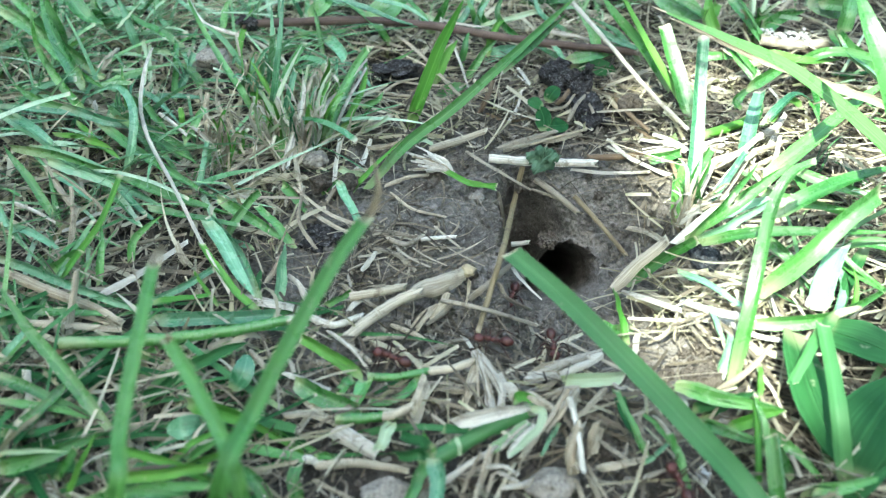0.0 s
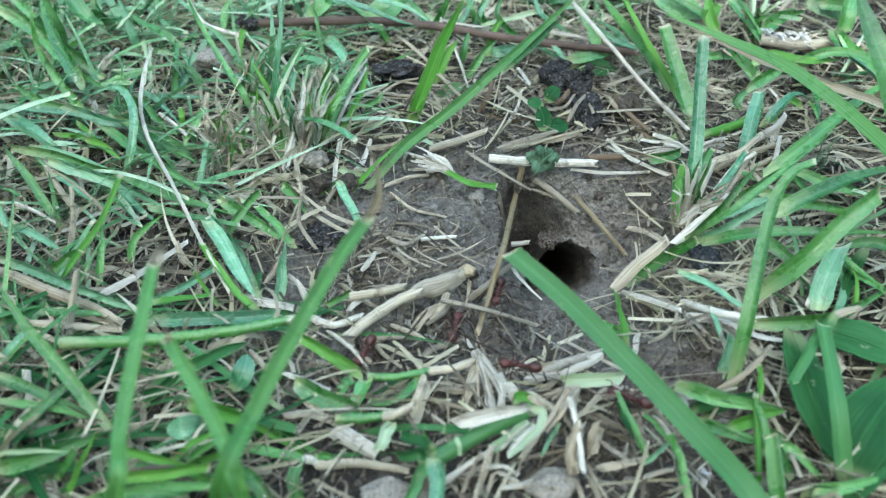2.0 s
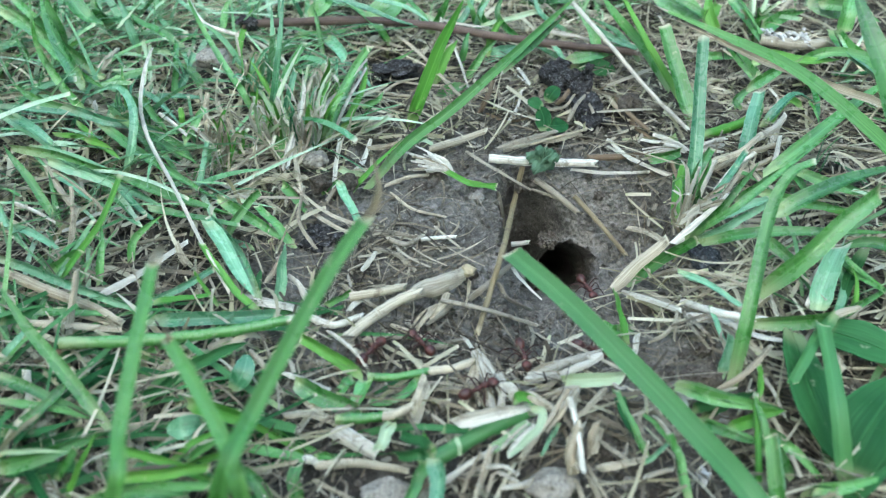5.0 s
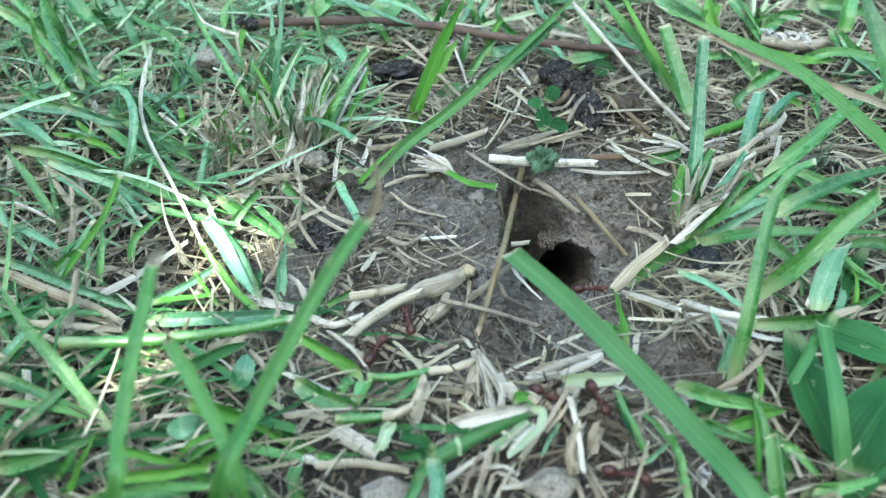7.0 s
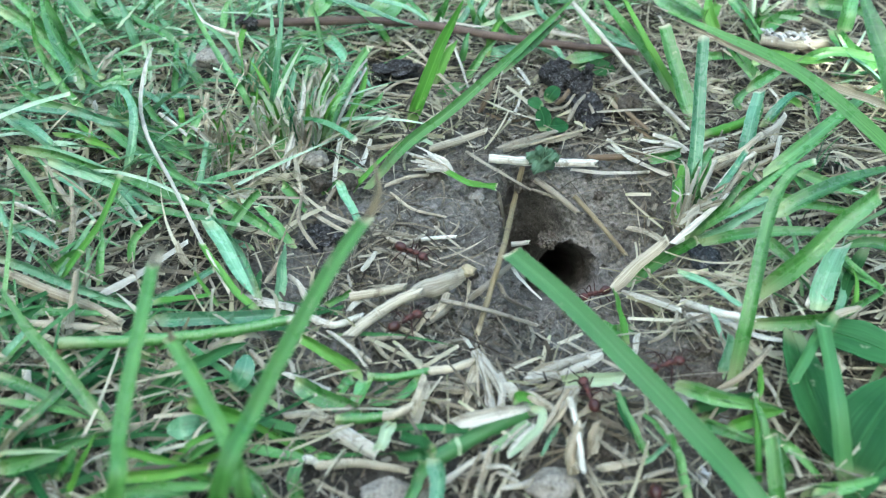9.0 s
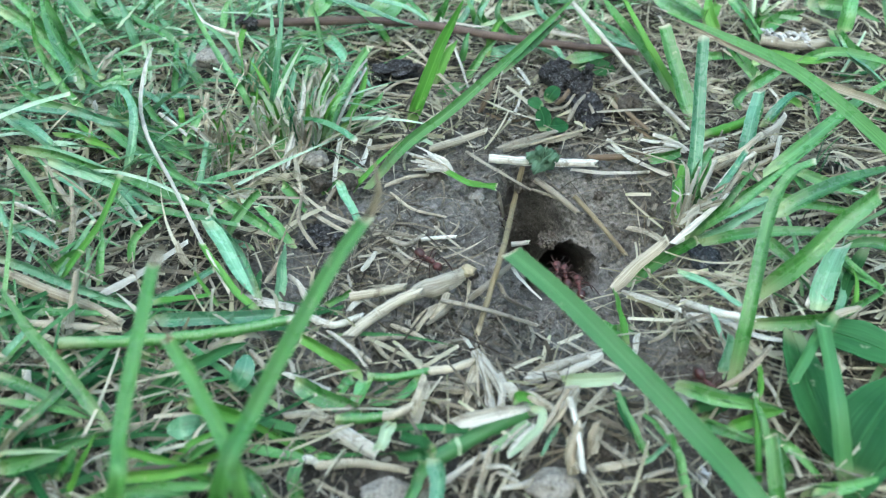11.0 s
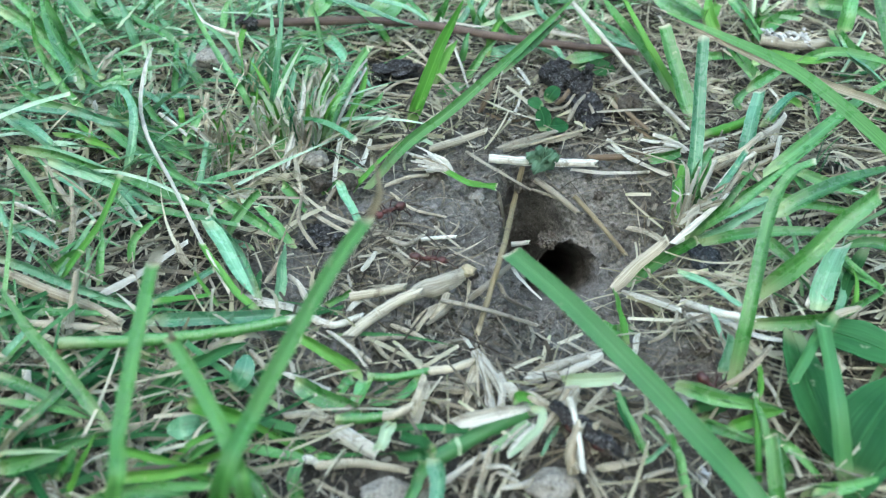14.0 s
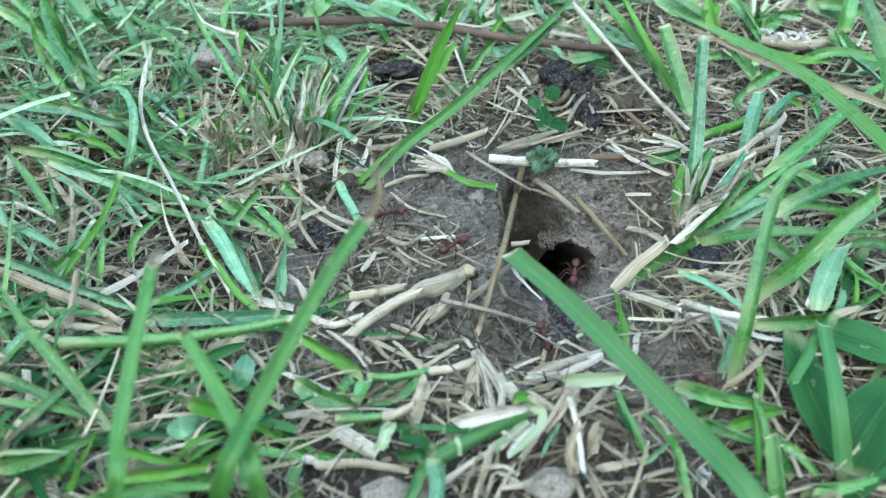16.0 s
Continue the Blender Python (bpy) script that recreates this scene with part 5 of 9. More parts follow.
blade(t, "blue", 2.75, [(2.9, 103.5, 4.4), (8.4, 108.2, 10.1), (10.4, 115.7, 13.6)], roll=-16, cut=0)
t = tuft(-51.2, 97.5, -0.6, "pale green and mid-green tuft of two lawn grass blades", "grass_tuft")
blade(t, "pale", 1.26, [(-70.2, 96.5, 6.7), (-61.7, 97.1, 6.4), (-51.2, 97.5, 5.0)], roll=21, cut=1)
blade(t, "green", 3.27, [(-47.5, 98.1, 6.1), (-35.3, 101.0, 5.3), (-24.5, 104.2, 7.1)], roll=-24, cut=0)
t = tuft(-43.8, 35.2, -2.3, "mid-green and pale green tuft of three or more lawn grass blades", "grass_tuft")
blade(t, "green", 1.83, [(-43.8, 35.2, -1.7), (-43.3, 41.1, 2.6), (-41.8, 49.9, 7.0)], roll=9, cut=1)
blade(t, "pale", 1.41, [(-47.2, 46.5, -0.0), (-45.7, 48.9, 3.1), (-43.7, 54.4, 6.1)], roll=-15, cut=1)
blade(t, "green", 2.13, [(-44.9, 37.5, 0.4), (-44.4, 40.9, 3.6), (-43.9, 45.6, 6.9)], roll=31, cut=1)
blade(t, "green", 1.82, [(-36.6, 34.6, 0.6), (-38.4, 39.5, 3.6), (-39.8, 43.0, 6.7)], roll=-33, cut=1)
t = tuft(-49.9, 10.0, -1.9, "mid-green and blue-green tuft of three or more lawn grass blades", "grass_tuft")
blade(t, "green", 2.75, [(-108.0, 26.1, 11.1), (-96.7, 25.0, 9.7), (-84.2, 20.1, 8.4), (-72.7, 17.2, 6.6), (-61.1, 12.6, 3.9), (-49.9, 10.0, 1.7)], roll=34, cut=0)
blade(t, "green", 2.55, [(-91.0, 39.4, 10.7), (-79.2, 29.9, 8.6), (-68.5, 22.5, 6.2), (-53.3, 14.2, 2.8)], roll=-6, cut=0)
blade(t, "blue", 1.91, [(-81.0, 17.5, 7.2), (-74.1, 10.6, 4.7), (-66.4, 4.9, 2.2)], roll=-20, cut=0)
blade(t, "blue", 2.14, [(-61.4, 18.9, 1.0), (-60.5, 24.5, 5.8), (-59.6, 30.2, 10.5)], roll=-18, cut=1)
blade(t, "green", 2.66, [(-54.5, 12.1, 5.7), (-44.8, 6.0, 3.9), (-34.6, -1.4, 2.2)], roll=13, cut=0)
blade(t, "green", 2.81, [(-40.3, 21.0, 3.8), (-37.1, 17.4, 3.0), (-33.2, 13.2, 1.4)], roll=27, cut=1)
blade(t, "green", 2.73, [(-69.3, 5.9, 7.3), (-59.8, 3.5, 6.7), (-47.0, 1.3, 5.6)], roll=-33, cut=1)
blade(t, "green", 2.13, [(-50.9, 1.5, 2.4), (-47.2, 6.8, 6.7), (-43.2, 9.5, 10.0)], roll=26, cut=1)
blade(t, "blue", 1.57, [(-43.7, -2.2, 2.0), (-49.0, -0.8, 3.4), (-52.3, -3.0, 4.3)], roll=-28, cut=1)
t = tuft(-91.1, 5.1, 0.3, "mid-green and blue-green tuft of three or more lawn grass blades", "grass_tuft")
blade(t, "green", 2.05, [(-91.1, 5.1, 2.9), (-97.4, 12.2, 8.5), (-102.8, 17.3, 12.3), (-106.4, 20.7, 15.8)], roll=9, cut=0)
blade(t, "green", 1.75, [(-90.3, 4.0, 2.9), (-92.3, 9.9, 7.7), (-95.2, 16.3, 11.4)], roll=-15, cut=0)
blade(t, "blue", 1.77, [(-95.8, 19.4, 8.4), (-87.9, 13.5, 7.6), (-80.8, 8.6, 5.3)], roll=4, cut=0)
blade(t, "blue", 2.54, [(-102.9, 4.0, 10.4), (-98.0, -1.8, 8.4), (-93.8, -5.7, 5.0)], roll=27, cut=0)
t = tuft(-19.9, 5.9, 1.6, "blue-green and mid-green tuft of two lawn grass blades", "grass_tuft")
blade(t, "blue", 2.47, [(-25.9, 18.4, 6.2), (-23.6, 13.1, 4.9), (-19.9, 5.9, 3.2)], roll=-14, cut=1)
blade(t, "green", 2.10, [(-34.2, -3.5, 3.1), (-38.5, 1.5, 5.8), (-44.0, 7.5, 6.9)], roll=3, cut=1)
t = tuft(-20.1, 26.0, -0.3, "pale green and mid-green tuft of three or more lawn grass blades", "grass_tuft")
blade(t, "pale", 2.02, [(-26.8, 28.4, 3.4), (-23.7, 25.9, 3.9), (-20.1, 26.0, 3.3)], roll=32, cut=1)
blade(t, "green", 1.14, [(-30.7, 20.9, 0.4), (-28.4, 21.4, 2.7), (-26.5, 22.7, 3.8)], roll=19, cut=1)
blade(t, "fresh", 2.85, [(-18.9, 19.3, 3.3), (-9.3, 32.3, 8.3), (2.3, 39.1, 14.3), (17.3, 50.6, 22.8), (29.1, 62.0, 28.6), (37.7, 68.3, 33.8)], roll=6, cut=0)
blade(t, "green", 1.35, [(-14.0, 33.9, 2.0), (-8.1, 37.2, 5.1), (-3.6, 41.1, 5.3)], roll=26, cut=0)
blade(t, "lime", 1.98, [(-22.7, 20.5, 1.6), (-17.5, 22.6, 7.1), (-10.1, 33.6, 9.2)], roll=-28, cut=0)
t = tuft(15.7, 48.0, 0.3, "single mid-green grass shoot growing in the litter", "grass_tuft")
blade(t, "green", 2.13, [(15.7, 48.0, 20.9), (25.2, 58.2, 24.4), (34.0, 65.8, 29.0)], roll=30, cut=0)
t = tuft(64.0, 87.4, -1.0, "blue-green and mid-green tuft of three or more lawn grass blades", "grass_tuft")
blade(t, "blue", 2.79, [(44.0, 99.3, 10.3), (52.6, 89.9, 9.1), (64.0, 87.4, 5.6)], roll=-4, cut=0)
blade(t, "green", 3.88, [(66.7, 68.6, 3.4), (58.5, 73.6, 13.6), (49.9, 78.2, 21.9), (44.8, 81.5, 28.2)], roll=8, cut=0)
blade(t, "green", 3.50, [(48.3, 84.7, 2.2), (46.6, 91.6, 10.2), (41.5, 98.1, 16.5)], roll=-11, cut=0)
blade(t, "green", 3.15, [(60.9, 87.3, 2.8), (53.6, 91.8, 10.1), (44.8, 94.9, 14.3)], roll=23, cut=0)
blade(t, "green", 2.79, [(79.9, 87.0, 4.5), (84.7, 86.0, 5.4), (90.2, 86.4, 4.6)], roll=8, cut=0)
t = tuft(131.5, 41.5, -1.6, "yellowed and blue-green tuft of two lawn grass blades", "grass_tuft")
blade(t, "straw", 2.10, [(131.5, 41.5, 5.0), (111.8, 36.7, 17.4), (100.7, 37.0, 21.2), (89.2, 36.2, 25.6), (77.0, 36.4, 30.2), (65.9, 39.9, 34.4), (56.2, 48.0, 35.9)], roll=-11, cut=0)
blade(t, "blue", 4.35, [(119.9, 88.4, 11.7), (118.6, 74.2, 11.5), (122.7, 64.5, 10.3), (126.9, 50.3, 6.7)], roll=-33, cut=1)
t = tuft(88.8, 49.6, -2.0, "blue-green and mid-green tuft of three or more lawn grass blades", "grass_tuft")
blade(t, "blue", 2.86, [(88.8, 49.6, 2.6), (93.5, 53.2, 6.8), (99.4, 57.8, 8.1), (104.7, 57.7, 6.0)], roll=-31, cut=0)
blade(t, "green", 1.43, [(102.2, 55.8, 7.0), (104.0, 54.7, 5.0), (104.7, 50.6, 2.9)], roll=-22, cut=0)
blade(t, "green", 5.36, [(69.8, 53.7, 1.9), (66.2, 63.9, 11.5), (62.4, 73.2, 21.5)], roll=8, cut=1)
blade(t, "green", 3.61, [(88.9, 67.6, 4.5), (97.1, 73.0, 6.6), (105.6, 79.1, 9.0)], roll=24, cut=1)
blade(t, "lime", 2.71, [(102.1, 57.8, 4.1), (96.7, 57.6, 6.0), (90.1, 49.4, 3.7)], roll=8, cut=1)
blade(t, "green", 2.92, [(109.8, 81.6, 3.9), (106.5, 62.4, 5.1), (104.7, 50.6, 2.9)], roll=-13, cut=0)
blade(t, "green", 2.28, [(83.7, 60.9, 2.3), (85.2, 62.1, 4.3), (87.7, 65.0, 5.4)], roll=8, cut=1)
t = tuft(57.6, 12.6, -4.7, "mid-green and blue-green tuft of three or more lawn grass blades", "grass_tuft")
blade(t, "green", 2.78, [(57.6, 12.6, -2.1), (62.1, 19.1, 7.8), (66.9, 25.7, 11.4)], roll=19, cut=1)
blade(t, "blue", 1.91, [(62.3, 8.4, 4.6), (68.4, 14.9, 9.1), (75.0, 23.1, 12.1)], roll=-14, cut=1)
blade(t, "green", 1.93, [(55.8, 2.3, -0.4), (65.3, -1.5, 12.7), (78.0, 7.0, 17.8), (94.7, 20.4, 21.2)], roll=-27, cut=0)
blade(t, "blue", 2.53, [(58.3, -1.4, 3.4), (65.4, -3.1, 10.7), (74.6, 1.4, 13.7)], roll=33, cut=1)
blade(t, "green", 2.43, [(56.6, -0.8, 2.5), (64.7, 1.7, 13.7), (73.2, 10.3, 17.9)], roll=31, cut=0)
blade(t, "green", 2.90, [(58.4, -4.8, 5.5), (66.9, -9.8, 12.4), (79.6, -13.1, 15.5), (96.6, -14.4, 16.5)], roll=-16, cut=0)
blade(t, "blue", 3.89, [(58.6, 13.1, -2.0), (61.6, 20.3, 8.7), (63.6, 32.7, 20.5), (65.3, 45.5, 32.2)], roll=4, cut=1)
blade(t, "lime", 2.80, [(58.2, 11.9, -2.5), (59.0, 16.6, 2.7), (61.3, 22.6, 8.7)], roll=-12, cut=1)
t = tuft(-9.4, 51.9, -0.3, "yellow-green and mid-green tuft of three or more lawn grass blades", "grass_tuft")
blade(t, "lime", 3.83, [(-9.4, 51.9, 0.3), (-6.1, 53.2, 9.4), (-1.4, 57.7, 20.8), (2.4, 59.9, 28.0), (5.7, 62.0, 35.0)], roll=-6, cut=0)
blade(t, "green", 1.11, [(-28.1, 47.6, 0.2), (-22.8, 52.6, 3.5), (-16.7, 60.9, 7.8)], roll=34, cut=0)
blade(t, "pale", 2.34, [(-22.6, 48.4, 1.5), (-18.6, 49.3, 3.7), (-14.8, 52.5, 3.9)], roll=-2, cut=1)
blade(t, "pale", 2.57, [(-11.5, 37.7, 3.0), (-6.6, 39.5, 4.2), (-2.4, 38.0, 4.2)], roll=-31, cut=1)
t = tuft(13.7, 21.4, 0.1, "yellow-green tuft of two lawn grass blades", "grass_tuft")
blade(t, "lime", 1.68, [(-0.6, 27.1, 4.3), (6.4, 18.4, 5.7), (13.7, 21.4, 2.7)], roll=-5, cut=1)
blade(t, "lime", 1.41, [(6.4, 19.3, 5.6), (13.2, 18.7, 3.6)], roll=-17, cut=1)
t = tuft(17.6, 102.8, 1.2, "mid-green tuft of two lawn grass blades", "grass_tuft")
blade(t, "green", 2.88, [(17.6, 102.8, 4.8), (11.9, 101.8, 11.1), (13.8, 108.1, 15.8)], roll=11, cut=0)
blade(t, "green", 2.11, [(26.3, 96.0, 4.2), (16.9, 96.3, 13.6), (20.5, 103.5, 19.7)], roll=2, cut=0)
t = tuft(-2.4, 73.5, 1.0, "yellow-green and mid-green tuft of two lawn grass blades", "grass_tuft")
blade(t, "lime", 2.69, [(-2.4, 73.5, 2.6), (1.0, 77.7, 9.7), (4.4, 80.7, 13.6)], roll=10, cut=0)
blade(t, "green", 2.37, [(6.1, 73.9, 2.3), (11.2, 78.8, 9.1), (16.2, 82.1, 13.0)], roll=21, cut=0)
t = tuft(41.8, 105.3, -0.0, "blue-green and mid-green tuft of two lawn grass blades", "grass_tuft")
blade(t, "blue", 2.34, [(41.8, 105.3, 3.6), (31.6, 101.5, 11.2), (28.2, 109.1, 17.3)], roll=13, cut=0)
blade(t, "green", 3.17, [(37.9, 86.5, 3.2), (31.0, 89.4, 5.6), (25.7, 92.2, 8.0)], roll=29, cut=1)
t = tuft(-25.3, -21.2, -1.5, "mid-green and blue-green grass runner with short clipped leaves on straw", "grass_runner")
blade(t, "green", 1.69, [(-25.3, -21.2, 2.1), (-22.2, -20.5, 3.5), (-19.6, -19.6, 4.8)], roll=32, cut=1)
blade(t, "blue", 3.03, [(-39.5, -18.8, 1.2), (-45.7, -7.2, 4.6), (-50.3, -1.4, 6.4), (-54.1, 3.2, 7.4)], roll=-26, cut=1)
blade(t, "lime", 1.86, [(-39.0, -23.0, 1.4), (-44.3, -18.8, 3.2), (-49.5, -12.9, 5.3), (-54.0, -7.0, 7.4)], roll=21, cut=1)
blade(t, "blue", 2.47, [(-35.6, -18.4, 0.3), (-35.3, -14.0, 5.5), (-34.3, -10.9, 10.9)], roll=19, cut=0)
stem(t, "green", 2.49, [(-75.4, -36.9, 6.8), (-59.9, -35.4, 6.1), (-43.5, -33.2, 6.3), (-30.6, -29.6, 6.2)])
blade(t, "blue", 3.17, [(-61.1, -27.7, 3.9), (-47.5, -27.0, 3.8), (-35.0, -24.7, 2.5)], roll=2, cut=1)
t = tuft(-76.0, -14.4, -0.9, "mid-green and yellow-green tuft of three or more lawn grass blades", "grass_tuft")
blade(t, "green", 1.75, [(-76.0, -14.4, 1.7), (-75.7, -9.8, 6.7), (-76.2, -3.9, 10.9)], roll=26, cut=0)
blade(t, "lime", 1.62, [(-85.3, -17.3, 2.7), (-79.8, -11.0, 7.8), (-75.3, -5.4, 12.8), (-72.2, 3.8, 18.5)], roll=3, cut=1)
blade(t, "blue", 2.38, [(-97.3, -12.9, 8.6), (-85.6, -16.3, 6.7), (-72.0, -22.2, 5.5), (-63.5, -24.1, 4.1)], roll=27, cut=1)
blade(t, "blue", 1.69, [(-65.0, -23.7, 3.2), (-57.3, -19.4, 4.6), (-50.1, -13.0, 5.3)], roll=19, cut=1)
blade(t, "blue", 1.80, [(-99.6, 0.6, 6.5), (-91.9, -3.0, 6.0), (-82.9, -8.6, 4.1)], roll=-8, cut=0)
blade(t, "green", 1.78, [(-70.5, -8.8, 2.6), (-69.2, -4.6, 7.4), (-63.1, -0.9, 11.0)], roll=20, cut=0)
blade(t, "green", 2.32, [(-85.4, -25.8, 4.1), (-76.7, -26.5, 4.6), (-69.1, -25.8, 3.2)], roll=-32, cut=1)
blade(t, "green", 2.49, [(-87.3, -11.3, 3.1), (-83.4, -11.1, 5.9), (-79.6, -10.7, 8.8)], roll=21, cut=1)
t = tuft(-50.0, -20.0, -2.3, "yellow-green tuft of two lawn grass blades", "grass_tuft")
blade(t, "lime", 2.03, [(-61.0, -23.6, 4.9), (-55.5, -22.0, 4.5), (-50.0, -20.0, 3.3)], roll=-32, cut=1)
blade(t, "lime", 1.46, [(-47.8, -21.8, 2.4), (-51.0, -18.1, 4.2), (-54.1, -14.6, 6.3)], roll=-32, cut=1)
t = tuft(-61.1, -54.6, -1.6, "mid-green and yellow-green tuft of three or more lawn grass blades", "grass_tuft")
blade(t, "green", 2.56, [(-61.1, -54.6, 3.0), (-70.4, -47.1, 10.4), (-77.9, -40.6, 15.7), (-83.9, -34.9, 20.4)], roll=6, cut=0)
blade(t, "green", 2.00, [(-84.5, -45.5, 7.7), (-73.0, -49.7, 5.4), (-61.8, -53.2, 2.0)], roll=-13, cut=0)
blade(t, "green", 1.57, [(-82.7, -50.9, 6.4), (-70.5, -51.8, 4.4), (-61.9, -52.6, 2.0)], roll=-18, cut=0)
blade(t, "lime", 1.93, [(-65.2, -68.4, -0.4), (-62.0, -65.9, 6.3), (-58.7, -62.3, 11.9)], roll=-26, cut=0)
blade(t, "lime", 1.87, [(-56.6, -64.4, 2.8), (-46.8, -63.9, 3.7), (-36.5, -61.7, 6.1)], roll=26, cut=1)
blade(t, "green", 1.84, [(-56.5, -67.5, 1.9), (-47.1, -67.2, 2.8), (-38.8, -67.1, 3.4)], roll=1, cut=1)
blade(t, "green", 3.62, [(-57.1, -45.4, 0.8), (-50.8, -39.6, 2.0), (-41.4, -33.6, 2.9)], roll=-4, cut=1)
blade(t, "green", 1.93, [(-59.5, -68.8, 2.2), (-54.0, -66.4, 3.7), (-49.5, -59.5, 5.6)], roll=-34, cut=0)
blade(t, "green", 1.82, [(-60.9, -36.2, 0.8), (-56.1, -34.6, 3.9), (-49.7, -34.1, 5.1)], roll=-1, cut=0)
t = tuft(-81.2, -57.8, -1.1, "mid-green and deep green tuft of three or more lawn grass blades", "grass_tuft")
blade(t, "green", 2.15, [(-81.2, -57.8, 2.5), (-74.1, -52.4, 5.4), (-66.6, -42.9, 8.0)], roll=-1, cut=0)
blade(t, "green", 2.53, [(-79.2, -62.8, 2.7), (-69.6, -60.9, 3.5), (-61.0, -56.0, 4.0)], roll=32, cut=0)
blade(t, "green", 1.57, [(-86.5, -38.6, 3.4), (-82.6, -36.0, 6.3), (-79.8, -33.0, 8.0)], roll=-28, cut=0)
blade(t, "green", 2.28, [(-75.4, -70.3, 2.0), (-70.5, -66.4, 3.7), (-67.3, -64.6, 3.5)], roll=14, cut=1)
blade(t, "deep", 2.72, [(-66.0, -54.4, 2.3), (-70.6, -58.1, 3.4), (-75.9, -60.2, 3.6), (-79.5, -61.1, 3.6)], roll=-33, cut=1)
t = tuft(-39.9, -66.4, -1.3, "yellow-green and mid-green tuft of three or more lawn grass blades", "grass_tuft")
blade(t, "lime", 1.67, [(-55.3, -61.7, 5.7), (-47.7, -63.6, 4.7), (-39.9, -66.4, 3.3)], roll=8, cut=1)
blade(t, "lime", 1.76, [(-46.7, -49.6, 5.6), (-39.1, -52.0, 4.5), (-31.5, -55.3, 2.5), (-24.5, -59.2, 0.6)], roll=24, cut=1)
blade(t, "green", 1.96, [(-34.1, -52.2, 2.4), (-28.4, -56.2, 1.6), (-22.5, -58.4, 0.5)], roll=19, cut=1)
blade(t, "green", 2.29, [(-36.9, -57.8, 1.7), (-29.9, -59.7, 1.8), (-24.7, -60.8, 1.6)], roll=-29, cut=1)
blade(t, "lime", 1.41, [(-48.8, -61.4, 1.6), (-43.8, -58.8, 4.6), (-38.6, -57.9, 6.7)], roll=-13, cut=0)
blade(t, "green", 2.61, [(-29.4, -69.9, 1.4), (-32.3, -67.0, 4.5), (-35.1, -66.1, 6.5)], roll=3, cut=1)
blade(t, "green", 2.65, [(-24.9, -68.3, -0.2), (-25.9, -65.8, 2.8), (-25.6, -63.5, 3.7)], roll=-1, cut=1)
t = tuft(-2.7, -41.0, -2.1, "mid-green and yellow-green grass runner with short clipped leaves on straw", "grass_runner")
stem(t, "green", 1.64, [(-14.6, -43.2, 4.1), (-9.2, -43.1, 3.9), (-2.7, -41.0, 3.4)])
blade(t, "lime", 2.81, [(-15.6, -42.2, 3.3), (-19.8, -39.6, 4.4), (-23.9, -37.1, 5.3), (-28.3, -34.6, 6.1)], roll=-17, cut=1)
blade(t, "green", 4.04, [(-14.3, -44.0, 4.2), (-15.2, -47.8, 4.0), (-16.7, -50.7, 2.9)], roll=33, cut=1)
blade(t, "green", 2.33, [(-17.4, -43.8, 4.2), (-18.6, -45.4, 4.1), (-19.9, -46.4, 3.0)], roll=9, cut=1)
blade(t, "green", 1.82, [(-4.1, -41.8, 2.7), (-6.9, -46.2, 3.0), (-10.0, -48.6, 3.0), (-14.1, -48.6, 3.0)], roll=12, cut=1)
blade(t, "green", 3.84, [(-28.3, -45.2, 4.7), (-22.3, -48.3, 3.8), (-15.0, -51.0, 2.9)], roll=7, cut=1)
t = tuft(-19.8, -53.4, -1.8, "yellow-green and pale green grass runner with short clipped leaves on straw", "grass_runner")
stem(t, "green", 2.08, [(-19.8, -53.4, 4.0), (-13.9, -53.2, 4.1), (-8.2, -52.5, 4.1)])
blade(t, "pale", 2.57, [(-9.5, -54.1, 3.9), (-10.6, -57.4, 3.7), (-11.6, -59.4, 2.5)], roll=-2, cut=1)
blade(t, "green", 1.42, [(-22.8, -60.6, 2.5), (-21.1, -60.3, 2.4), (-19.5, -59.9, 1.4)], roll=8, cut=1)
blade(t, "deep", 2.23, [(-32.1, -52.4, 1.4), (-27.8, -55.9, 2.6), (-24.6, -57.1, 1.6)], roll=27, cut=1)
t = tuft(-1.6, -64.0, -1.8, "mid-green and deep green grass runner with short clipped leaves on straw", "grass_runner")
stem(t, "sward", 3.17, [(-3.9, -62.6, 2.0), (1.6, -59.5, 3.0), (8.6, -56.3, 5.0), (15.7, -53.1, 6.0)])
blade(t, "white", 2.74, [(2.0, -56.8, 7.0), (6.7, -56.1, 8.0), (11.8, -54.8, 8.0), (17.3, -53.0, 7.0)], roll=8, cut=0)
blade(t, "pale", 1.70, [(15.7, -54.1, 8.0), (17.9, -55.0, 8.0), (16.8, -58.1, 7.0), (14.3, -60.3, 6.0), (11.3, -62.2, 5.0)], roll=10, cut=1)
blade(t, "white", 0.88, [(11.4, -63.7, 8.0), (13.1, -61.8, 9.0), (16.0, -58.7, 9.0)], roll=-10, cut=1)
blade(t, "white", 0.78, [(9.9, -63.2, 8.0), (12.2, -60.9, 9.0), (14.6, -59.2, 10.0)], roll=14, cut=1)
blade(t, "pale", 0.98, [(2.2, -59.6, 7.0), (2.8, -61.9, 7.5), (3.0, -62.9, 6.0)], roll=0, cut=1)
blade(t, "green", 2.51, [(-2.5, -64.3, 6.0), (-4.4, -67.1, 5.0), (-5.9, -71.3, 4.0)], roll=-14, cut=1)
blade(t, "blue", 3.25, [(-1.6, -64.4, 7.0), (-0.7, -68.0, 6.0), (-1.1, -72.3, 5.0)], roll=12, cut=1)
blade(t, "deep", 2.54, [(-1.6, -62.2, 6.0), (-4.8, -63.3, 7.0), (-8.3, -62.9, 6.0)], roll=-24, cut=1)
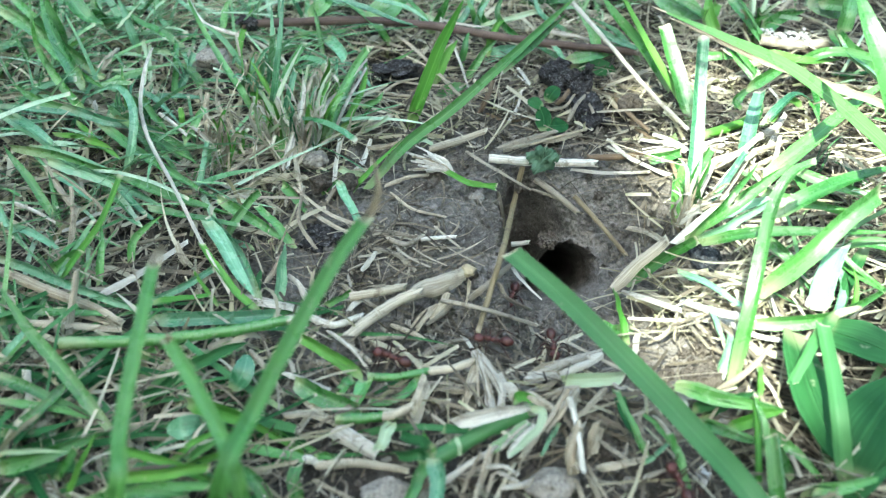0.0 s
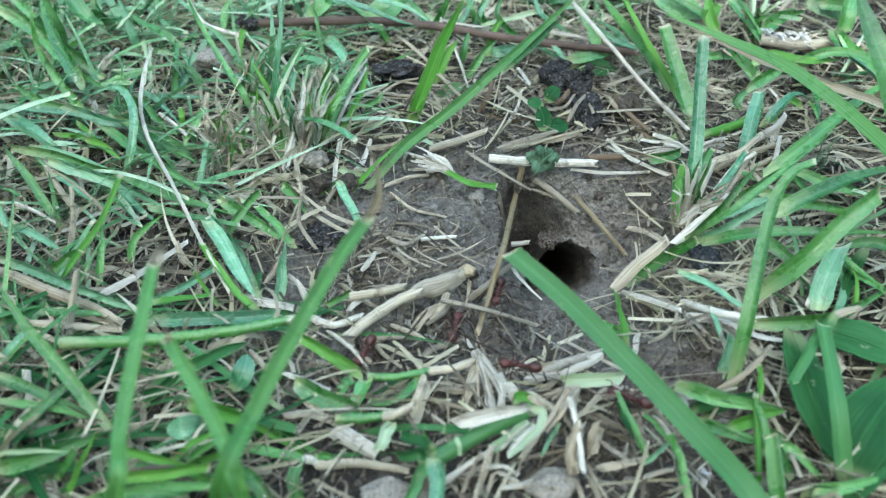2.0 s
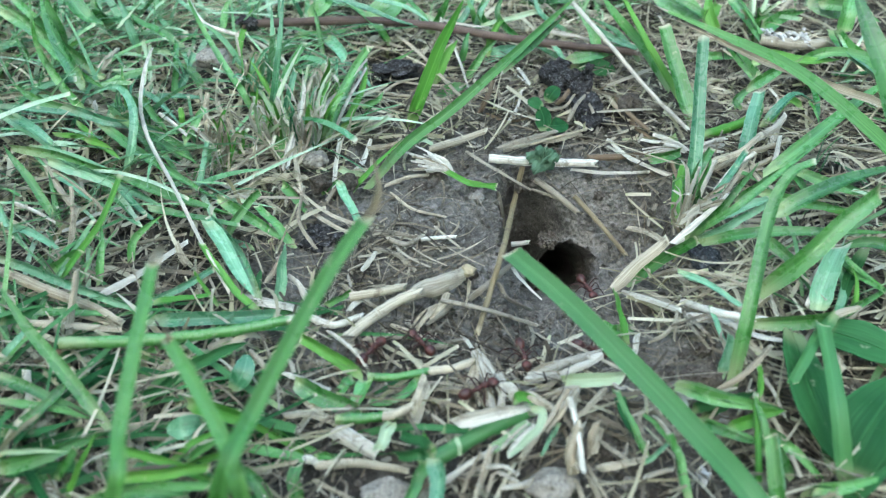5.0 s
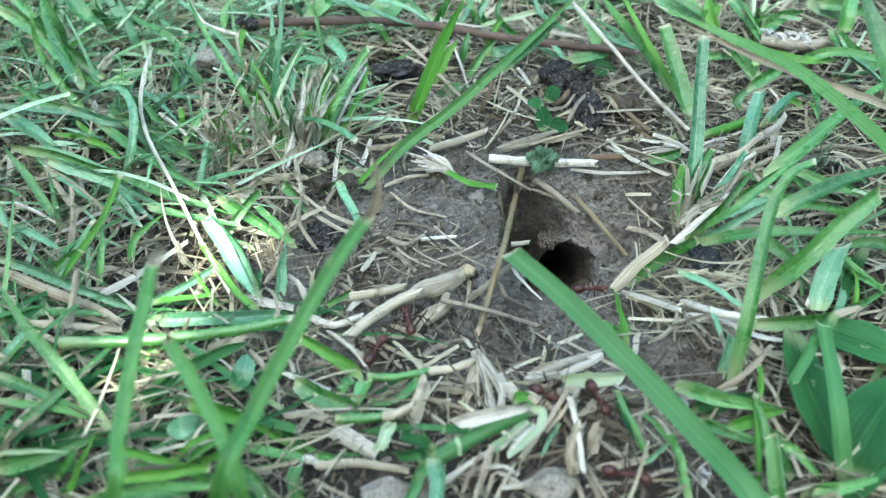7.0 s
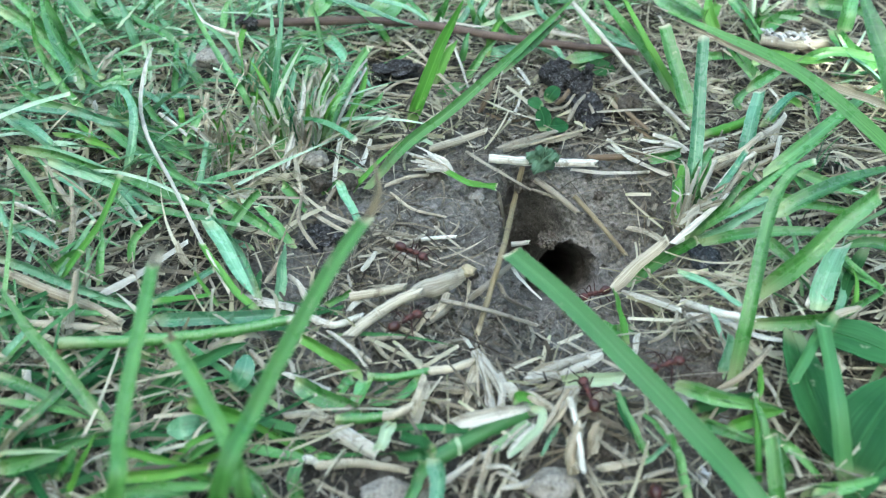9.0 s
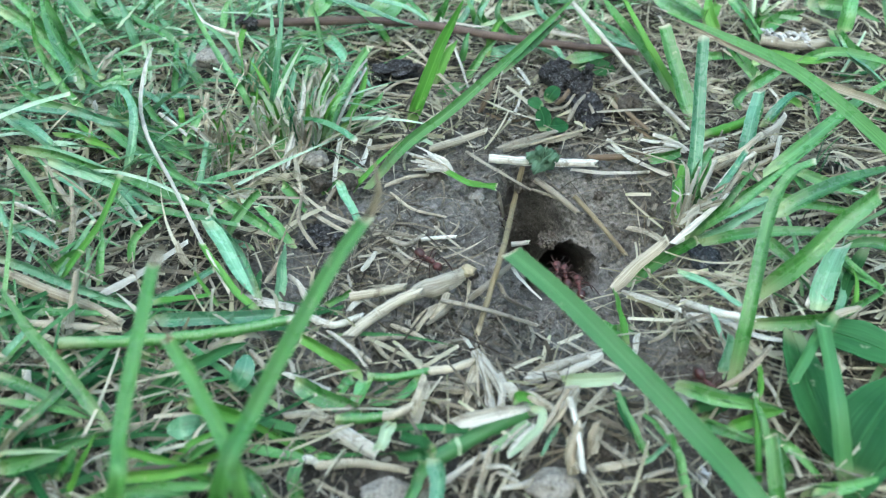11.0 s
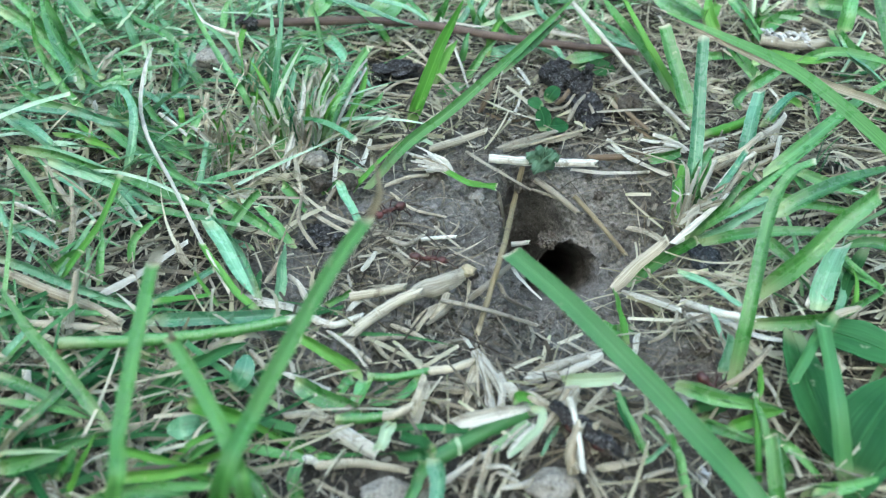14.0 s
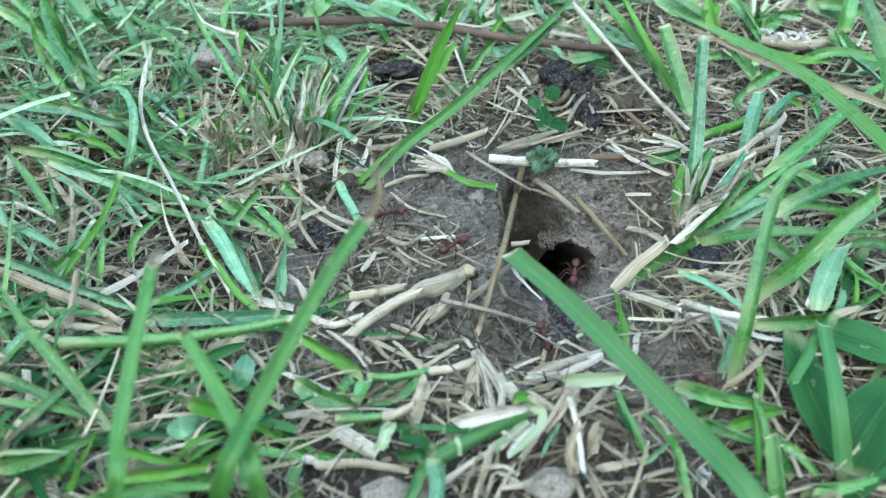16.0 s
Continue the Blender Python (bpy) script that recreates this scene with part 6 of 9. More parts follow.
blade(t, "deep", 2.35, [(-2.0, -62.4, 7.0), (-4.3, -61.6, 8.0), (-7.6, -59.6, 7.0)], roll=18, cut=1)
blade(t, "lime", 1.19, [(-1.2, -63.1, 6.8), (-2.4, -61.0, 6.8), (-3.6, -58.9, 6.8)], roll=-9, cut=1)
blade(t, "deep", 2.04, [(-0.1, -56.7, 4.9), (2.1, -56.7, 4.9), (4.5, -56.4, 3.9)], roll=-25, cut=1)
blade(t, "pale", 2.27, [(8.4, -60.9, 3.9), (11.7, -58.7, 4.8), (15.7, -55.6, 5.8)], roll=-28, cut=1)
t = tuft(17.4, -49.3, -1.9, "yellow-green and pale green tuft of three or more lawn grass blades", "grass_tuft")
blade(t, "lime", 2.10, [(13.1, -49.8, 4.8), (15.0, -48.5, 4.7), (17.4, -49.3, 3.7)], roll=5, cut=1)
blade(t, "pale", 3.03, [(23.1, -43.5, 3.3), (28.9, -44.2, 4.4), (34.6, -44.5, 5.5)], roll=10, cut=1)
blade(t, "blue", 1.44, [(21.2, -54.0, 3.7), (19.3, -56.7, 2.8), (17.4, -60.1, 1.9)], roll=-33, cut=1)
t = tuft(35.4, -62.2, -2.1, "blue-green and mid-green tuft of three or more lawn grass blades", "grass_tuft")
blade(t, "blue", 1.00, [(35.4, -62.2, 2.5), (37.7, -61.0, 3.5), (40.1, -59.2, 4.6)], roll=5, cut=1)
blade(t, "green", 2.05, [(36.4, -59.8, 1.5), (34.4, -56.1, 4.5), (31.6, -49.5, 7.6)], roll=30, cut=1)
blade(t, "green", 2.14, [(42.2, -69.1, 0.9), (41.2, -62.6, 4.6), (39.5, -59.5, 7.6)], roll=18, cut=1)
blade(t, "green", 1.62, [(41.2, -59.5, 3.6), (38.6, -57.0, 5.6), (35.8, -55.2, 7.5)], roll=32, cut=1)
blade(t, "lime", 2.49, [(51.4, -56.0, 3.9), (57.0, -54.5, 6.1), (62.0, -53.9, 7.3)], roll=8, cut=0)
blade(t, "green", 2.19, [(45.8, -53.7, 3.9), (52.3, -57.7, 4.9), (58.8, -60.2, 4.1)], roll=-9, cut=0)
t = tuft(70.1, -60.9, -1.2, "deep green broad-leaved weed growing beside the grass", "broadleaf_weed")
broad_leaf(t, "deep", 9.49, [(70.1, -33.1, 6.0), (67.3, -50.7, 9.0), (70.3, -61.8, 3.0)], roll=-12)
broad_leaf(t, "deep", 13.04, [(71.0, -64.9, 1.5), (74.9, -58.7, 6.1), (86.3, -46.7, 7.6)], roll=-33)
t = tuft(71.0, -65.6, -1.1, "deep green and mid-green grass runner with short clipped leaves on straw", "grass_runner")
blade(t, "sward", 3.35, [(69.6, -66.6, 2.0), (68.8, -57.1, 12.0), (71.8, -39.0, 14.0)], roll=-6, cut=1)
blade(t, "sward", 2.47, [(76.9, -33.5, 11.5), (69.3, -42.5, 13.1), (63.4, -50.6, 10.4)], roll=3, cut=1)
blade(t, "green", 2.49, [(43.3, -48.2, 6.9), (52.0, -52.5, 8.0), (62.6, -53.5, 6.3)], roll=13, cut=0)
stem(t, "lime", 1.29, [(54.5, -69.0, 0.1), (55.6, -61.3, 4.8), (56.8, -51.9, 8.9)])
blade(t, "green", 2.74, [(56.4, -72.3, 2.5), (56.0, -67.8, 7.2), (56.0, -62.4, 11.0)], roll=-23, cut=1)
blade(t, "deep", 2.25, [(61.8, -67.9, 2.5), (67.0, -68.7, 3.7), (74.0, -71.3, 2.7)], roll=19, cut=0)
blade(t, "deep", 2.25, [(67.8, -70.8, 1.9), (72.7, -68.1, 4.6), (79.3, -64.1, 6.9)], roll=-24, cut=0)
blade(t, "green", 1.79, [(61.2, -64.7, 1.3), (59.2, -61.6, 5.1), (56.4, -59.3, 7.0)], roll=-18, cut=0)
t = tuft(76.8, -30.4, -2.0, "deep green broad-leaved weed growing beside the grass", "broadleaf_weed")
broad_leaf(t, "deep", 8.95, [(76.8, -30.4, 4.6), (83.5, -35.9, 6.1), (90.8, -40.5, 5.4)], roll=-21)
t = tuft(59.8, -47.0, -1.3, "yellow-green and mid-green tuft of three or more lawn grass blades", "grass_tuft")
blade(t, "lime", 1.50, [(59.8, -47.0, 2.3), (60.0, -45.4, 5.3), (60.4, -43.3, 7.2)], roll=31, cut=1)
blade(t, "green", 3.00, [(55.7, -44.4, 1.3), (57.8, -38.7, 11.4), (60.4, -31.4, 19.4), (64.8, -20.0, 27.1), (68.5, -15.6, 32.1), (73.9, -13.4, 33.3)], roll=-29, cut=1)
blade(t, "blue", 3.42, [(54.5, -40.2, 1.5), (55.7, -37.5, 4.6), (56.5, -35.0, 7.6)], roll=32, cut=1)
blade(t, "lime", 2.40, [(57.2, -42.1, 0.3), (59.0, -36.3, 7.4), (60.4, -33.2, 11.3)], roll=33, cut=1)
blade(t, "green", 2.01, [(59.0, -54.3, 2.2), (62.0, -59.7, 4.2), (66.0, -66.3, 3.5)], roll=27, cut=0)
blade(t, "deep", 2.29, [(48.6, -50.8, 1.0), (53.6, -49.2, 4.1), (59.7, -48.4, 6.3)], roll=20, cut=0)
blade(t, "blue", 1.39, [(56.1, -23.7, 4.2), (55.9, -29.8, 4.8), (57.2, -33.9, 2.6)], roll=-12, cut=1)
t = tuft(38.9, -10.1, -14.1, "yellow-green and mid-green tuft of three or more lawn grass blades", "grass_tuft")
blade(t, "lime", 2.37, [(38.1, -30.2, -0.6), (37.4, -24.3, 1.8), (38.9, -10.1, -3.5)], roll=29, cut=1)
blade(t, "green", 2.35, [(44.1, -13.6, -12.4), (35.9, -28.6, 1.9), (33.3, -26.7, 1.7)], roll=7, cut=1)
blade(t, "green", 2.92, [(44.6, 1.3, -13.0), (52.8, 1.2, -3.9), (58.2, -3.1, 5.3)], roll=3, cut=1)
blade(t, "blue", 1.23, [(54.0, -6.7, -2.3), (58.5, -16.9, 3.2), (63.3, -22.6, 3.2)], roll=-23, cut=1)
t = tuft(66.7, -21.1, -1.6, "mid-green and yellow-green tuft of three or more lawn grass blades", "grass_tuft")
blade(t, "green", 4.36, [(66.7, -21.1, 5.0), (75.1, -20.0, 15.1), (82.6, -16.1, 21.5), (89.6, -12.3, 25.3)], roll=2, cut=1)
blade(t, "green", 4.07, [(72.9, -5.3, 13.5), (81.3, -2.6, 17.7), (92.4, 1.8, 19.2), (104.0, 5.2, 20.6)], roll=-23, cut=0)
blade(t, "blue", 5.08, [(79.0, -23.8, 3.0), (82.0, -17.6, 7.0), (86.2, -11.3, 10.0)], roll=-14, cut=1)
blade(t, "green", 3.24, [(63.0, -28.7, 4.2), (74.5, -29.6, 5.7), (83.1, -27.3, 6.7), (99.0, -17.9, 7.3)], roll=27, cut=0)
blade(t, "green", 2.50, [(72.0, -4.8, 7.5), (77.1, -10.3, 5.5), (79.8, -19.0, 3.4)], roll=16, cut=0)
t = tuft(98.1, -21.8, -2.1, "mid-green and deep green tuft of three or more lawn grass blades", "grass_tuft")
blade(t, "green", 2.05, [(83.8, -9.4, 9.6), (90.1, -17.7, 7.1), (98.1, -21.8, 3.5)], roll=-27, cut=0)
blade(t, "deep", 2.84, [(93.8, -8.1, 6.9), (87.0, -17.6, 5.4), (84.4, -24.4, 1.9)], roll=11, cut=0)
blade(t, "green", 2.87, [(99.6, -14.0, 10.3), (92.6, -11.0, 11.0), (86.4, -10.0, 8.5)], roll=4, cut=0)
t = tuft(94.5, 5.0, -1.6, "mid-green and yellow-green tuft of two lawn grass blades", "grass_tuft")
blade(t, "green", 2.60, [(74.1, 9.2, 9.9), (83.4, 4.9, 9.8), (94.5, 5.0, 8.0)], roll=15, cut=0)
blade(t, "green", 2.72, [(86.5, 21.5, 7.8), (95.7, 15.3, 7.1), (106.8, 13.7, 4.9)], roll=9, cut=0)
t = tuft(68.8, 60.3, -1.0, "single yellow-green grass shoot growing in the litter", "grass_tuft")
blade(t, "lime", 3.79, [(68.8, 60.3, 2.6), (60.4, 68.6, 13.5), (53.2, 77.8, 23.9), (49.9, 82.8, 30.2)], roll=31, cut=0)
t = tuft(121.6, 2.6, -0.9, "bright green tall grass arching over the lawn beside the nest", "tall_grass")
tall_blade(t, "fresh", 4.00, [(121.6, 2.6, -0.3), (110.2, 13.8, 13.1), (97.1, 21.2, 23.1), (82.2, 28.1, 32.0), (65.6, 31.5, 38.5), (50.3, 40.8, 41.8)], roll=0, cut=0)
t = tuft(78.6, 31.8, -0.5, "blue-green and yellow-green grass runner with short clipped leaves on straw", "grass_runner")
blade(t, "blue", 4.06, [(78.6, 31.8, 2.1), (82.1, 41.6, 8.5), (86.3, 51.4, 12.6)], roll=-23, cut=1)
stem(t, "lime", 2.64, [(69.2, 42.1, 4.3), (80.3, 48.2, 4.0), (88.5, 52.9, 4.6)])
blade(t, "green", 3.52, [(78.5, 18.3, 8.0), (92.3, 26.8, 13.5), (106.7, 38.4, 17.2), (122.5, 49.2, 20.2)], roll=-18, cut=0)
t = tuft(102.4, 72.8, -1.1, "mid-green and deep green tuft of three or more lawn grass blades", "grass_tuft")
blade(t, "green", 3.26, [(102.4, 72.8, 8.5), (112.5, 75.8, 11.6), (121.4, 70.3, 13.5), (129.5, 62.1, 13.4)], roll=4, cut=0)
blade(t, "green", 3.83, [(94.9, 74.4, 3.6), (90.0, 80.1, 7.5), (84.8, 86.1, 11.4)], roll=30, cut=1)
blade(t, "deep", 3.37, [(117.3, 78.1, 3.5), (121.9, 76.6, 3.5), (130.1, 78.2, 3.8)], roll=-34, cut=1)
blade(t, "green", 3.68, [(87.6, 87.2, 9.5), (90.0, 80.1, 7.5), (93.3, 74.0, 4.6)], roll=23, cut=1)
t = tuft(38.2, 85.3, -0.4, "mid-green and deep green broad-leaved weed growing beside the grass", "broadleaf_weed")
broad_leaf(t, "green", 4.87, [(38.2, 85.3, 4.2), (46.3, 86.3, 6.2), (57.3, 93.7, 4.9)], roll=-2)
broad_leaf(t, "deep", 5.21, [(39.5, 84.7, 2.2), (47.9, 82.9, 3.2), (53.0, 81.4, 2.1)], roll=15)
t = tuft(53.3, 32.1, -0.9, "single yellow-green grass shoot growing in the litter", "grass_tuft")
blade(t, "green", 2.93, [(53.3, 32.1, 3.7), (57.3, 31.3, 4.9), (62.0, 33.2, 5.4)], roll=22, cut=1)
t = tuft(102.3, 95.1, 0.0, "mid-green and yellow-green tuft of three or more lawn grass blades", "grass_tuft")
blade(t, "green", 3.03, [(102.3, 95.1, 4.6), (97.4, 98.5, 10.7), (93.5, 101.7, 15.8)], roll=34, cut=0)
blade(t, "green", 3.67, [(88.2, 108.5, 6.0), (81.9, 108.4, 10.0), (70.3, 118.0, 13.5)], roll=7, cut=0)
blade(t, "lime", 3.67, [(88.8, 102.4, 5.0), (86.5, 108.2, 10.1), (88.6, 116.8, 14.0)], roll=-31, cut=0)
blade(t, "pale", 2.23, [(100.5, 110.0, 6.9), (100.9, 112.7, 11.0)], roll=13, cut=1)
blade(t, "green", 3.65, [(103.1, 107.6, 4.8), (109.8, 107.8, 7.9), (118.8, 110.7, 8.9)], roll=33, cut=0)
t = tuft(123.4, 97.2, -0.1, "mid-green tuft of three or more lawn grass blades", "grass_tuft")
blade(t, "green", 4.66, [(123.4, 97.2, 8.5), (123.5, 85.2, 8.6), (128.8, 72.6, 8.7)], roll=29, cut=1)
blade(t, "green", 3.92, [(122.9, 110.9, 10.8), (130.0, 105.9, 12.1), (137.3, 96.5, 11.6)], roll=9, cut=0)
blade(t, "green", 5.42, [(125.6, 95.6, 8.2), (126.8, 99.0, 14.3), (130.4, 107.3, 18.1)], roll=1, cut=1)
t = tuft(-55.9, -87.7, -0.5, "bright green tall grass with a withered tip arching over the lawn", "tall_grass")
near_blade(t, "fresh", 2.45, [(-55.9, -87.7, -0.3), (-41.5, -90.7, 35.0), (-42.7, -82.0, 37.6), (-42.9, -72.8, 40.8), (-43.0, -64.2, 43.3), (-43.5, -56.7, 44.4)], [(-43.6, -57.1, 44.0), (-43.6, -54.1, 44.4), (-43.0, -51.8, 44.0)], 2.1, cut=0.75)
t = tuft(-36.1, -87.7, -0.5, "bright green tall grass with a brown curled tip arching over the lawn", "tall_grass")
near_blade(t, "fresh", 2.7, [(-36.1, -87.7, -0.3), (-28.1, -90.3, 35.6), (-24.8, -81.2, 40.1), (-20.3, -72.0, 44.9), (-15.5, -63.0, 49.3), (-11.0, -55.4, 52.2)], [(-11.1, -55.6, 51.9), (-9.6, -52.3, 54.3), (-10.0, -49.1, 56.6), (-10.9, -46.2, 58.5)], 1.3, cut=0.9)
t = tuft(-28.0, -85.8, -0.5, "bright green short tall-grass blade with a brown-edged pointed tip", "tall_grass")
near_blade(t, "fresh", 2.3, [(-28.0, -85.8, -0.3), (-25.4, -90.7, 35.0), (-28.8, -83.6, 37.3), (-33.6, -76.0, 38.5), (-37.1, -71.2, 39.6), (-39.2, -68.2, 40.1)], [(-39.0, -68.6, 39.7), (-39.5, -67.8, 40.6), (-40.3, -66.4, 40.7)], 1.0, cut=0.55)
t = tuft(59.3, -93.8, -0.5, "mid-green broad tall grass blade with a blunt tip leaning across the nest", "tall_grass")
near_blade(t, "sward", 4.5, [(59.3, -93.8, -0.3), (51.4, -74.5, 7.6), (41.3, -64.4, 15.0), (31.2, -55.1, 21.4), (21.1, -46.2, 27.4), (11.9, -38.7, 31.7)], (), 0, cut=1.0)
t = tuft(106.3, -21.0, -2.1, "mid-green tall grass arching over the lawn beside the nest", "tall_grass")
tall_blade(t, "green", 6.25, [(106.3, -21.0, -1.5), (94.5, -14.7, 28.7), (88.8, -3.7, 45.4), (85.2, 4.1, 53.7), (83.6, 14.2, 59.9)], roll=0, cut=0)
t = tuft(34.4, 49.2, -0.8, "deep green and mid-green broad-leaved weed growing beside the grass", "broadleaf_weed")
broad_leaf(t, "deep", 5.25, [(28.6, 48.1, 4.1), (31.0, 46.5, 5.1), (34.4, 49.2, 3.8)], roll=-10)
broad_leaf(t, "deep", 4.68, [(27.6, 46.5, 3.3), (27.8, 50.0, 5.1), (27.0, 54.2, 6.2)], roll=-28)
broad_leaf(t, "deep", 3.78, [(27.8, 54.3, 6.1), (25.5, 54.8, 7.3), (23.7, 55.8, 7.4)], roll=15)
broad_leaf(t, "deep", 4.13, [(29.3, 57.2, 6.2), (30.8, 58.4, 8.3), (32.7, 61.1, 8.6)], roll=0)
t = tuft(-32.9, 54.2, -1.5, "single mid-green grass shoot growing in the litter", "grass_tuft")
blade(t, "green", 2.74, [(-32.9, 54.2, 1.1), (-28.6, 59.7, 7.5), (-24.5, 66.5, 12.8), (-20.8, 70.0, 16.8)], roll=3, cut=1)
t = tuft(85.0, 108.3, 0.5, "mid-green broad-leaved weed growing beside the grass", "broadleaf_weed")
broad_leaf(t, "green", 8.21, [(71.2, 120.3, 10.6), (77.6, 114.1, 9.8), (85.0, 108.3, 8.1)], roll=19)
t = tuft(84.6, 105.5, 0.4, "single yellow-green grass shoot growing in the litter", "grass_tuft")
blade(t, "lime", 5.00, [(84.6, 105.5, 7.0), (88.1, 110.5, 9.0), (90.5, 114.8, 10.0)], roll=28, cut=1)
t = tuft(132.8, 108.5, -0.6, "mid-green broad-leaved weed growing beside the grass", "broadleaf_weed")
broad_leaf(t, "green", 8.14, [(120.7, 115.3, 10.8), (126.9, 111.5, 10.5), (132.8, 108.5, 9.0)], roll=22)
t = tuft(-76.9, -37.9, -1.0, "deep green and mid-green tuft of three or more lawn grass blades", "grass_tuft")
blade(t, "deep", 2.23, [(-76.9, -37.9, 2.6), (-71.5, -35.9, 4.0), (-66.4, -33.7, 4.7)], roll=16, cut=0)
blade(t, "green", 1.93, [(-69.5, -40.4, 2.0), (-72.2, -46.7, 4.4), (-75.4, -51.7, 5.4)], roll=-1, cut=0)
blade(t, "deep", 2.09, [(-91.2, -28.7, 4.5), (-86.5, -27.9, 5.4), (-82.7, -25.2, 5.9)], roll=17, cut=0)
t = tuft(-58.0, -46.0, -1.8, "single deep green grass shoot growing in the litter", "grass_tuft")
blade(t, "deep", 2.57, [(-50.8, -39.6, 2.0), (-54.2, -43.8, 1.8), (-58.0, -46.0, 1.8)], roll=-24, cut=1)
t = tuft(-43.8, -53.6, -2.0, "blue-green broad-leaved weed growing beside the grass", "broadleaf_weed")
broad_leaf(t, "blue", 4.51, [(-43.8, -53.6, 2.6), (-46.5, -55.8, 4.6), (-50.3, -55.7, 3.6)], roll=-10)

t = tuft(-85.3, 28.4, 0.0, "cool green long grass blades lying over the lawn", "grass_tuft")
blade(t, "green", 3.92, [(-98.7, 54.9, 12.0), (-111.6, 73.9, 17.0), (-121.0, 91.3, 24.0)], roll=-10, cut=0)
blade(t, "blue", 2.61, [(-119.7, 44.6, 11.0), (-106.8, 36.6, 9.0), (-97.9, 30.3, 7.0), (-88.1, 25.1, 5.0)], roll=20, cut=0)
blade(t, "blue", 2.86, [(-104.7, 28.8, 9.0), (-94.9, 26.5, 8.0), (-83.1, 23.6, 6.0)], roll=-12, cut=0)
blade(t, "blue", 2.36, [(-99.7, 41.6, 14.0), (-88.8, 38.1, 12.0), (-78.9, 37.7, 10.0), (-70.0, 36.0, 8.0)], roll=15, cut=0)
blade(t, "green", 2.16, [(-87.4, 40.6, 12.0), (-69.6, 29.3, 9.0), (-62.0, 26.1, 6.0)], roll=-20, cut=0)
blade(t, "blue", 3.04, [(-97.7, 22.0, 10.0), (-87.7, 18.6, 9.0), (-76.6, 15.6, 6.0), (-65.9, 9.8, 4.0)], roll=25, cut=0)
blade(t, "green", 2.44, [(-79.9, 17.8, 9.0), (-65.6, 11.3, 7.0), (-50.2, 7.2, 5.0)], roll=-15, cut=0)
blade(t, "green", 2.23, [(-68.3, 36.6, 6.0), (-65.8, 39.3, 9.0), (-63.4, 44.4, 12.0)], roll=10, cut=1)
blade(t, "pale", 1.44, [(-86.4, 73.2, 17.0), (-83.4, 65.6, 15.0), (-81.9, 54.7, 13.0)], roll=10, cut=1)
blade(t, "blue", 3.47, [(-54.6, 1.6, 7.0), (-50.1, -5.0, 6.0), (-44.5, -14.2, 4.0), (-40.6, -19.5, 3.0)], roll=-20, cut=0)
blade(t, "green", 3.19, [(-131.8, 86.3, 20.0), (-120.1, 79.4, 17.0), (-104.4, 63.8, 13.0), (-93.5, 56.9, 10.0)], roll=12, cut=0)
blade(t, "green", 5.08, [(-114.0, 93.9, 22.0), (-107.3, 86.8, 18.0), (-102.3, 87.4, 15.0)], roll=-20, cut=0)
blade(t, "lime", 1.74, [(-92.7, 33.8, 9.0), (-86.2, 30.9, 8.0), (-82.2, 27.9, 6.0)], roll=10, cut=0)
blade(t, "green", 2.11, [(-83.0, 51.8, 12.0), (-76.7, 43.4, 10.0), (-72.0, 38.1, 8.0)], roll=20, cut=0)
t = tuft(-61.3, 47.5, 0.0, "withered thin tan grass blades among the green", "grass_tuft")
blade(t, "straw", 1.06, [(-62.1, 37.7, 3.0), (-63.1, 42.4, 8.0), (-64.0, 48.0, 13.0)], roll=10, cut=0)
blade(t, "straw", 1.06, [(-52.7, 35.8, 3.0), (-57.5, 43.8, 8.0), (-62.0, 48.4, 11.0)], roll=-10, cut=0)
blade(t, "straw", 1.23, [(-37.4, 31.0, 3.0), (-37.7, 44.8, 10.0), (-36.3, 52.9, 14.0), (-35.0, 59.4, 16.0)], roll=10, cut=0)
blade(t, "white", 1.37, [(-40.0, 28.4, 3.0), (-39.1, 38.3, 7.0), (-37.3, 47.3, 12.0), (-37.6, 54.2, 15.0)], roll=-20, cut=0)
blade(t, "green", 1.89, [(-48.0, 43.1, 4.0), (-46.1, 50.8, 10.0), (-43.1, 60.7, 15.0), (-39.7, 68.1, 19.0)], roll=10, cut=0)
blade(t, "green", 2.23, [(-30.9, 40.3, 4.0), (-28.4, 49.5, 9.0), (-22.9, 64.0, 15.0), (-20.2, 68.6, 17.0)], roll=-12, cut=0)
blade(t, "lime", 1.89, [(-28.2, 43.1, 4.0), (-22.7, 56.9, 10.0), (-21.7, 70.6, 16.0)], roll=14, cut=0)
blade(t, "white", 1.07, [(-45.8, 37.7, 3.0), (-44.9, 44.2, 6.0), (-43.4, 51.1, 8.0)], roll=10, cut=0)
blade(t, "white", 1.22, [(-35.4, 32.3, 3.0), (-32.7, 46.5, 9.0), (-27.2, 56.5, 12.0)], roll=20, cut=0)
blade(t, "straw", 1.02, [(-40.7, 22.4, 2.0), (-37.1, 29.6, 4.0), (-33.7, 39.9, 6.0)], roll=-20, cut=0)
blade(t, "straw", 1.01, [(-48.9, 21.0, 3.0), (-45.5, 27.0, 4.0), (-39.0, 33.3, 5.0)], roll=12, cut=0)
blade(t, "pale", 1.56, [(-34.2, 46.5, 9.0), (-32.6, 55.2, 11.0), (-29.2, 62.5, 14.0)], roll=8, cut=0)
blade(t, "green", 1.74, [(-22.9, 56.2, 5.0), (-18.8, 55.9, 7.0), (-16.5, 58.1, 9.0)], roll=10, cut=0)
t = tuft(78.6, 0.7, -1.0, "mid-green and yellow-green young grass shoots among straw", "grass_tuft")
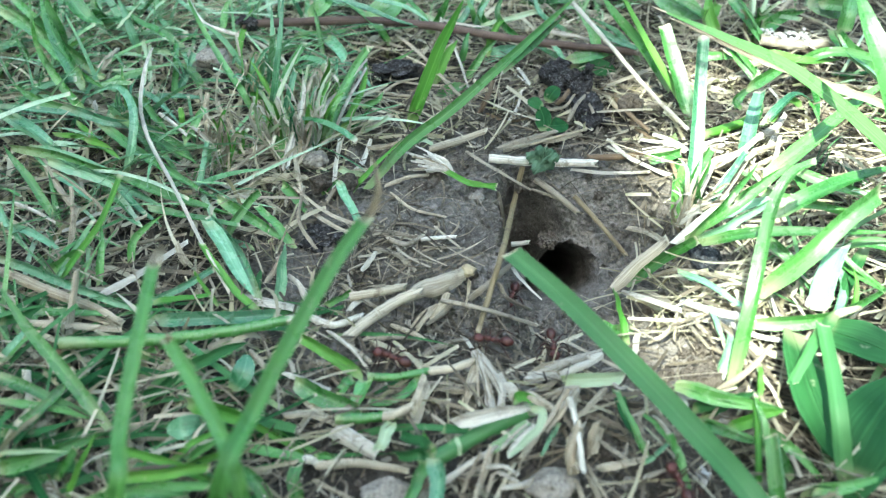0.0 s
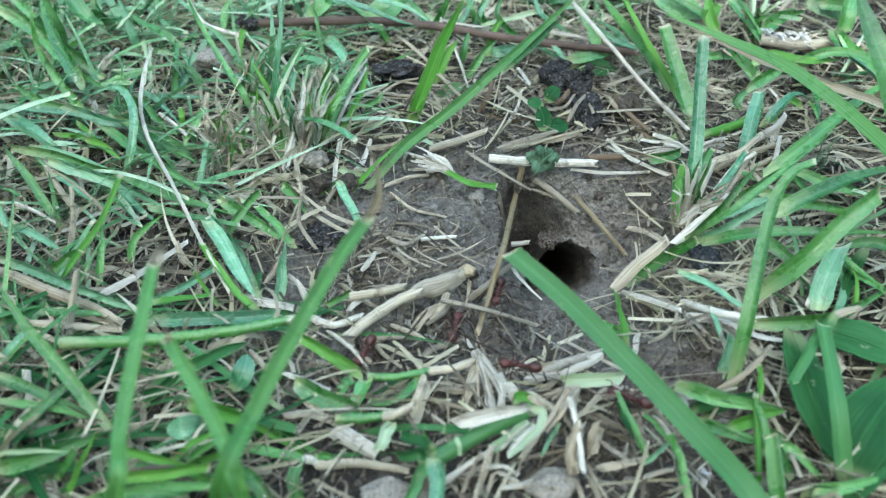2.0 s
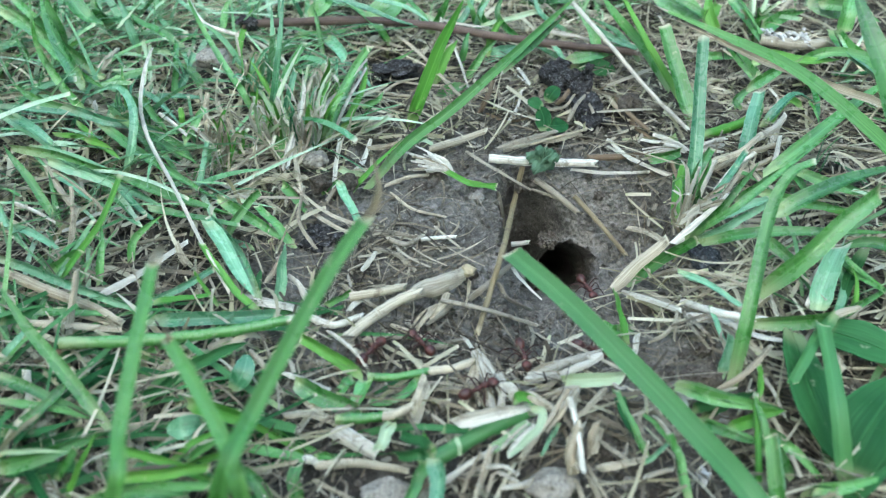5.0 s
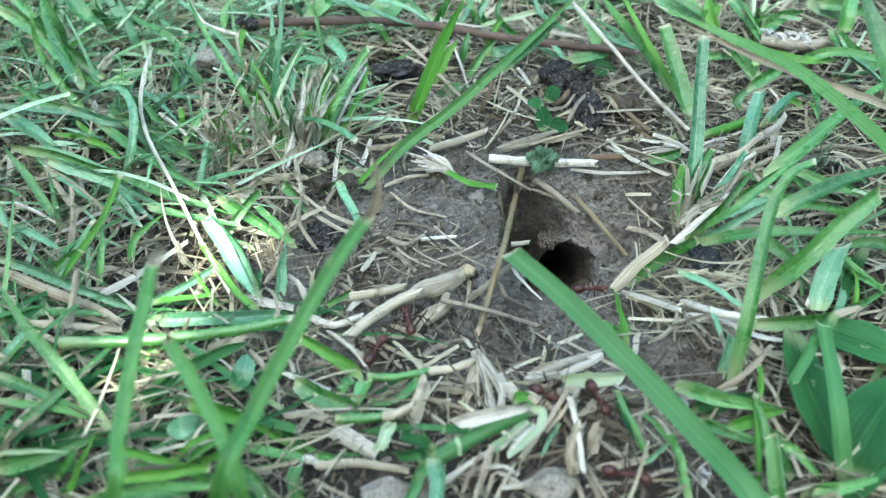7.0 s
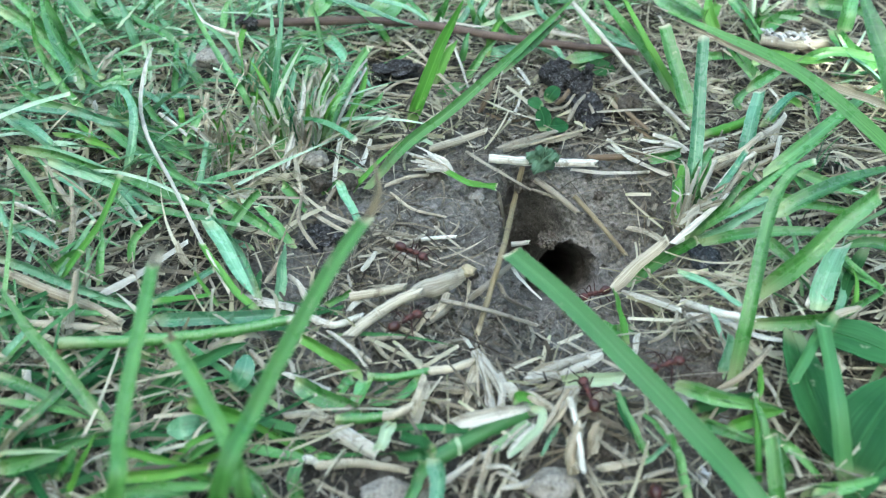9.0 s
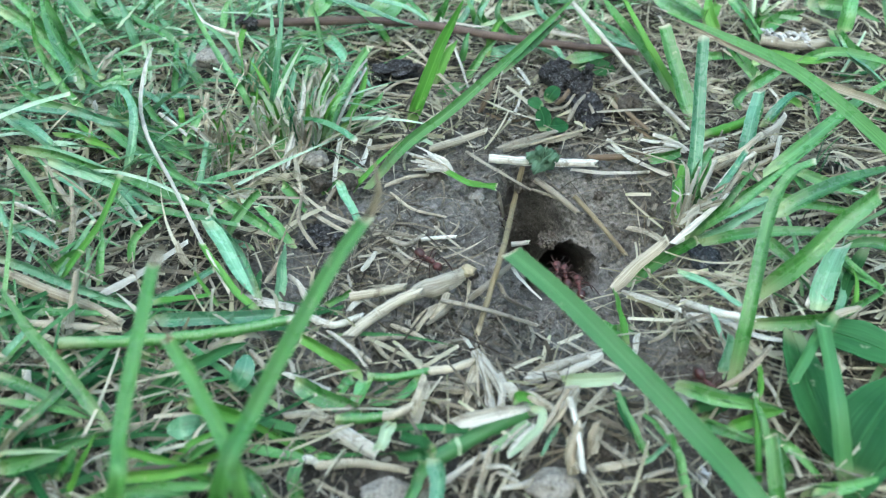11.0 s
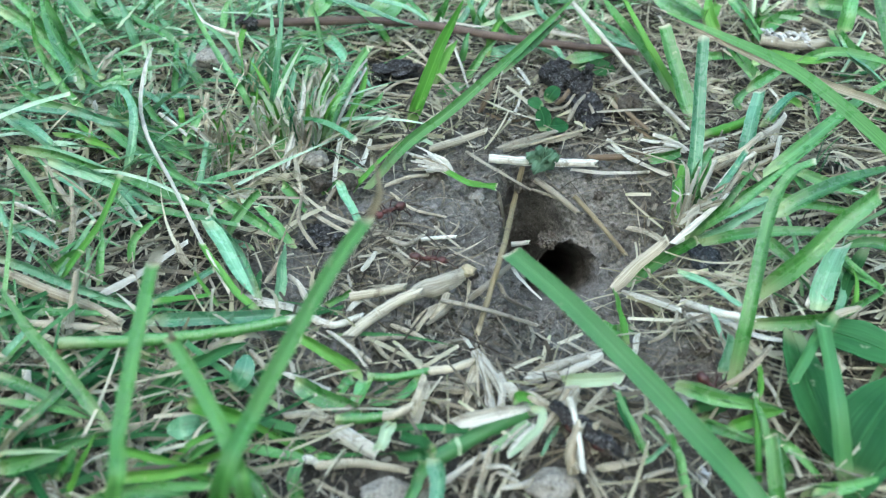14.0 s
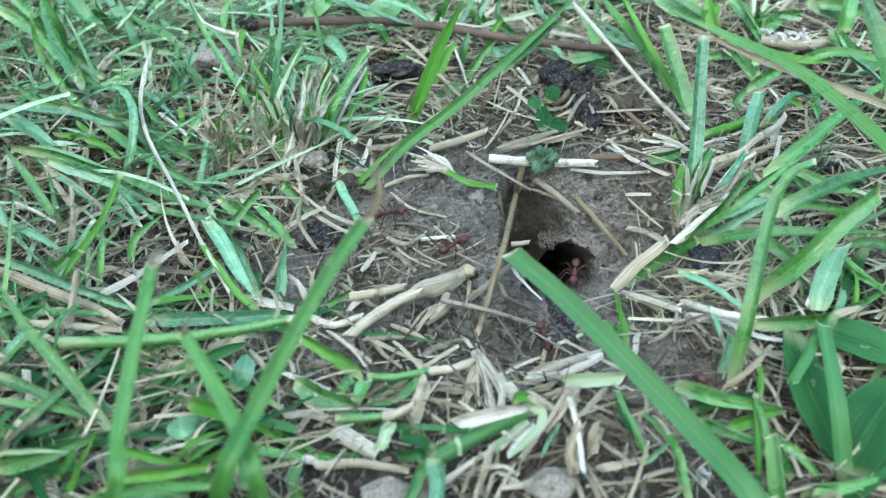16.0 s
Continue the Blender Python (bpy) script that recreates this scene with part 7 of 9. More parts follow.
blade(t, "green", 2.17, [(69.8, 9.9, 6.0), (75.3, 12.7, 9.0), (84.2, 17.8, 12.0)], roll=12, cut=0)
blade(t, "blue", 2.38, [(62.2, 4.8, 4.0), (69.4, 5.0, 8.0), (75.9, 5.0, 11.0)], roll=-10, cut=1)
blade(t, "lime", 1.89, [(88.7, 9.9, 6.0), (94.0, 8.5, 5.0), (103.6, 9.8, 4.0)], roll=10, cut=0)
blade(t, "green", 1.96, [(87.1, 24.1, 6.0), (89.0, 18.2, 5.0), (89.3, 9.8, 4.0)], roll=10, cut=0)
blade(t, "blue", 3.15, [(85.9, -12.7, 6.0), (85.4, -19.0, 5.0), (81.9, -25.5, 3.0)], roll=-20, cut=1)
blade(t, "green", 2.19, [(85.7, -5.0, 6.0), (88.4, -15.7, 7.0), (91.9, -23.9, 8.0)], roll=10, cut=0)
blade(t, "lime", 1.41, [(84.2, -26.5, 4.0), (85.7, -23.9, 8.0), (86.2, -18.5, 11.0)], roll=10, cut=0)
blade(t, "blue", 1.71, [(52.3, -11.2, 3.0), (58.2, -17.5, 4.0), (62.8, -24.0, 4.0)], roll=-10, cut=1)
blade(t, "green", 2.94, [(62.6, 44.7, 3.0), (61.2, 29.9, 2.0), (57.1, 12.1, 0.0)], roll=20, cut=1)
blade(t, "lime", 2.78, [(56.6, 9.9, 0.0), (57.9, 16.0, 4.0), (60.0, 22.2, 9.0)], roll=-12, cut=1)
blade(t, "green", 3.41, [(89.5, 57.6, 6.0), (84.7, 47.4, 4.0), (79.3, 32.5, 2.0)], roll=10, cut=1)
blade(t, "lime", 3.65, [(92.4, 77.5, 7.0), (98.3, 79.0, 9.0), (107.2, 73.5, 10.0), (118.8, 77.2, 9.0)], roll=-10, cut=0)
blade(t, "green", 1.90, [(83.4, 54.7, 5.0), (81.8, 56.5, 7.0), (85.4, 58.7, 9.0)], roll=10, cut=1)
blade(t, "green", 3.96, [(92.5, 110.2, 14.0), (96.5, 102.0, 11.0), (99.2, 92.3, 7.0)], roll=10, cut=0)
blade(t, "pale", 1.66, [(99.8, 106.4, 8.0), (101.2, 110.5, 11.0), (101.3, 114.7, 13.0)], roll=5, cut=1)
blade(t, "pale", 1.65, [(102.0, 106.4, 8.0), (104.4, 109.6, 11.0), (106.5, 114.7, 13.0)], roll=5, cut=1)
blade(t, "green", 4.40, [(102.3, 100.2, 7.0), (108.4, 106.4, 8.0), (116.6, 112.7, 9.0)], roll=14, cut=0)
t = tuft(-49.7, -63.2, -1.0, "bright green bunch of overlapping mown grass blades", "grass_tuft")
blade(t, "lime", 2.08, [(-56.3, -66.6, 4.0), (-46.8, -68.1, 8.0), (-39.0, -67.4, 9.0)], roll=10, cut=1)
blade(t, "fresh", 1.87, [(-53.5, -69.8, 5.0), (-45.2, -70.7, 8.0), (-38.5, -71.6, 9.0)], roll=-14, cut=1)
blade(t, "lime", 1.74, [(-57.8, -60.7, 5.0), (-51.1, -64.4, 8.0), (-42.5, -67.4, 9.0)], roll=12, cut=0)
blade(t, "green", 1.86, [(-61.1, -71.1, 4.0), (-50.5, -72.0, 8.0), (-41.5, -72.4, 8.0)], roll=-8, cut=0)
blade(t, "lime", 3.02, [(-47.5, -50.3, 5.0), (-39.9, -55.7, 9.0), (-32.7, -58.2, 9.0)], roll=16, cut=1)
blade(t, "fresh", 1.53, [(-44.4, -64.0, 6.0), (-40.4, -64.6, 10.0), (-36.8, -63.4, 12.0)], roll=-10, cut=0)
blade(t, "green", 2.87, [(-76.8, -66.0, 6.0), (-67.5, -65.1, 9.0), (-60.2, -60.9, 9.0)], roll=14, cut=0)
blade(t, "pale", 0.95, [(-75.3, -64.7, 9.0), (-68.6, -65.7, 11.0), (-62.8, -65.9, 11.0)], roll=0, cut=0)
blade(t, "green", 1.71, [(-66.0, -67.3, 5.0), (-63.3, -66.7, 9.0), (-61.5, -65.5, 11.0)], roll=8, cut=1)
blade(t, "deep", 2.39, [(-49.2, -43.2, 6.0), (-43.8, -41.1, 8.0), (-37.9, -37.5, 8.0)], roll=10, cut=0)
blade(t, "blue", 1.75, [(-85.8, -41.0, 6.0), (-82.4, -38.6, 9.0), (-80.5, -34.2, 10.0)], roll=-10, cut=0)
t = tuft(-40.4, -43.0, -1.0, "blue-green crumpled leaf of a low weed among straw", "broadleaf_weed")
broad_leaf(t, "blue", 4.07, [(-40.0, -46.4, 4.0), (-37.9, -44.8, 7.0), (-37.5, -41.1, 8.0)], roll=12)
t = tuft(-37.2, 45.1, -1.0, "pale and green thin grass blades of a clipped tussock", "grass_tuft")
blade(t, "white", 1.03, [(-41.8, 29.9, 2.0), (-39.2, 36.6, 9.0), (-37.0, 39.6, 14.0), (-37.0, 48.7, 18.0)], roll=10, cut=0)
blade(t, "pale", 1.20, [(-35.9, 40.4, 3.0), (-33.6, 43.1, 11.0), (-31.7, 47.5, 17.0), (-29.2, 51.9, 20.0)], roll=-15, cut=0)
blade(t, "lime", 1.37, [(-35.8, 45.9, 4.0), (-33.1, 47.3, 12.0), (-30.5, 52.4, 16.0)], roll=18, cut=0)
blade(t, "green", 1.98, [(-32.4, 41.8, 3.0), (-29.1, 44.4, 12.0), (-24.2, 53.4, 18.0), (-20.2, 58.3, 22.0)], roll=10, cut=1)
blade(t, "white", 0.92, [(-34.8, 48.7, 5.0), (-28.1, 50.1, 13.0), (-20.8, 59.9, 18.0)], roll=-8, cut=1)
blade(t, "white", 0.92, [(-29.9, 44.7, 3.0), (-26.6, 47.8, 10.0), (-21.4, 60.7, 15.0)], roll=12, cut=1)
blade(t, "pale", 1.38, [(-48.2, 43.2, 3.0), (-44.6, 47.3, 12.0), (-41.2, 55.0, 18.0), (-38.3, 61.0, 22.0)], roll=-12, cut=0)
blade(t, "pale", 1.06, [(-40.4, 43.1, 4.0), (-42.4, 45.0, 9.0), (-44.3, 52.9, 14.0)], roll=10, cut=0)
blade(t, "white", 0.93, [(-40.7, 50.8, 10.0), (-43.3, 54.7, 13.0), (-51.0, 65.6, 15.0)], roll=-10, cut=0)
blade(t, "blue", 1.82, [(-42.7, 46.7, 8.0), (-41.2, 48.3, 14.0), (-39.6, 53.1, 18.0)], roll=6, cut=1)
blade(t, "lime", 1.27, [(-48.5, 57.3, 8.0), (-50.4, 59.9, 11.0), (-55.0, 66.0, 15.0)], roll=12, cut=0)
blade(t, "white", 0.85, [(-61.2, 80.9, 8.0), (-61.7, 82.2, 12.0), (-62.4, 85.6, 14.0)], roll=0, cut=0)
blade(t, "pale", 1.07, [(-22.4, 47.0, 3.0), (-17.8, 45.0, 6.0), (-14.6, 45.0, 9.0)], roll=0, cut=1)
blade(t, "white", 1.23, [(-21.2, 48.1, 3.0), (-17.9, 46.8, 6.0), (-14.4, 47.0, 8.0)], roll=14, cut=1)
blade(t, "straw", 0.88, [(-37.6, 32.3, 3.0), (-34.7, 35.2, 9.0), (-33.7, 41.0, 14.0)], roll=10, cut=0)
blade(t, "white", 0.88, [(-28.1, 32.5, 2.0), (-26.6, 32.4, 7.0), (-25.0, 33.4, 11.0)], roll=0, cut=0)
t = tuft(2.9, 92.7, -1.0, "mid-green and pale grass blades over a lying twig", "grass_tuft")
blade(t, "green", 2.24, [(5.4, 83.2, 3.0), (6.5, 84.5, 9.0), (8.0, 89.8, 12.0)], roll=8, cut=0)
blade(t, "blue", 2.15, [(11.1, 102.3, 6.0), (11.8, 101.9, 12.0), (15.5, 105.6, 16.0)], roll=-8, cut=0)
blade(t, "pale", 1.66, [(-0.7, 108.5, 6.0), (-8.1, 108.4, 9.0), (-15.5, 110.5, 11.0)], roll=6, cut=0)
blade(t, "green", 1.99, [(10.7, 105.2, 6.0), (9.2, 104.0, 12.0), (7.6, 107.9, 15.0)], roll=10, cut=0)
blade(t, "green", 2.86, [(-3.5, 102.3, 5.0), (0.2, 101.7, 13.0), (2.0, 103.1, 18.0)], roll=-10, cut=0)
blade(t, "pale", 2.16, [(15.5, 100.2, 8.0), (23.6, 102.0, 11.0), (32.1, 104.0, 12.0)], roll=6, cut=1)
blade(t, "lime", 2.29, [(14.0, 96.4, 4.0), (16.2, 94.0, 10.0), (18.4, 96.8, 13.0)], roll=8, cut=1)
blade(t, "green", 4.34, [(-1.5, 66.2, 1.0), (2.7, 69.3, 3.0), (7.4, 70.9, 4.0)], roll=0, cut=0)
blade(t, "blue", 4.22, [(11.7, 88.8, 2.0), (16.9, 88.6, 5.0), (23.2, 92.4, 6.0)], roll=8, cut=0)
blade(t, "white", 1.61, [(-2.2, 98.3, 5.0), (-1.1, 98.1, 9.0), (-0.2, 101.1, 11.0)], roll=0, cut=1)
blade(t, "white", 1.18, [(22.6, 81.4, 4.0), (23.8, 75.3, 5.0), (25.7, 70.9, 4.0)], roll=0, cut=1)
blade(t, "blue", 1.89, [(36.7, 81.2, 6.0), (35.3, 82.8, 8.0), (33.8, 85.6, 9.0)], roll=0, cut=1)
flat_straw("brown", 1.45, [(32.2, 57.8, 5.0), (35.5, 60.6, 7.0), (39.2, 70.7, 6.0)], roll=12)
flat_straw("grey", 1.26, [(34.6, 50.3, 4.0), (37.2, 54.4, 7.0), (42.0, 64.0, 6.0)], roll=-10)
flat_straw("brown", 1.62, [(9.8, 56.6, 2.0), (12.6, 60.9, 5.0), (15.2, 71.8, 5.0)], roll=14)
flat_straw("straw", 0.95, [(29.5, 54.7, 5.0), (34.2, 55.2, 6.0), (37.9, 62.4, 6.0)], roll=0)
flat_straw("grey", 1.14, [(43.7, 77.8, 4.0), (40.9, 64.0, 6.0), (42.0, 53.2, 5.0)], roll=10)
flat_straw("brown", 1.43, [(50.4, 67.7, 3.0), (51.3, 54.7, 5.0), (56.4, 45.4, 4.0)], roll=10)
t = tuft(56.3, -56.7, -1.0, "small dark green grass shoots among straw at the front", "grass_tuft")
blade(t, "green", 1.80, [(56.2, -60.7, 4.0), (56.9, -58.1, 7.0), (56.0, -52.9, 10.0)], roll=5, cut=0)
blade(t, "lime", 1.24, [(57.5, -51.8, 8.0), (58.1, -49.5, 10.0), (57.7, -47.6, 12.0)], roll=5, cut=1)
blade(t, "green", 2.06, [(43.5, -47.3, 7.0), (52.1, -51.8, 8.0), (63.0, -53.2, 6.0)], roll=-8, cut=0)
blade(t, "green", 1.61, [(46.0, -54.2, 5.0), (50.9, -58.3, 6.0), (56.3, -59.6, 5.0)], roll=10, cut=0)
blade(t, "green", 2.20, [(56.2, -60.7, 4.0), (61.1, -60.3, 5.0), (65.3, -65.9, 3.0)], roll=12, cut=0)
blade(t, "blue", 2.50, [(56.7, -69.8, 2.0), (56.9, -66.9, 6.0), (56.4, -62.3, 10.0)], roll=-6, cut=1)
blade(t, "deep", 2.31, [(46.7, -50.4, 3.0), (50.0, -50.3, 5.0), (54.9, -48.5, 4.0)], roll=14, cut=0)
blade(t, "green", 2.30, [(63.5, -68.2, 3.0), (68.5, -68.7, 5.0), (75.8, -66.7, 5.0)], roll=-10, cut=0)
blade(t, "deep", 2.10, [(33.4, -44.7, 2.0), (34.2, -52.4, 3.0), (36.3, -59.9, 2.0)], roll=10, cut=0)
# stones and clods
pebble("stone", -70.4, 83.7, 4.5, 4.51, 4.42, 4.34, 38)
pebble("stone", -33.1, 31.4, 2.7, 2.95, 2.81, 2.66, 49)
pebble("clod", -23.2, 20.3, 4.4, 2.12, 1.98, 1.84, 80)
pebble("clod", -31.1, 21.0, 3.3, 2.27, 2.42, 2.56, 77)
pebble("clod", -29.0, 31.2, -1.6, 1.34, 1.27, 1.19, 51)
pebble("stone", 8.3, 16.6, 2.1, 1.82, 1.75, 1.68, 4)
pebble("char", -28.0, 2.7, 0.3, 4.82, 3.62, 2.41, 22)
pebble("char", -13.5, 78.2, 5.0, 6.48, 4.09, 1.70, 52)
pebble("clod", 27.4, 19.5, -14.0, 2.82, 2.45, 2.08, 63)
pebble("black", 61.1, -2.1, -1.9, 4.37, 3.51, 2.65, 8)
pebble("clod", 53.2, 58.1, 3.5, 3.70, 3.46, 3.22, 96)
pebble("char", 12.7, 66.5, -0.1, 2.67, 2.50, 2.33, 88)
pebble("stone", 19.2, -64.7, -1.6, 4.02, 3.72, 3.42, 36)
pebble("stone", -10.2, -65.9, -2.3, 3.81, 3.21, 2.61, 26)
pebble("clod", 51.1, -39.8, -1.0, 3.84, 3.45, 3.05, 90)
pebble("clod", 53.3, -31.8, -0.6, 2.10, 1.87, 1.64, 90)
pebble("clod", 55.8, -26.7, -1.3, 1.08, 0.96, 0.84, 55)
pebble("stone", 33.8, -63.6, -2.1, 1.72, 1.57, 1.42, 41)
pebble("white_stone", 53.2, -49.4, -1.5, 1.73, 1.52, 1.30, 22)
pebble("white_stone", 46.8, -62.5, -1.7, 1.32, 1.48, 1.63, 27)
pebble("clod", 30.5, -56.5, -2.1, 2.31, 2.20, 2.10, 2)
pebble("stone", 34.2, -56.7, -2.1, 1.26, 1.21, 1.15, 61)
pebble("clod", 10.3, -41.3, -2.5, 1.24, 1.13, 1.02, 55)
pebble("clod", 79.9, 64.5, -1.1, 2.32, 2.16, 1.99, 35)
pebble("clod", 82.6, 58.5, -1.5, 1.63, 1.47, 1.31, 42)
pebble("clod", 98.2, 50.9, -1.6, 1.91, 1.75, 1.59, 96)
pebble("clod", 103.9, 46.6, -1.6, 1.73, 1.57, 1.41, 52)
pebble("clod", 98.5, 42.3, -1.4, 1.39, 1.24, 1.08, 80)
pebble("clod", 108.3, 45.7, -1.8, 1.25, 1.18, 1.10, 52)
pebble("clod", 89.5, 33.4, -0.9, 1.50, 1.35, 1.20, 41)
pebble("clod", -70.6, 5.2, -1.2, 1.77, 1.50, 1.22, 96)
pebble("clod", -50.0, 7.5, -2.0, 1.24, 1.10, 0.96, 79)
pebble("clod", -2.1, 28.4, 0.4, 2.94, 2.50, 2.06, 26)
pebble("clod", -5.6, 21.8, 1.8, 2.00, 1.72, 1.43, 32)
pebble("clod", 18.1, 26.0, -8.7, 2.10, 1.80, 1.50, 35)
pebble("clod", 40.8, 26.3, -4.0, 1.48, 1.26, 1.04, 65)
pebble("clod", 20.2, 28.8, -3.2, 1.79, 1.56, 1.34, 11)
pebble("clod", 11.8, -20.5, -2.3, 1.23, 1.05, 0.86, 3)
pebble("clod", 29.0, -14.7, -13.6, 1.18, 1.05, 0.92, 51)
pebble("clod", 5.6, -26.4, -3.2, 1.09, 0.91, 0.72, 33)
pebble("clod", 21.8, -24.2, -7.4, 1.24, 1.05, 0.87, 77)
pebble("clod", 52.4, -9.6, -10.5, 1.59, 1.39, 1.19, 36)
pebble("clod", 49.5, -6.7, -13.4, 1.89, 1.62, 1.35, 86)
pebble("clod", 49.5, -33.0, -0.7, 1.40, 1.22, 1.05, 82)
pebble("clod", 45.1, -38.0, -1.3, 1.71, 1.48, 1.25, 16)
pebble("clod", 31.7, 48.0, -0.7, 2.20, 1.89, 1.57, 78)
pebble("clod", 18.1, 46.6, 0.3, 1.88, 1.64, 1.41, 97)
pebble("clod", 50.5, 112.1, -0.2, 1.71, 1.52, 1.33, 40)
pebble("clod", -38.0, -45.9, -2.1, 1.43, 1.21, 0.99, 11)
pebble("clod", -18.5, -7.3, 0.7, 1.55, 1.35, 1.16, 21)
pebble("clod", 85.8, -34.0, -2.5, 2.10, 1.86, 1.63, 79)
pebble("clod", 87.5, -37.0, -2.4, 1.84, 1.61, 1.38, 11)
pebble("clod", 84.6, -40.0, -2.4, 1.36, 1.25, 1.13, 89)
pebble("stone", -25.1, 41.9, -1.3, 1.70, 1.55, 1.39, 27)
pebble("clod", 24.5, 68.7, -0.0, 1.68, 1.51, 1.34, 63)
pebble("clod", 17.3, 59.4, -0.1, 1.47, 1.30, 1.14, 97)
pebble("clod", 48.8, 62.4, -1.0, 1.65, 1.48, 1.32, 14)
pebble("clod", 99.3, 57.1, -1.5, 1.46, 1.30, 1.14, 82)
pebble("clod", 102.1, 55.6, -1.6, 1.29, 1.21, 1.13, 43)
pebble("clod", 95.6, 52.9, -1.7, 1.28, 1.12, 0.96, 1)
pebble("clod", 104.4, 45.8, -1.6, 1.72, 1.57, 1.41, 58)
pebble("clod", 108.0, 47.0, -1.8, 1.73, 1.57, 1.42, 72)
pebble("clod", 5.4, -9.4, 0.5, 2.17, 2.05, 1.92, 26)

# ---- pieces with a shape of their own ----
ROT = ((31.4, 72.4, 6.0, 2.8), (34.5, 74.5, 8.0, 2.0), (33.3, 69.1, 5.0, 2.7), (36.8, 71.3, 6.0, 2.5), (39.1, 69.1, 5.0, 2.3), (41.0, 64.2, 5.0, 2.4), (42.0, 66.9, 9.0, 1.5), (42.0, 66.3, 12.0, 1.1), (39.7, 59.5, 4.0, 2.7), (42.8, 58.1, 3.0, 2.3), (37.3, 64.3, 4.0, 2.3), (40.9, 49.9, 3.0, 2.0), (44.4, 54.5, 2.0, 1.8), (35.6, 64.5, 2.0, 2.0), (39.4, 55.7, 2.0, 2.2))


def rotten_wood():
    """A knobbly black lump of rotten wood, in several fused knots."""
    verts, faces = [], []
    for n, (x, y, z, r) in enumerate(ROT):
        v, f = lump(r * MM * 1.15, r * MM * 1.1, r * MM * 1.05, n * 3 + 2, 1.1, 4)
        a = len(verts)
        verts += [q + Vector((x, y, z)) * MM for q in v]
        faces += [[k + a for k in q] for q in f]
    ob = rooted("rotten_wood", verts, faces, "char", None, "knobbly black lump of rotten charred wood on soil", "rotten wood")
    fuse = ob.modifiers.new("fuse", "REMESH")
    fuse.mode, fuse.voxel_size, fuse.use_smooth_shade = "VOXEL", 0.0005, True
    return ob


def crumpled_sprig():
    """A crumpled scrap of downy leaf caught on the straw over the pit."""
    v, f = lump(2.7 * MM, 1.9 * MM, 1.8 * MM, 21, 1.6, 5)
    verts = [q + Vector((0.5, 0.3, 0.4)) * MM * math.sin(q.x * 4200) * math.cos(q.y * 5300 + q.z * 3900) for q in v]
    ob = new("leaf_scrap", mesh_of("leaf_scrap", verts, f, "sage", [(q.x * 120 % 1, 0.4 + q.z * 60) for q in v]))
    ob.location = Vector((26.0, 30.1, 5.2)) * MM
    tagged(ob, "crumpled grey-green scrap of leaf on a straw", "leaf")


def charred_end(twig):
    v, f = lump(3.6 * MM, 2.1 * MM, 2.1 * MM, 9, 0.5, 4)
    end = part("charred_end", mesh_of("charred_end", v, f, "char", None), twig, "charred black knob of the twig")
    end.location = Vector((-60.8, 95.8, 11.4)) * MM - twig.location


def hooked_straw():
    """A jointed straw whose torn sheath ends in a rounded knob."""
    thing = tagged(new("jointed_straw"), "tan jointed straw with a torn sheath and knob", "straw", "stalks lying round the nest")
    thing.location = Vector((-10.1, -23.0, 3.0)) * MM
    v, f, u = tube(mm([(-20.2, -32.7, 3.0), (-16.8, -28.8, 3.6), (-13.7, -26.1, 4.2)]), 2.4 * MM, 0.95, 10, 16, (0.97,), False, 0.05, 0.85)
    on_plant("stem", thing, v, f, "straw", u)
    v, f, u = tube(mm([(-13.7, -26.1, 4.2), (-9.4, -22.6, 4.8), (-5.0, -20.4, 5.2)]), 2.4 * MM, 0.9, 10, 16, (0.03,), True, 0.06, 0.85)
    on_plant("stem", thing, v, f, "straw", u)
    v, f, u = ribbon(mm([(-7.4, -21.7, 5.6), (-2.9, -18.8, 6.0), (1.3, -17.4, 6.2), (5.4, -14.6, 6.0)]), 3.5 * MM, -12, 0.6, 18, fold=-0.75, twist=20, thick=0.08, worn=0.03)
    on_plant("sheath", thing, v, f, "grey", u, "split weathered sheath")
    v, f, u = ribbon(mm([(-4.7, -20.3, 4.6), (-0.5, -19.3, 5.0), (1.9, -17.4, 5.2), (4.2, -15.9, 5.2)]), 3.0 * MM, 30, 0.8, 16, fold=-0.6, twist=-30, thick=0.08, worn=0.05)
    on_plant("sheath", thing, v, f, "grey", u)
    v, f = lump(1.8 * MM, 1.6 * MM, 1.1 * MM, 14, 0.3, 4)
    knob = part("knob", mesh_of("knob", v, f, "olive", [(0.5, 0.5)] * len(v)), thing, "rounded olive-brown knob")
    knob.location = Vector((5.4, -14.1, 5.6)) * MM - thing.location


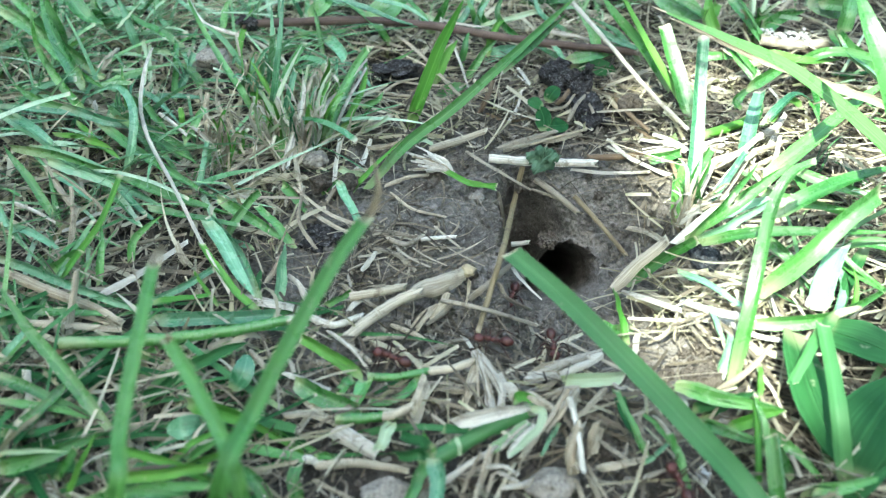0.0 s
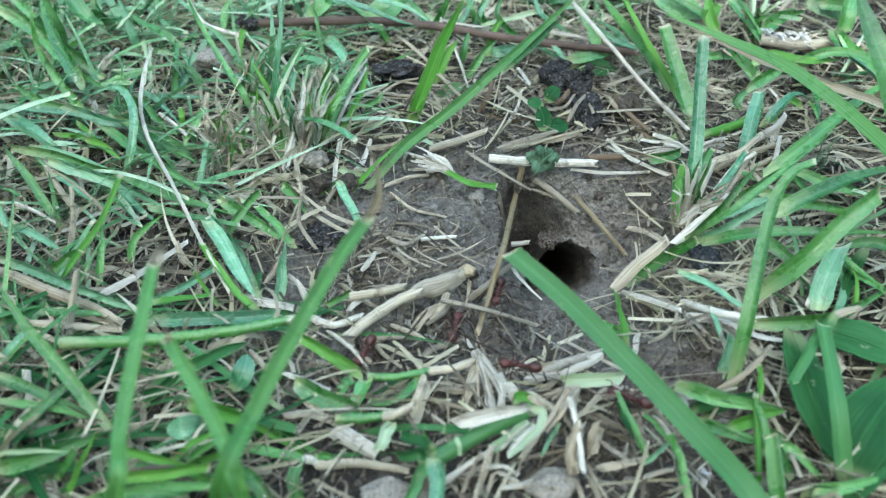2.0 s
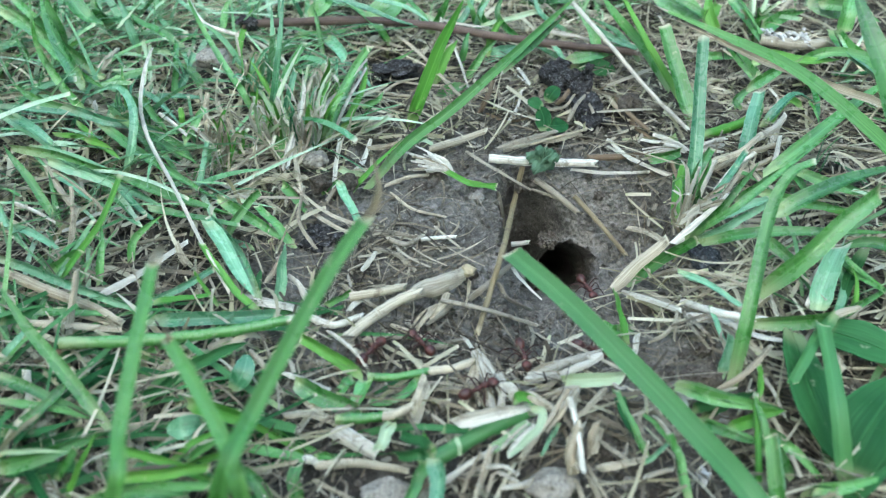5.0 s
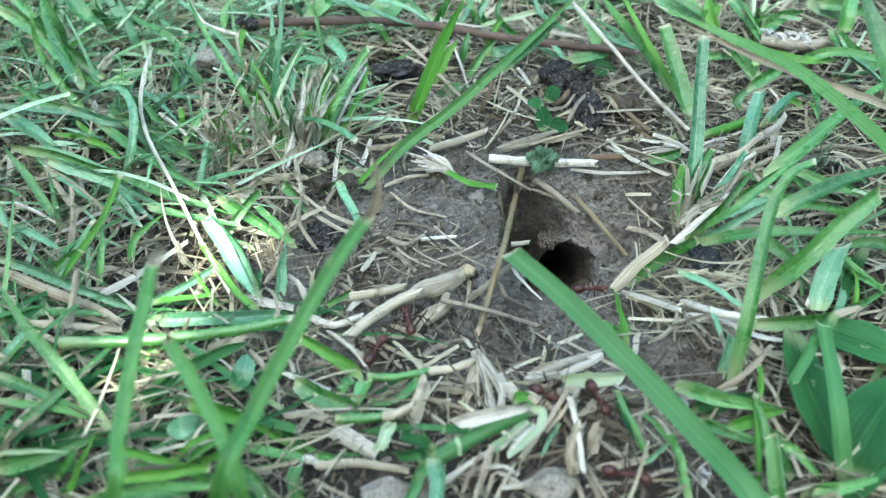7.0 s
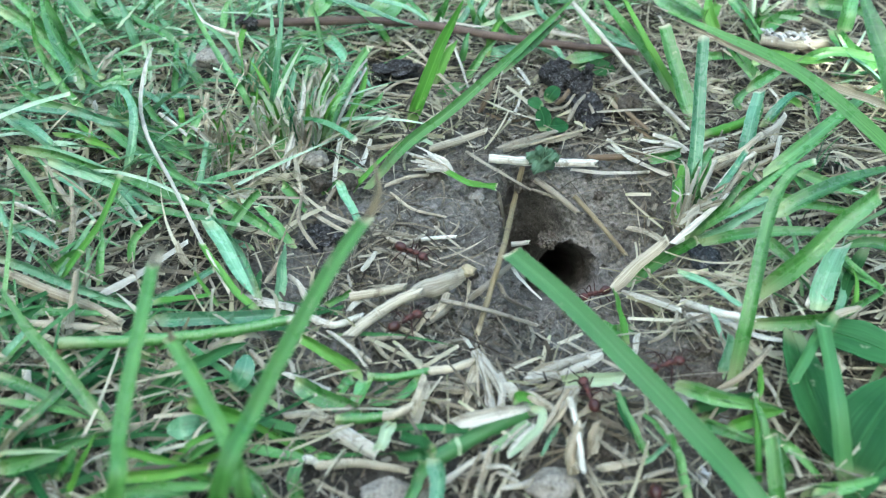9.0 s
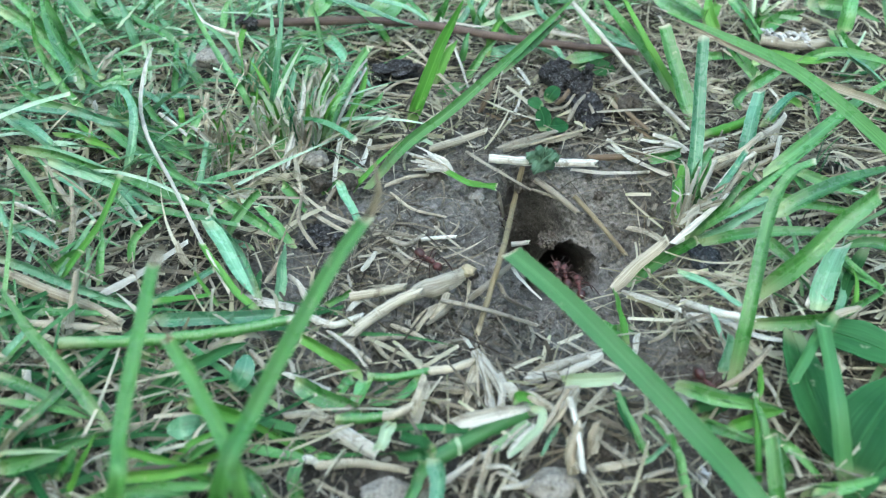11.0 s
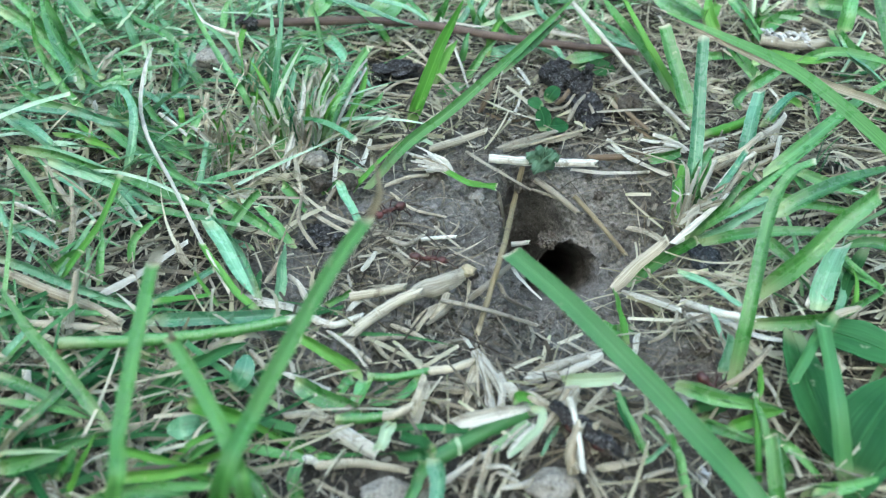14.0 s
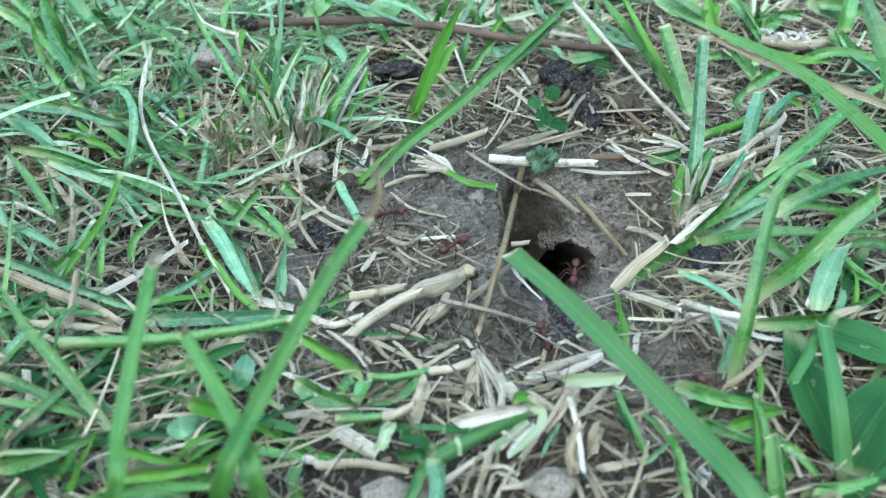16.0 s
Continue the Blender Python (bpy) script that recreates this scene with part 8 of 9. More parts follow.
def frayed(name, label, col, root, ends, width, bow=0.8):
    """A torn sheath: flat fibres that spread from one root."""
    thing = tagged(new(name), label, "straw", "straw pieces on the lawn")
    thing.location = Vector(root) * MM
    for n in range(3 * len(ends)):
        k = 1 - 0.22 * (n // len(ends)) * abs(math.sin(n * 1.3))
        a = Vector(root) + Vector((0.5 * math.sin(n * 4.1), 0.5 * math.cos(n * 2.3), 0.2 * (n % 3)))
        b = Vector(root).lerp(Vector(ends[n % len(ends)]), k) + Vector((1.1 * math.sin(n * 3.7), 1.1 * math.cos(n * 5.3), 0.4 * math.sin(n)))
        mid = a.lerp(b, 0.5) + Vector((0.3 * math.sin(n * 2.1), 0.3 * math.cos(n * 1.7), bow))
        v, f, u = ribbon(mm([a, mid, b]), width * (0.30 + 0.45 * abs(math.sin(n * 1.9))) * MM, 20 * math.sin(n * 2.9), 0.8, 10, fold=-0.5, twist=30 * math.sin(n), thick=0.1, worn=0.07)
        on_plant("fibre", thing, v, f, (col, "white", col, "straw", "white")[n % 5], u)
    return thing


def white_crumbs():
    """Chalky crumbs caked on the dry stalk at the lawn's edge."""
    g = random.Random(4)
    verts, faces = [], []
    for n in range(80):
        k = g.random()
        at = Vector((101.8, 96.3, 6.0)).lerp(Vector((115.6, 94.7, 6.0)), k) + Vector((g.gauss(0, 0.6), g.gauss(0, 1.3), g.gauss(1.5, 0.8)))
        r = g.uniform(0.25, 0.8)
        v, f = lump(r * MM, r * MM, r * 0.8 * MM, n, 0.6, 2)
        a = len(verts)
        verts += [q + at * MM for q in v]
        faces += [[j + a for j in q] for q in f]
    ob = rooted("chalky_crumbs", verts, faces, "chalk", None, "chalky white crumbs caked on a dry stalk", "crumbs")
    tagged(ob, "", "", "", "stuff")


rotten_wood()
crumpled_sprig()
charred_end(TWIG)
hooked_straw()
frayed("frayed_straw", "bleached straw with a frayed torn end", "white", (2.3, 25.0, 4.0), [(-7.2, 33.9, 6.0), (-9.1, 32.8, 5.0), (-9.4, 31.1, 4.0), (-7.9, 29.5, 3.0), (-5.2, 27.0, 4.0), (-4.6, 29.8, 7.0), (-2.7, 27.9, 6.0)], 1.5)
frayed("frayed_sheath", "bleached torn sheath at the foot of grass", "white", (63.7, 33.8, 5.0), [(52.3, 33.8, 5.0), (53.1, 37.2, 6.0), (54.8, 38.9, 7.0), (52.9, 32.7, 4.0), (55.7, 36.2, 7.0)], 1.8)
frayed("frayed_sheath", "bleached torn sheath at the foot of grass", "straw", (56.7, 7.5, 1.0), [(60.2, 14.0, 8.0), (62.5, 15.4, 12.0), (64.4, 10.6, 8.0), (68.5, 10.8, 7.0), (61.6, 8.5, 5.0), (67.8, 12.7, 9.0), (65.3, 9.2, 4.0)], 1.5, 2.0)
frayed("frayed_sheath", "bleached torn straw lying on grass", "white", (64.8, 33.8, 5.0), [(75.5, 37.2, 6.0), (74.6, 35.4, 5.0), (73.1, 36.7, 7.0)], 2.0)
frayed("frayed_straw", "bleached straw with a frayed torn end", "white", (16.3, -41.2, 1.0), [(31.6, -38.0, 5.0), (29.3, -40.1, 5.0), (24.6, -38.9, 4.0), (24.0, -40.5, 3.0), (28.3, -41.2, 3.0), (21.1, -41.2, 3.0)], 1.5)
frayed("frayed_straw", "bleached straw with a frayed torn end", "grey", (6.5, -36.5, 4.0), [(9.2, -44.7, 2.0), (10.6, -43.3, 2.0), (8.3, -51.4, 1.0), (11.4, -48.0, 1.0), (13.0, -47.8, 3.0), (9.8, -50.8, 1.0)], 0.95)
frayed("frayed_straw", "tan heap of torn straw ends on soil", "straw", (25.6, -46.4, 4.0), [(14.9, -59.2, 1.0), (18.3, -55.5, 2.0), (22.7, -52.4, 3.0), (21.8, -46.1, 2.0), (20.5, -43.8, 1.0), (18.1, -46.0, 1.0)], 1.0)
white_crumbs()

# sprays of mixed green and withered blades
t = tuft(-36.8, 39.7, -2.0, "half-withered tussock of tan and green grass blades", "grass_tuft")
fan(t, 22, 1, 9, 22, ('pale', 'white', 'straw', 'lime', 'pale', 'white', 'blue'))
t = tuft(-46.6, 43.6, -1.8, "half-withered tussock of tan and green grass blades", "grass_tuft")
fan(t, 14, 2, 8, 18, ('pale', 'white', 'straw', 'lime', 'white'))
t = tuft(-59.1, 35.9, -2.2, "half-withered tussock of tan and green grass blades", "grass_tuft")
fan(t, 14, 3, 8, 17, ('straw', 'lime', 'straw', 'white'))
t = tuft(-56.4, 69.9, -1.1, "small spray of green and straw-tipped grass blades", "grass_tuft")
fan(t, 9, 4, 8, 20, ('green', 'blue', 'straw'))
t = tuft(-33.3, 58.9, -1.2, "small spray of green and straw-tipped grass blades", "grass_tuft")
fan(t, 14, 5, 7, 19, ('pale', 'lime', 'white', 'straw', 'pale'))
t = tuft(-122.0, 90.5, 1.1, "small spray of green and straw-tipped grass blades", "grass_tuft")
fan(t, 8, 6, 10, 18, ('green', 'blue', 'straw'))
t = tuft(-84.3, 49.3, 0.1, "small spray of green and straw-tipped grass blades", "grass_tuft")
fan(t, 8, 7, 10, 18, ('blue', 'green'))
t = tuft(60.2, 11.6, -2.2, "half-withered tussock of tan and green grass blades", "grass_tuft")
fan(t, 10, 8, 7, 18, ('straw', 'white', 'green'))
t = tuft(101.4, 104.1, 0.1, "small spray of green and straw-tipped grass blades", "grass_tuft")
fan(t, 9, 9, 8, 16, ('green', 'pale', 'straw'))

# ---- what nobody could count: litter, crumbs and lawn ----
rng = np.random.default_rng(7)


def bare(x, y):
    """1 on the trampled soil round the nest, 0 in the lawn."""
    a = np.exp(-(((x - 0.017) / 0.044) ** 2 + ((y - 0.004) / 0.034) ** 2) ** 2)
    b = np.exp(-(((x - 0.030) / 0.034) ** 2 + ((y - 0.070) / 0.024) ** 2) ** 2)
    c = np.exp(-(((x - 0.002) / 0.036) ** 2 + ((y + 0.050) / 0.030) ** 2) ** 2)
    return a, b, c


def strips(name, roots, heads, lengths, lifts, bends, widths, mat, label, category, seg=5, cut=0.5, clear=0.0):
    """Many small blades in one mesh. lifts: slope of each at its root; bends: how far it curves down and sideways."""
    ends = roots[:, :2] + np.stack([np.cos(heads), np.sin(heads)], -1) * (lengths * np.cos(lifts))[:, None]
    ok = (rng.random(len(roots)) > clear * bare(ends[:, 0], ends[:, 1])[0] * 1.3) & (np.hypot(ends[:, 0] - HOLE[0], ends[:, 1] - HOLE[1]) > HOLE_R * 1.2)
    for sx, sy, sr in SUNK:
        ok &= (np.hypot(ends[:, 0] - sx, ends[:, 1] - sy) > sr) & (np.hypot(roots[:, 0] - sx, roots[:, 1] - sy) > sr)
        ok &= np.hypot(0.5 * (ends[:, 0] + roots[:, 0]) - sx, 0.5 * (ends[:, 1] + roots[:, 1]) - sy) > sr
    roots, heads, lengths, lifts, bends, widths = (v[ok] for v in (roots, heads, lengths, lifts, bends, widths))
    n = len(roots)
    t = np.linspace(0, 1, seg + 1)
    d = np.stack([np.cos(heads), np.sin(heads)], -1)
    s = np.stack([-d[:, 1], d[:, 0]], -1)
    run = lengths[:, None] * np.cos(lifts)[:, None] * t
    rise = lengths[:, None] * np.sin(lifts)[:, None] * (t - bends[:, :1] * t * t)
    sway = lengths[:, None] * bends[:, 1:] * t * t
    c = np.empty((n, seg + 1, 3))
    c[..., 0] = roots[:, :1] + d[:, :1] * run + s[:, :1] * sway
    c[..., 1] = roots[:, 1:2] + d[:, 1:] * run + s[:, 1:] * sway
    c[..., 2] = roots[:, 2:3] + rise
    low = height(c[..., 0], c[..., 1]) + 0.0004
    c[..., 2] = np.maximum(c[..., 2], low)
    w = widths[:, None] * 0.5 * np.minimum(1, 0.6 + 2 * t) * np.where(rng.random(n)[:, None] < cut, 1 - 0.2 * t, np.maximum(0.04, 1 - t ** 2.6))
    turn = rng.uniform(-0.9, 0.9, n)
    sv = np.stack([s[:, 0] * np.cos(turn), s[:, 1] * np.cos(turn), np.sin(turn)], -1)
    verts = np.empty((n, seg + 1, 3, 3))
    verts[:, :, 0] = c + sv[:, None] * w[..., None]
    verts[:, :, 1] = c - np.array([0, 0, 0.25]) * w[..., None]
    verts[:, :, 2] = c - sv[:, None] * w[..., None]
    uv = np.empty((n, seg + 1, 3, 2))
    uv[..., 0] = np.array([0, 0.5, 1]) + rng.integers(0, 40, n)[:, None, None] * 1.37
    uv[..., 1] = t[None, :, None]
    base = (np.arange(n) * (seg + 1) * 3)[:, None, None] + (np.arange(seg) * 3)[None, :, None] + np.arange(2)[None, None]
    b = base.ravel()
    faces = np.stack([b, b + 1, b + 4, b + 3], -1)
    ob = new(name, mesh_of(name, verts.reshape(-1, 3).tolist(), faces.tolist(), mat, uv.reshape(-1, 2)))
    return tagged(ob, label, category, "", "stuff")


def spread(n, x0, x1, y0, y1, keep):
    x, y = rng.uniform(x0, x1, n), rng.uniform(y0, y1, n)
    ok = (rng.random(n) < keep(x, y)) & (np.hypot(x - HOLE[0], y - HOLE[1]) > HOLE_R * 1.15) & (np.hypot((x - 0.0222) / 0.0085, (y - 0.0215) / 0.0085) > 1.1)
    x, y = x[ok], y[ok]
    return np.stack([x, y, height(x, y)], -1)


def litter():
    p = spread(32000, -0.22, 0.22, -0.12, 0.24, lambda x, y: np.clip(1 - 0.93 * bare(x, y)[0] - 0.15 * bare(x, y)[1], 0.015, 1))
    n = len(p)
    p[:, 2] += (0.0004 + 0.0055 * rng.random(n) ** 1.6) * (1 - bare(p[:, 0], p[:, 1])[0])
    lengths = 0.003 + 0.019 * rng.random(n) ** 2
    strips("straw_litter", p, rng.uniform(0, 6.283, n), lengths, rng.normal(0.03, 0.09, n), np.stack([rng.uniform(0, 0.8, n), rng.normal(0, 0.07, n)], -1),
           (0.00022 + 0.00095 * rng.random(n) ** 2.4) * (0.6 + lengths * 22), "litter", "matted dry grass clippings and straw bits on soil", "straw litter", 4, 0.9, 0.75)
    # longer straw lying on top of the litter
    p = spread(3400, -0.17, 0.16, -0.09, 0.13, lambda x, y: np.clip((0.10 + 0.14 * ramp(x, -0.06, -0.02) + 0.5 * ramp(x, 0.045, 0.07) * ramp(y, 0.08, 0.05) + 0.5 * np.exp(-(((x - 0.01) / 0.05) ** 2 + ((y - 0.050) / 0.013) ** 2)) + 0.35 * np.exp(-(((x + 0.005) / 0.07) ** 2 + ((y + 0.055) / 0.02) ** 2))) * (1 - bare(x, y)[0]), 0, 1))
    n = len(p)
    p[:, 2] += 0.0012 + 0.0045 * rng.random(n)
    strips("loose_straw", p, rng.normal(0.2, 1.0, n) + np.where(rng.random(n) < 0.5, 3.14, 0), rng.uniform(0.006, 0.022, n), rng.normal(0.03, 0.10, n), np.stack([rng.uniform(0, 0.8, n), rng.normal(0, 0.10, n)], -1),
           0.0004 + 0.0009 * rng.random(n) ** 1.8, "dry", "loose dry tan straw lying over the litter", "straw litter", 5, 0.9, 1.0)
    # dark crumbled debris on the second bare patch and below the hollow
    p = spread(17000, -0.06, 0.12, -0.075, 0.10, lambda x, y: np.clip(0.8 * bare(x, y)[1] + 0.35 * bare(x, y)[2] + 0.25 * (x > 0.05) + 0.3 * np.exp(-(((x - 0.015) / 0.05) ** 2 + ((y - 0.047) / 0.010) ** 2)), 0, 1))
    n = len(p)
    p[:, 2] += rng.uniform(0.0003, 0.0028, n)
    strips("plant_debris", p, rng.uniform(0, 6.283, n), rng.uniform(0.0015, 0.007, n), rng.normal(0.05, 0.14, n), np.stack([rng.uniform(0, 0.8, n), rng.normal(0, 0.15, n)], -1),
           rng.uniform(0.0003, 0.0011, n), "debris", "dark crumbled plant debris on soil", "plant debris", 3, 0.9)
    # a mat of curled roots beside the hollow
    p = spread(3000, -0.040, 0.02, -0.035, 0.035, lambda x, y: 0.6 * np.exp(-(((x + 0.014) / 0.014) ** 2 + ((y + 0.003) / 0.014) ** 2) ** 2))
    n = len(p)
    p[:, 2] += rng.uniform(0.0004, 0.002, n)
    strips("root_mat", p, rng.uniform(0, 6.283, n), rng.uniform(0.004, 0.014, n), rng.normal(0.08, 0.12, n), np.stack([rng.uniform(0.3, 1.0, n), rng.normal(0, 0.45, n)], -1),
           rng.uniform(0.0002, 0.0008, n), "litter", "matted curling grass roots on bare soil", "plant fibres", 6, 0.9)
    # a tangle of rootlets on the back wall of the pit
    p = spread(150, 0.018, 0.031, 0.015, 0.026, lambda x, y: 0.9 + 0 * x)
    n = len(p)
    p[:, 2] += rng.uniform(0.0006, 0.003, n)
    strips("rootlets", p, rng.uniform(0, 6.283, n), rng.uniform(0.002, 0.006, n), rng.normal(0.1, 0.5, n), np.stack([rng.uniform(0, 1.5, n), rng.normal(0, 0.8, n)], -1),
           rng.uniform(0.0001, 0.00022, n), "litter", "tangle of fine grey rootlets on the pit's wall", "plant fibres", 8, 0.9)
    # a heap of curled straw beside the mouth of the nest
    p = spread(700, 0.042, 0.090, -0.028, 0.010, lambda x, y: 0.9 * np.exp(-(((x - 0.063) / 0.017) ** 2 + ((y + 0.007) / 0.012) ** 2) ** 2))
    n = len(p)
    p[:, 2] += 0.0005 + 0.0055 * rng.random(n) ** 1.5
    strips("straw_heap", p, rng.normal(-0.35, 0.7, n) + np.where(rng.random(n) < 0.5, 3.14, 0), rng.uniform(0.006, 0.020, n), rng.normal(0.05, 0.12, n), np.stack([rng.uniform(0.2, 1.0, n), rng.normal(0, 0.28, n)], -1),
           0.00025 + 0.0008 * rng.random(n) ** 2, "dry", "heap of thin curling tan straw beside the nest's mouth", "straw litter", 8, 0.8)
    # fine fibres on the bare soil
    p = spread(1500, -0.05, 0.075, -0.06, 0.05, lambda x, y: bare(x, y)[0] * 0.5 + 0.1)
    n = len(p)
    p[:, 2] += 0.0006
    strips("fine_fibres", p, rng.uniform(0, 6.283, n), rng.uniform(0.002, 0.008, n), rng.normal(0.04, 0.1, n), np.stack([rng.uniform(0, 0.8, n), rng.normal(0, 0.2, n)], -1),
           rng.uniform(0.00012, 0.0004, n), "litter", "hair-fine dry fibres scattered on bare soil", "plant fibres", 3, 0.9)


def crumbs():
    bm = bmesh.new()
    bmesh.ops.create_icosphere(bm, subdivisions=1, radius=1)
    ball = np.array([v.co[:] for v in bm.verts])
    tri = np.array([[v.index for v in f.verts] for f in bm.faces])
    bm.free()
    p = spread(60000, -0.12, 0.13, -0.08, 0.13, lambda x, y: 0.05 + 0.9 * bare(x, y)[0] + 0.3 * sum(bare(x, y)) + 0.15 * (x > 0.05))
    n = len(p)
    size = 0.00010 + 0.00085 * rng.random(n) ** 6
    near_hole = np.hypot(p[:, 0] - HOLE[0], p[:, 1] - HOLE[1]) < HOLE_R * 1.1
    size[near_hole] *= 0.01
    shape = ball[None] * (1 + 0.28 * rng.standard_normal((n, len(ball), 1))) * size[:, None, None] * rng.uniform(0.7, 1.2, (n, 1, 3))
    shape += p[:, None] + np.array([0, 0, 1])[None, None] * size[:, None, None] * 0.4
    faces = tri[None] + (np.arange(n) * len(ball))[:, None, None]
    q = spread(5200, -0.10, 0.13, -0.085, 0.12, lambda x, y: np.clip(0.06 + 0.5 * ramp(x, 0.025, 0.05) * ramp(y, -0.01, -0.03) + 0.35 * bare(x, y)[1] + 0.3 * ramp(x, 0.07, 0.09) * ramp(y, 0.03, 0.045), 0, 1))
    m = len(q)
    big = 0.0003 + 0.0011 * rng.random(m) ** 2.5
    rocks = ball[None] * (1 + 0.3 * rng.standard_normal((m, len(ball), 1))) * big[:, None, None] * rng.uniform(0.7, 1.25, (m, 1, 3))
    rocks += q[:, None] + np.array([0, 0, 1])[None, None] * big[:, None, None] * 0.5
    ob = new("coarse_grit", mesh_of("coarse_grit", rocks.reshape(-1, 3).tolist(), (tri[None] + (np.arange(m) * len(ball))[:, None, None]).reshape(-1, 3).tolist(), "clod", None, False))
    tagged(ob, "coarse brown grit and small clods on the soil", "soil crumbs", "", "stuff")
    ob = new("soil_crumbs", mesh_of("soil_crumbs", shape.reshape(-1, 3).tolist(), faces.reshape(-1, 3).tolist(), "grit", None, False))
    tagged(ob, "loose grey-brown crumbs and grains of soil", "soil crumbs", "", "stuff")


def clump(x, y):
    """1 in the tussock of withered grass."""
    return np.exp(-(((x + 0.047) / 0.022) ** 2 + ((y - 0.043) / 0.026) ** 2) ** 2)


def green_zone(x, y):
    left = ramp(x, -0.020, -0.055) * ramp(y, -0.085, -0.03) + 0.8 * ramp(x, -0.03, -0.06)
    top = ramp(y, 0.085, 0.125)
    right = ramp(x, 0.062, 0.085)
    a, b, c = bare(x, y)
    thatch = 1 - 0.65 * np.exp(-(((x - 0.01) / 0.06) ** 2 + ((y - 0.098) / 0.026) ** 2) ** 2) - 0.5 * clump(x, y)
    thatch = thatch * (1 - 0.8 * np.exp(-(((x + 0.065) / 0.042) ** 2 + ((y + 0.008) / 0.022) ** 2) ** 2))
    return thatch * np.clip(left + top + right, 0, 1) * np.clip(1 - a - b - 0.8 * c, 0, 1)


def tufted(n, each, x0, x1, y0, y1, keep, size):
    """Roots of blades that stand together in tufts, with the tuft's lean and length for each blade."""
    c = spread(n, x0, x1, y0, y1, keep)
    k = rng.integers(each[0], each[1], len(c))
    i = np.repeat(np.arange(len(c)), k)
    p = c[i].copy()
    off = rng.normal(0, size, (len(i), 2))
    p[:, :2] += off
    p[:, 2] = height(p[:, 0], p[:, 1])
    lean = np.where(rng.random(len(c)) < 0.6, rng.normal(-0.6, 0.5, len(c)), rng.normal(1.9, 0.8, len(c)))[i]
    return p, lean + rng.normal(0, 0.55, len(i)), rng.uniform(0.7, 1.25, len(c))[i]


def lawn():
    p, heads, tall = tufted(1500, (5, 12), -0.30, 0.30, -0.10, 0.36, lambda x, y: green_zone(x, y) * (0.75 + 0.5 * wave(x, y, 0.03, 21)) * np.where(x > 0.06, 0.50, 0.95) * ramp(y, -0.10, 0.02), 0.0026)
    n = len(p)
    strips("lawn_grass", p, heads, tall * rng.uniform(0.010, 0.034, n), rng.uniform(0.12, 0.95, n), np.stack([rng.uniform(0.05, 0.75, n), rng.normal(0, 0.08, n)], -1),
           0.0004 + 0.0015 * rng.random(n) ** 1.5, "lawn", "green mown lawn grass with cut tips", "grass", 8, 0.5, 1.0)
    p = spread(200, -0.135, -0.015, -0.085, -0.015, lambda x, y: 0.8 * ramp(x, -0.005, -0.05) + 0.15)
    n = len(p)
    p[:, 2] += 0.003 * rng.random(n)
    strips("low_grass", p, rng.normal(0.1, 0.6, n) + np.where(rng.random(n) < 0.5, 3.14, 0), rng.uniform(0.010, 0.030, n), rng.uniform(0.08, 0.5, n), np.stack([rng.uniform(0.2, 0.8, n), rng.normal(0, 0.08, n)], -1),
           0.0007 + 0.0016 * rng.random(n), "sward", "low lying green grass blades among straw", "grass", 7, 0.5, 1.0)
    p, heads, tall = tufted(150, (2, 6), -0.17, -0.040, 0.02, 0.14, lambda x, y: 0.6 * green_zone(x, y), 0.003)
    n = len(p)
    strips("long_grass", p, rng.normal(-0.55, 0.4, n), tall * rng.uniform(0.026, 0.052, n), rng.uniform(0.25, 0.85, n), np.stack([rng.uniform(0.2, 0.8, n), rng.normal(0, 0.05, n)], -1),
           0.0005 + 0.0017 * rng.random(n) ** 2, "glint", "long thin grass blades with a painted pale sheen leaning over the lawn", "grass", 9, 0.3, 1.0)
    p, heads, tall = tufted(150, (2, 5), -0.19, -0.040, 0.035, 0.17, lambda x, y: 0.85 * np.clip(1 - 0.8 * clump(x, y), 0, 1), 0.004)
    n = len(p)
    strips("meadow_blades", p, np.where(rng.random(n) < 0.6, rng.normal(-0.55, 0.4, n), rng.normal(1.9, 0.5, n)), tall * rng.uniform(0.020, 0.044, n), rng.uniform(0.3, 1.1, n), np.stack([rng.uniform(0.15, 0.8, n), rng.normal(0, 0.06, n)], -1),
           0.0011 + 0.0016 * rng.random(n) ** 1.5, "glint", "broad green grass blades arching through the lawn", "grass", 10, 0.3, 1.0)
    p = spread(9000, -0.20, 0.20, -0.09, 0.22, lambda x, y: np.clip(green_zone(x, y) * np.where(x > 0.05, 0.15, 0.7) + 0.25 * (1 - bare(x, y)[0]) * (x < 0.0) * (y > 0.0), 0, 1) * (1 - bare(x, y)[0]))
    n = len(p)
    strips("dry_grass", p, rng.uniform(0, 6.283, n), rng.uniform(0.008, 0.028, n), rng.uniform(0.1, 1.2, n), np.stack([rng.uniform(0.4, 1.1, n), rng.normal(0, 0.5, n)], -1),
           rng.uniform(0.0005, 0.0017, n), "dry", "withered tan grass standing among the green", "dry grass", 7, 0.6, 1.0)
    p = spread(2200, -0.09, 0.0, 0.0, 0.10, lambda x, y: 0.42 * clump(x, y))
    n = len(p)
    strips("withered_tussock", p, rng.uniform(0, 6.283, n), rng.uniform(0.010, 0.026, n), rng.uniform(0.5, 1.5, n), np.stack([rng.uniform(0.2, 1.0, n), rng.normal(0, 0.45, n)], -1),
           rng.uniform(0.0005, 0.0015, n), "dry", "curling tussock of half-withered tan grass", "dry grass", 8, 0.5)
    p = spread(650, -0.035, 0.095, 0.050, 0.125, lambda x, y: 0.8 * np.clip(1 - bare(x, y)[0], 0, 1) * ramp(y, 0.045, 0.06))
    n = len(p)
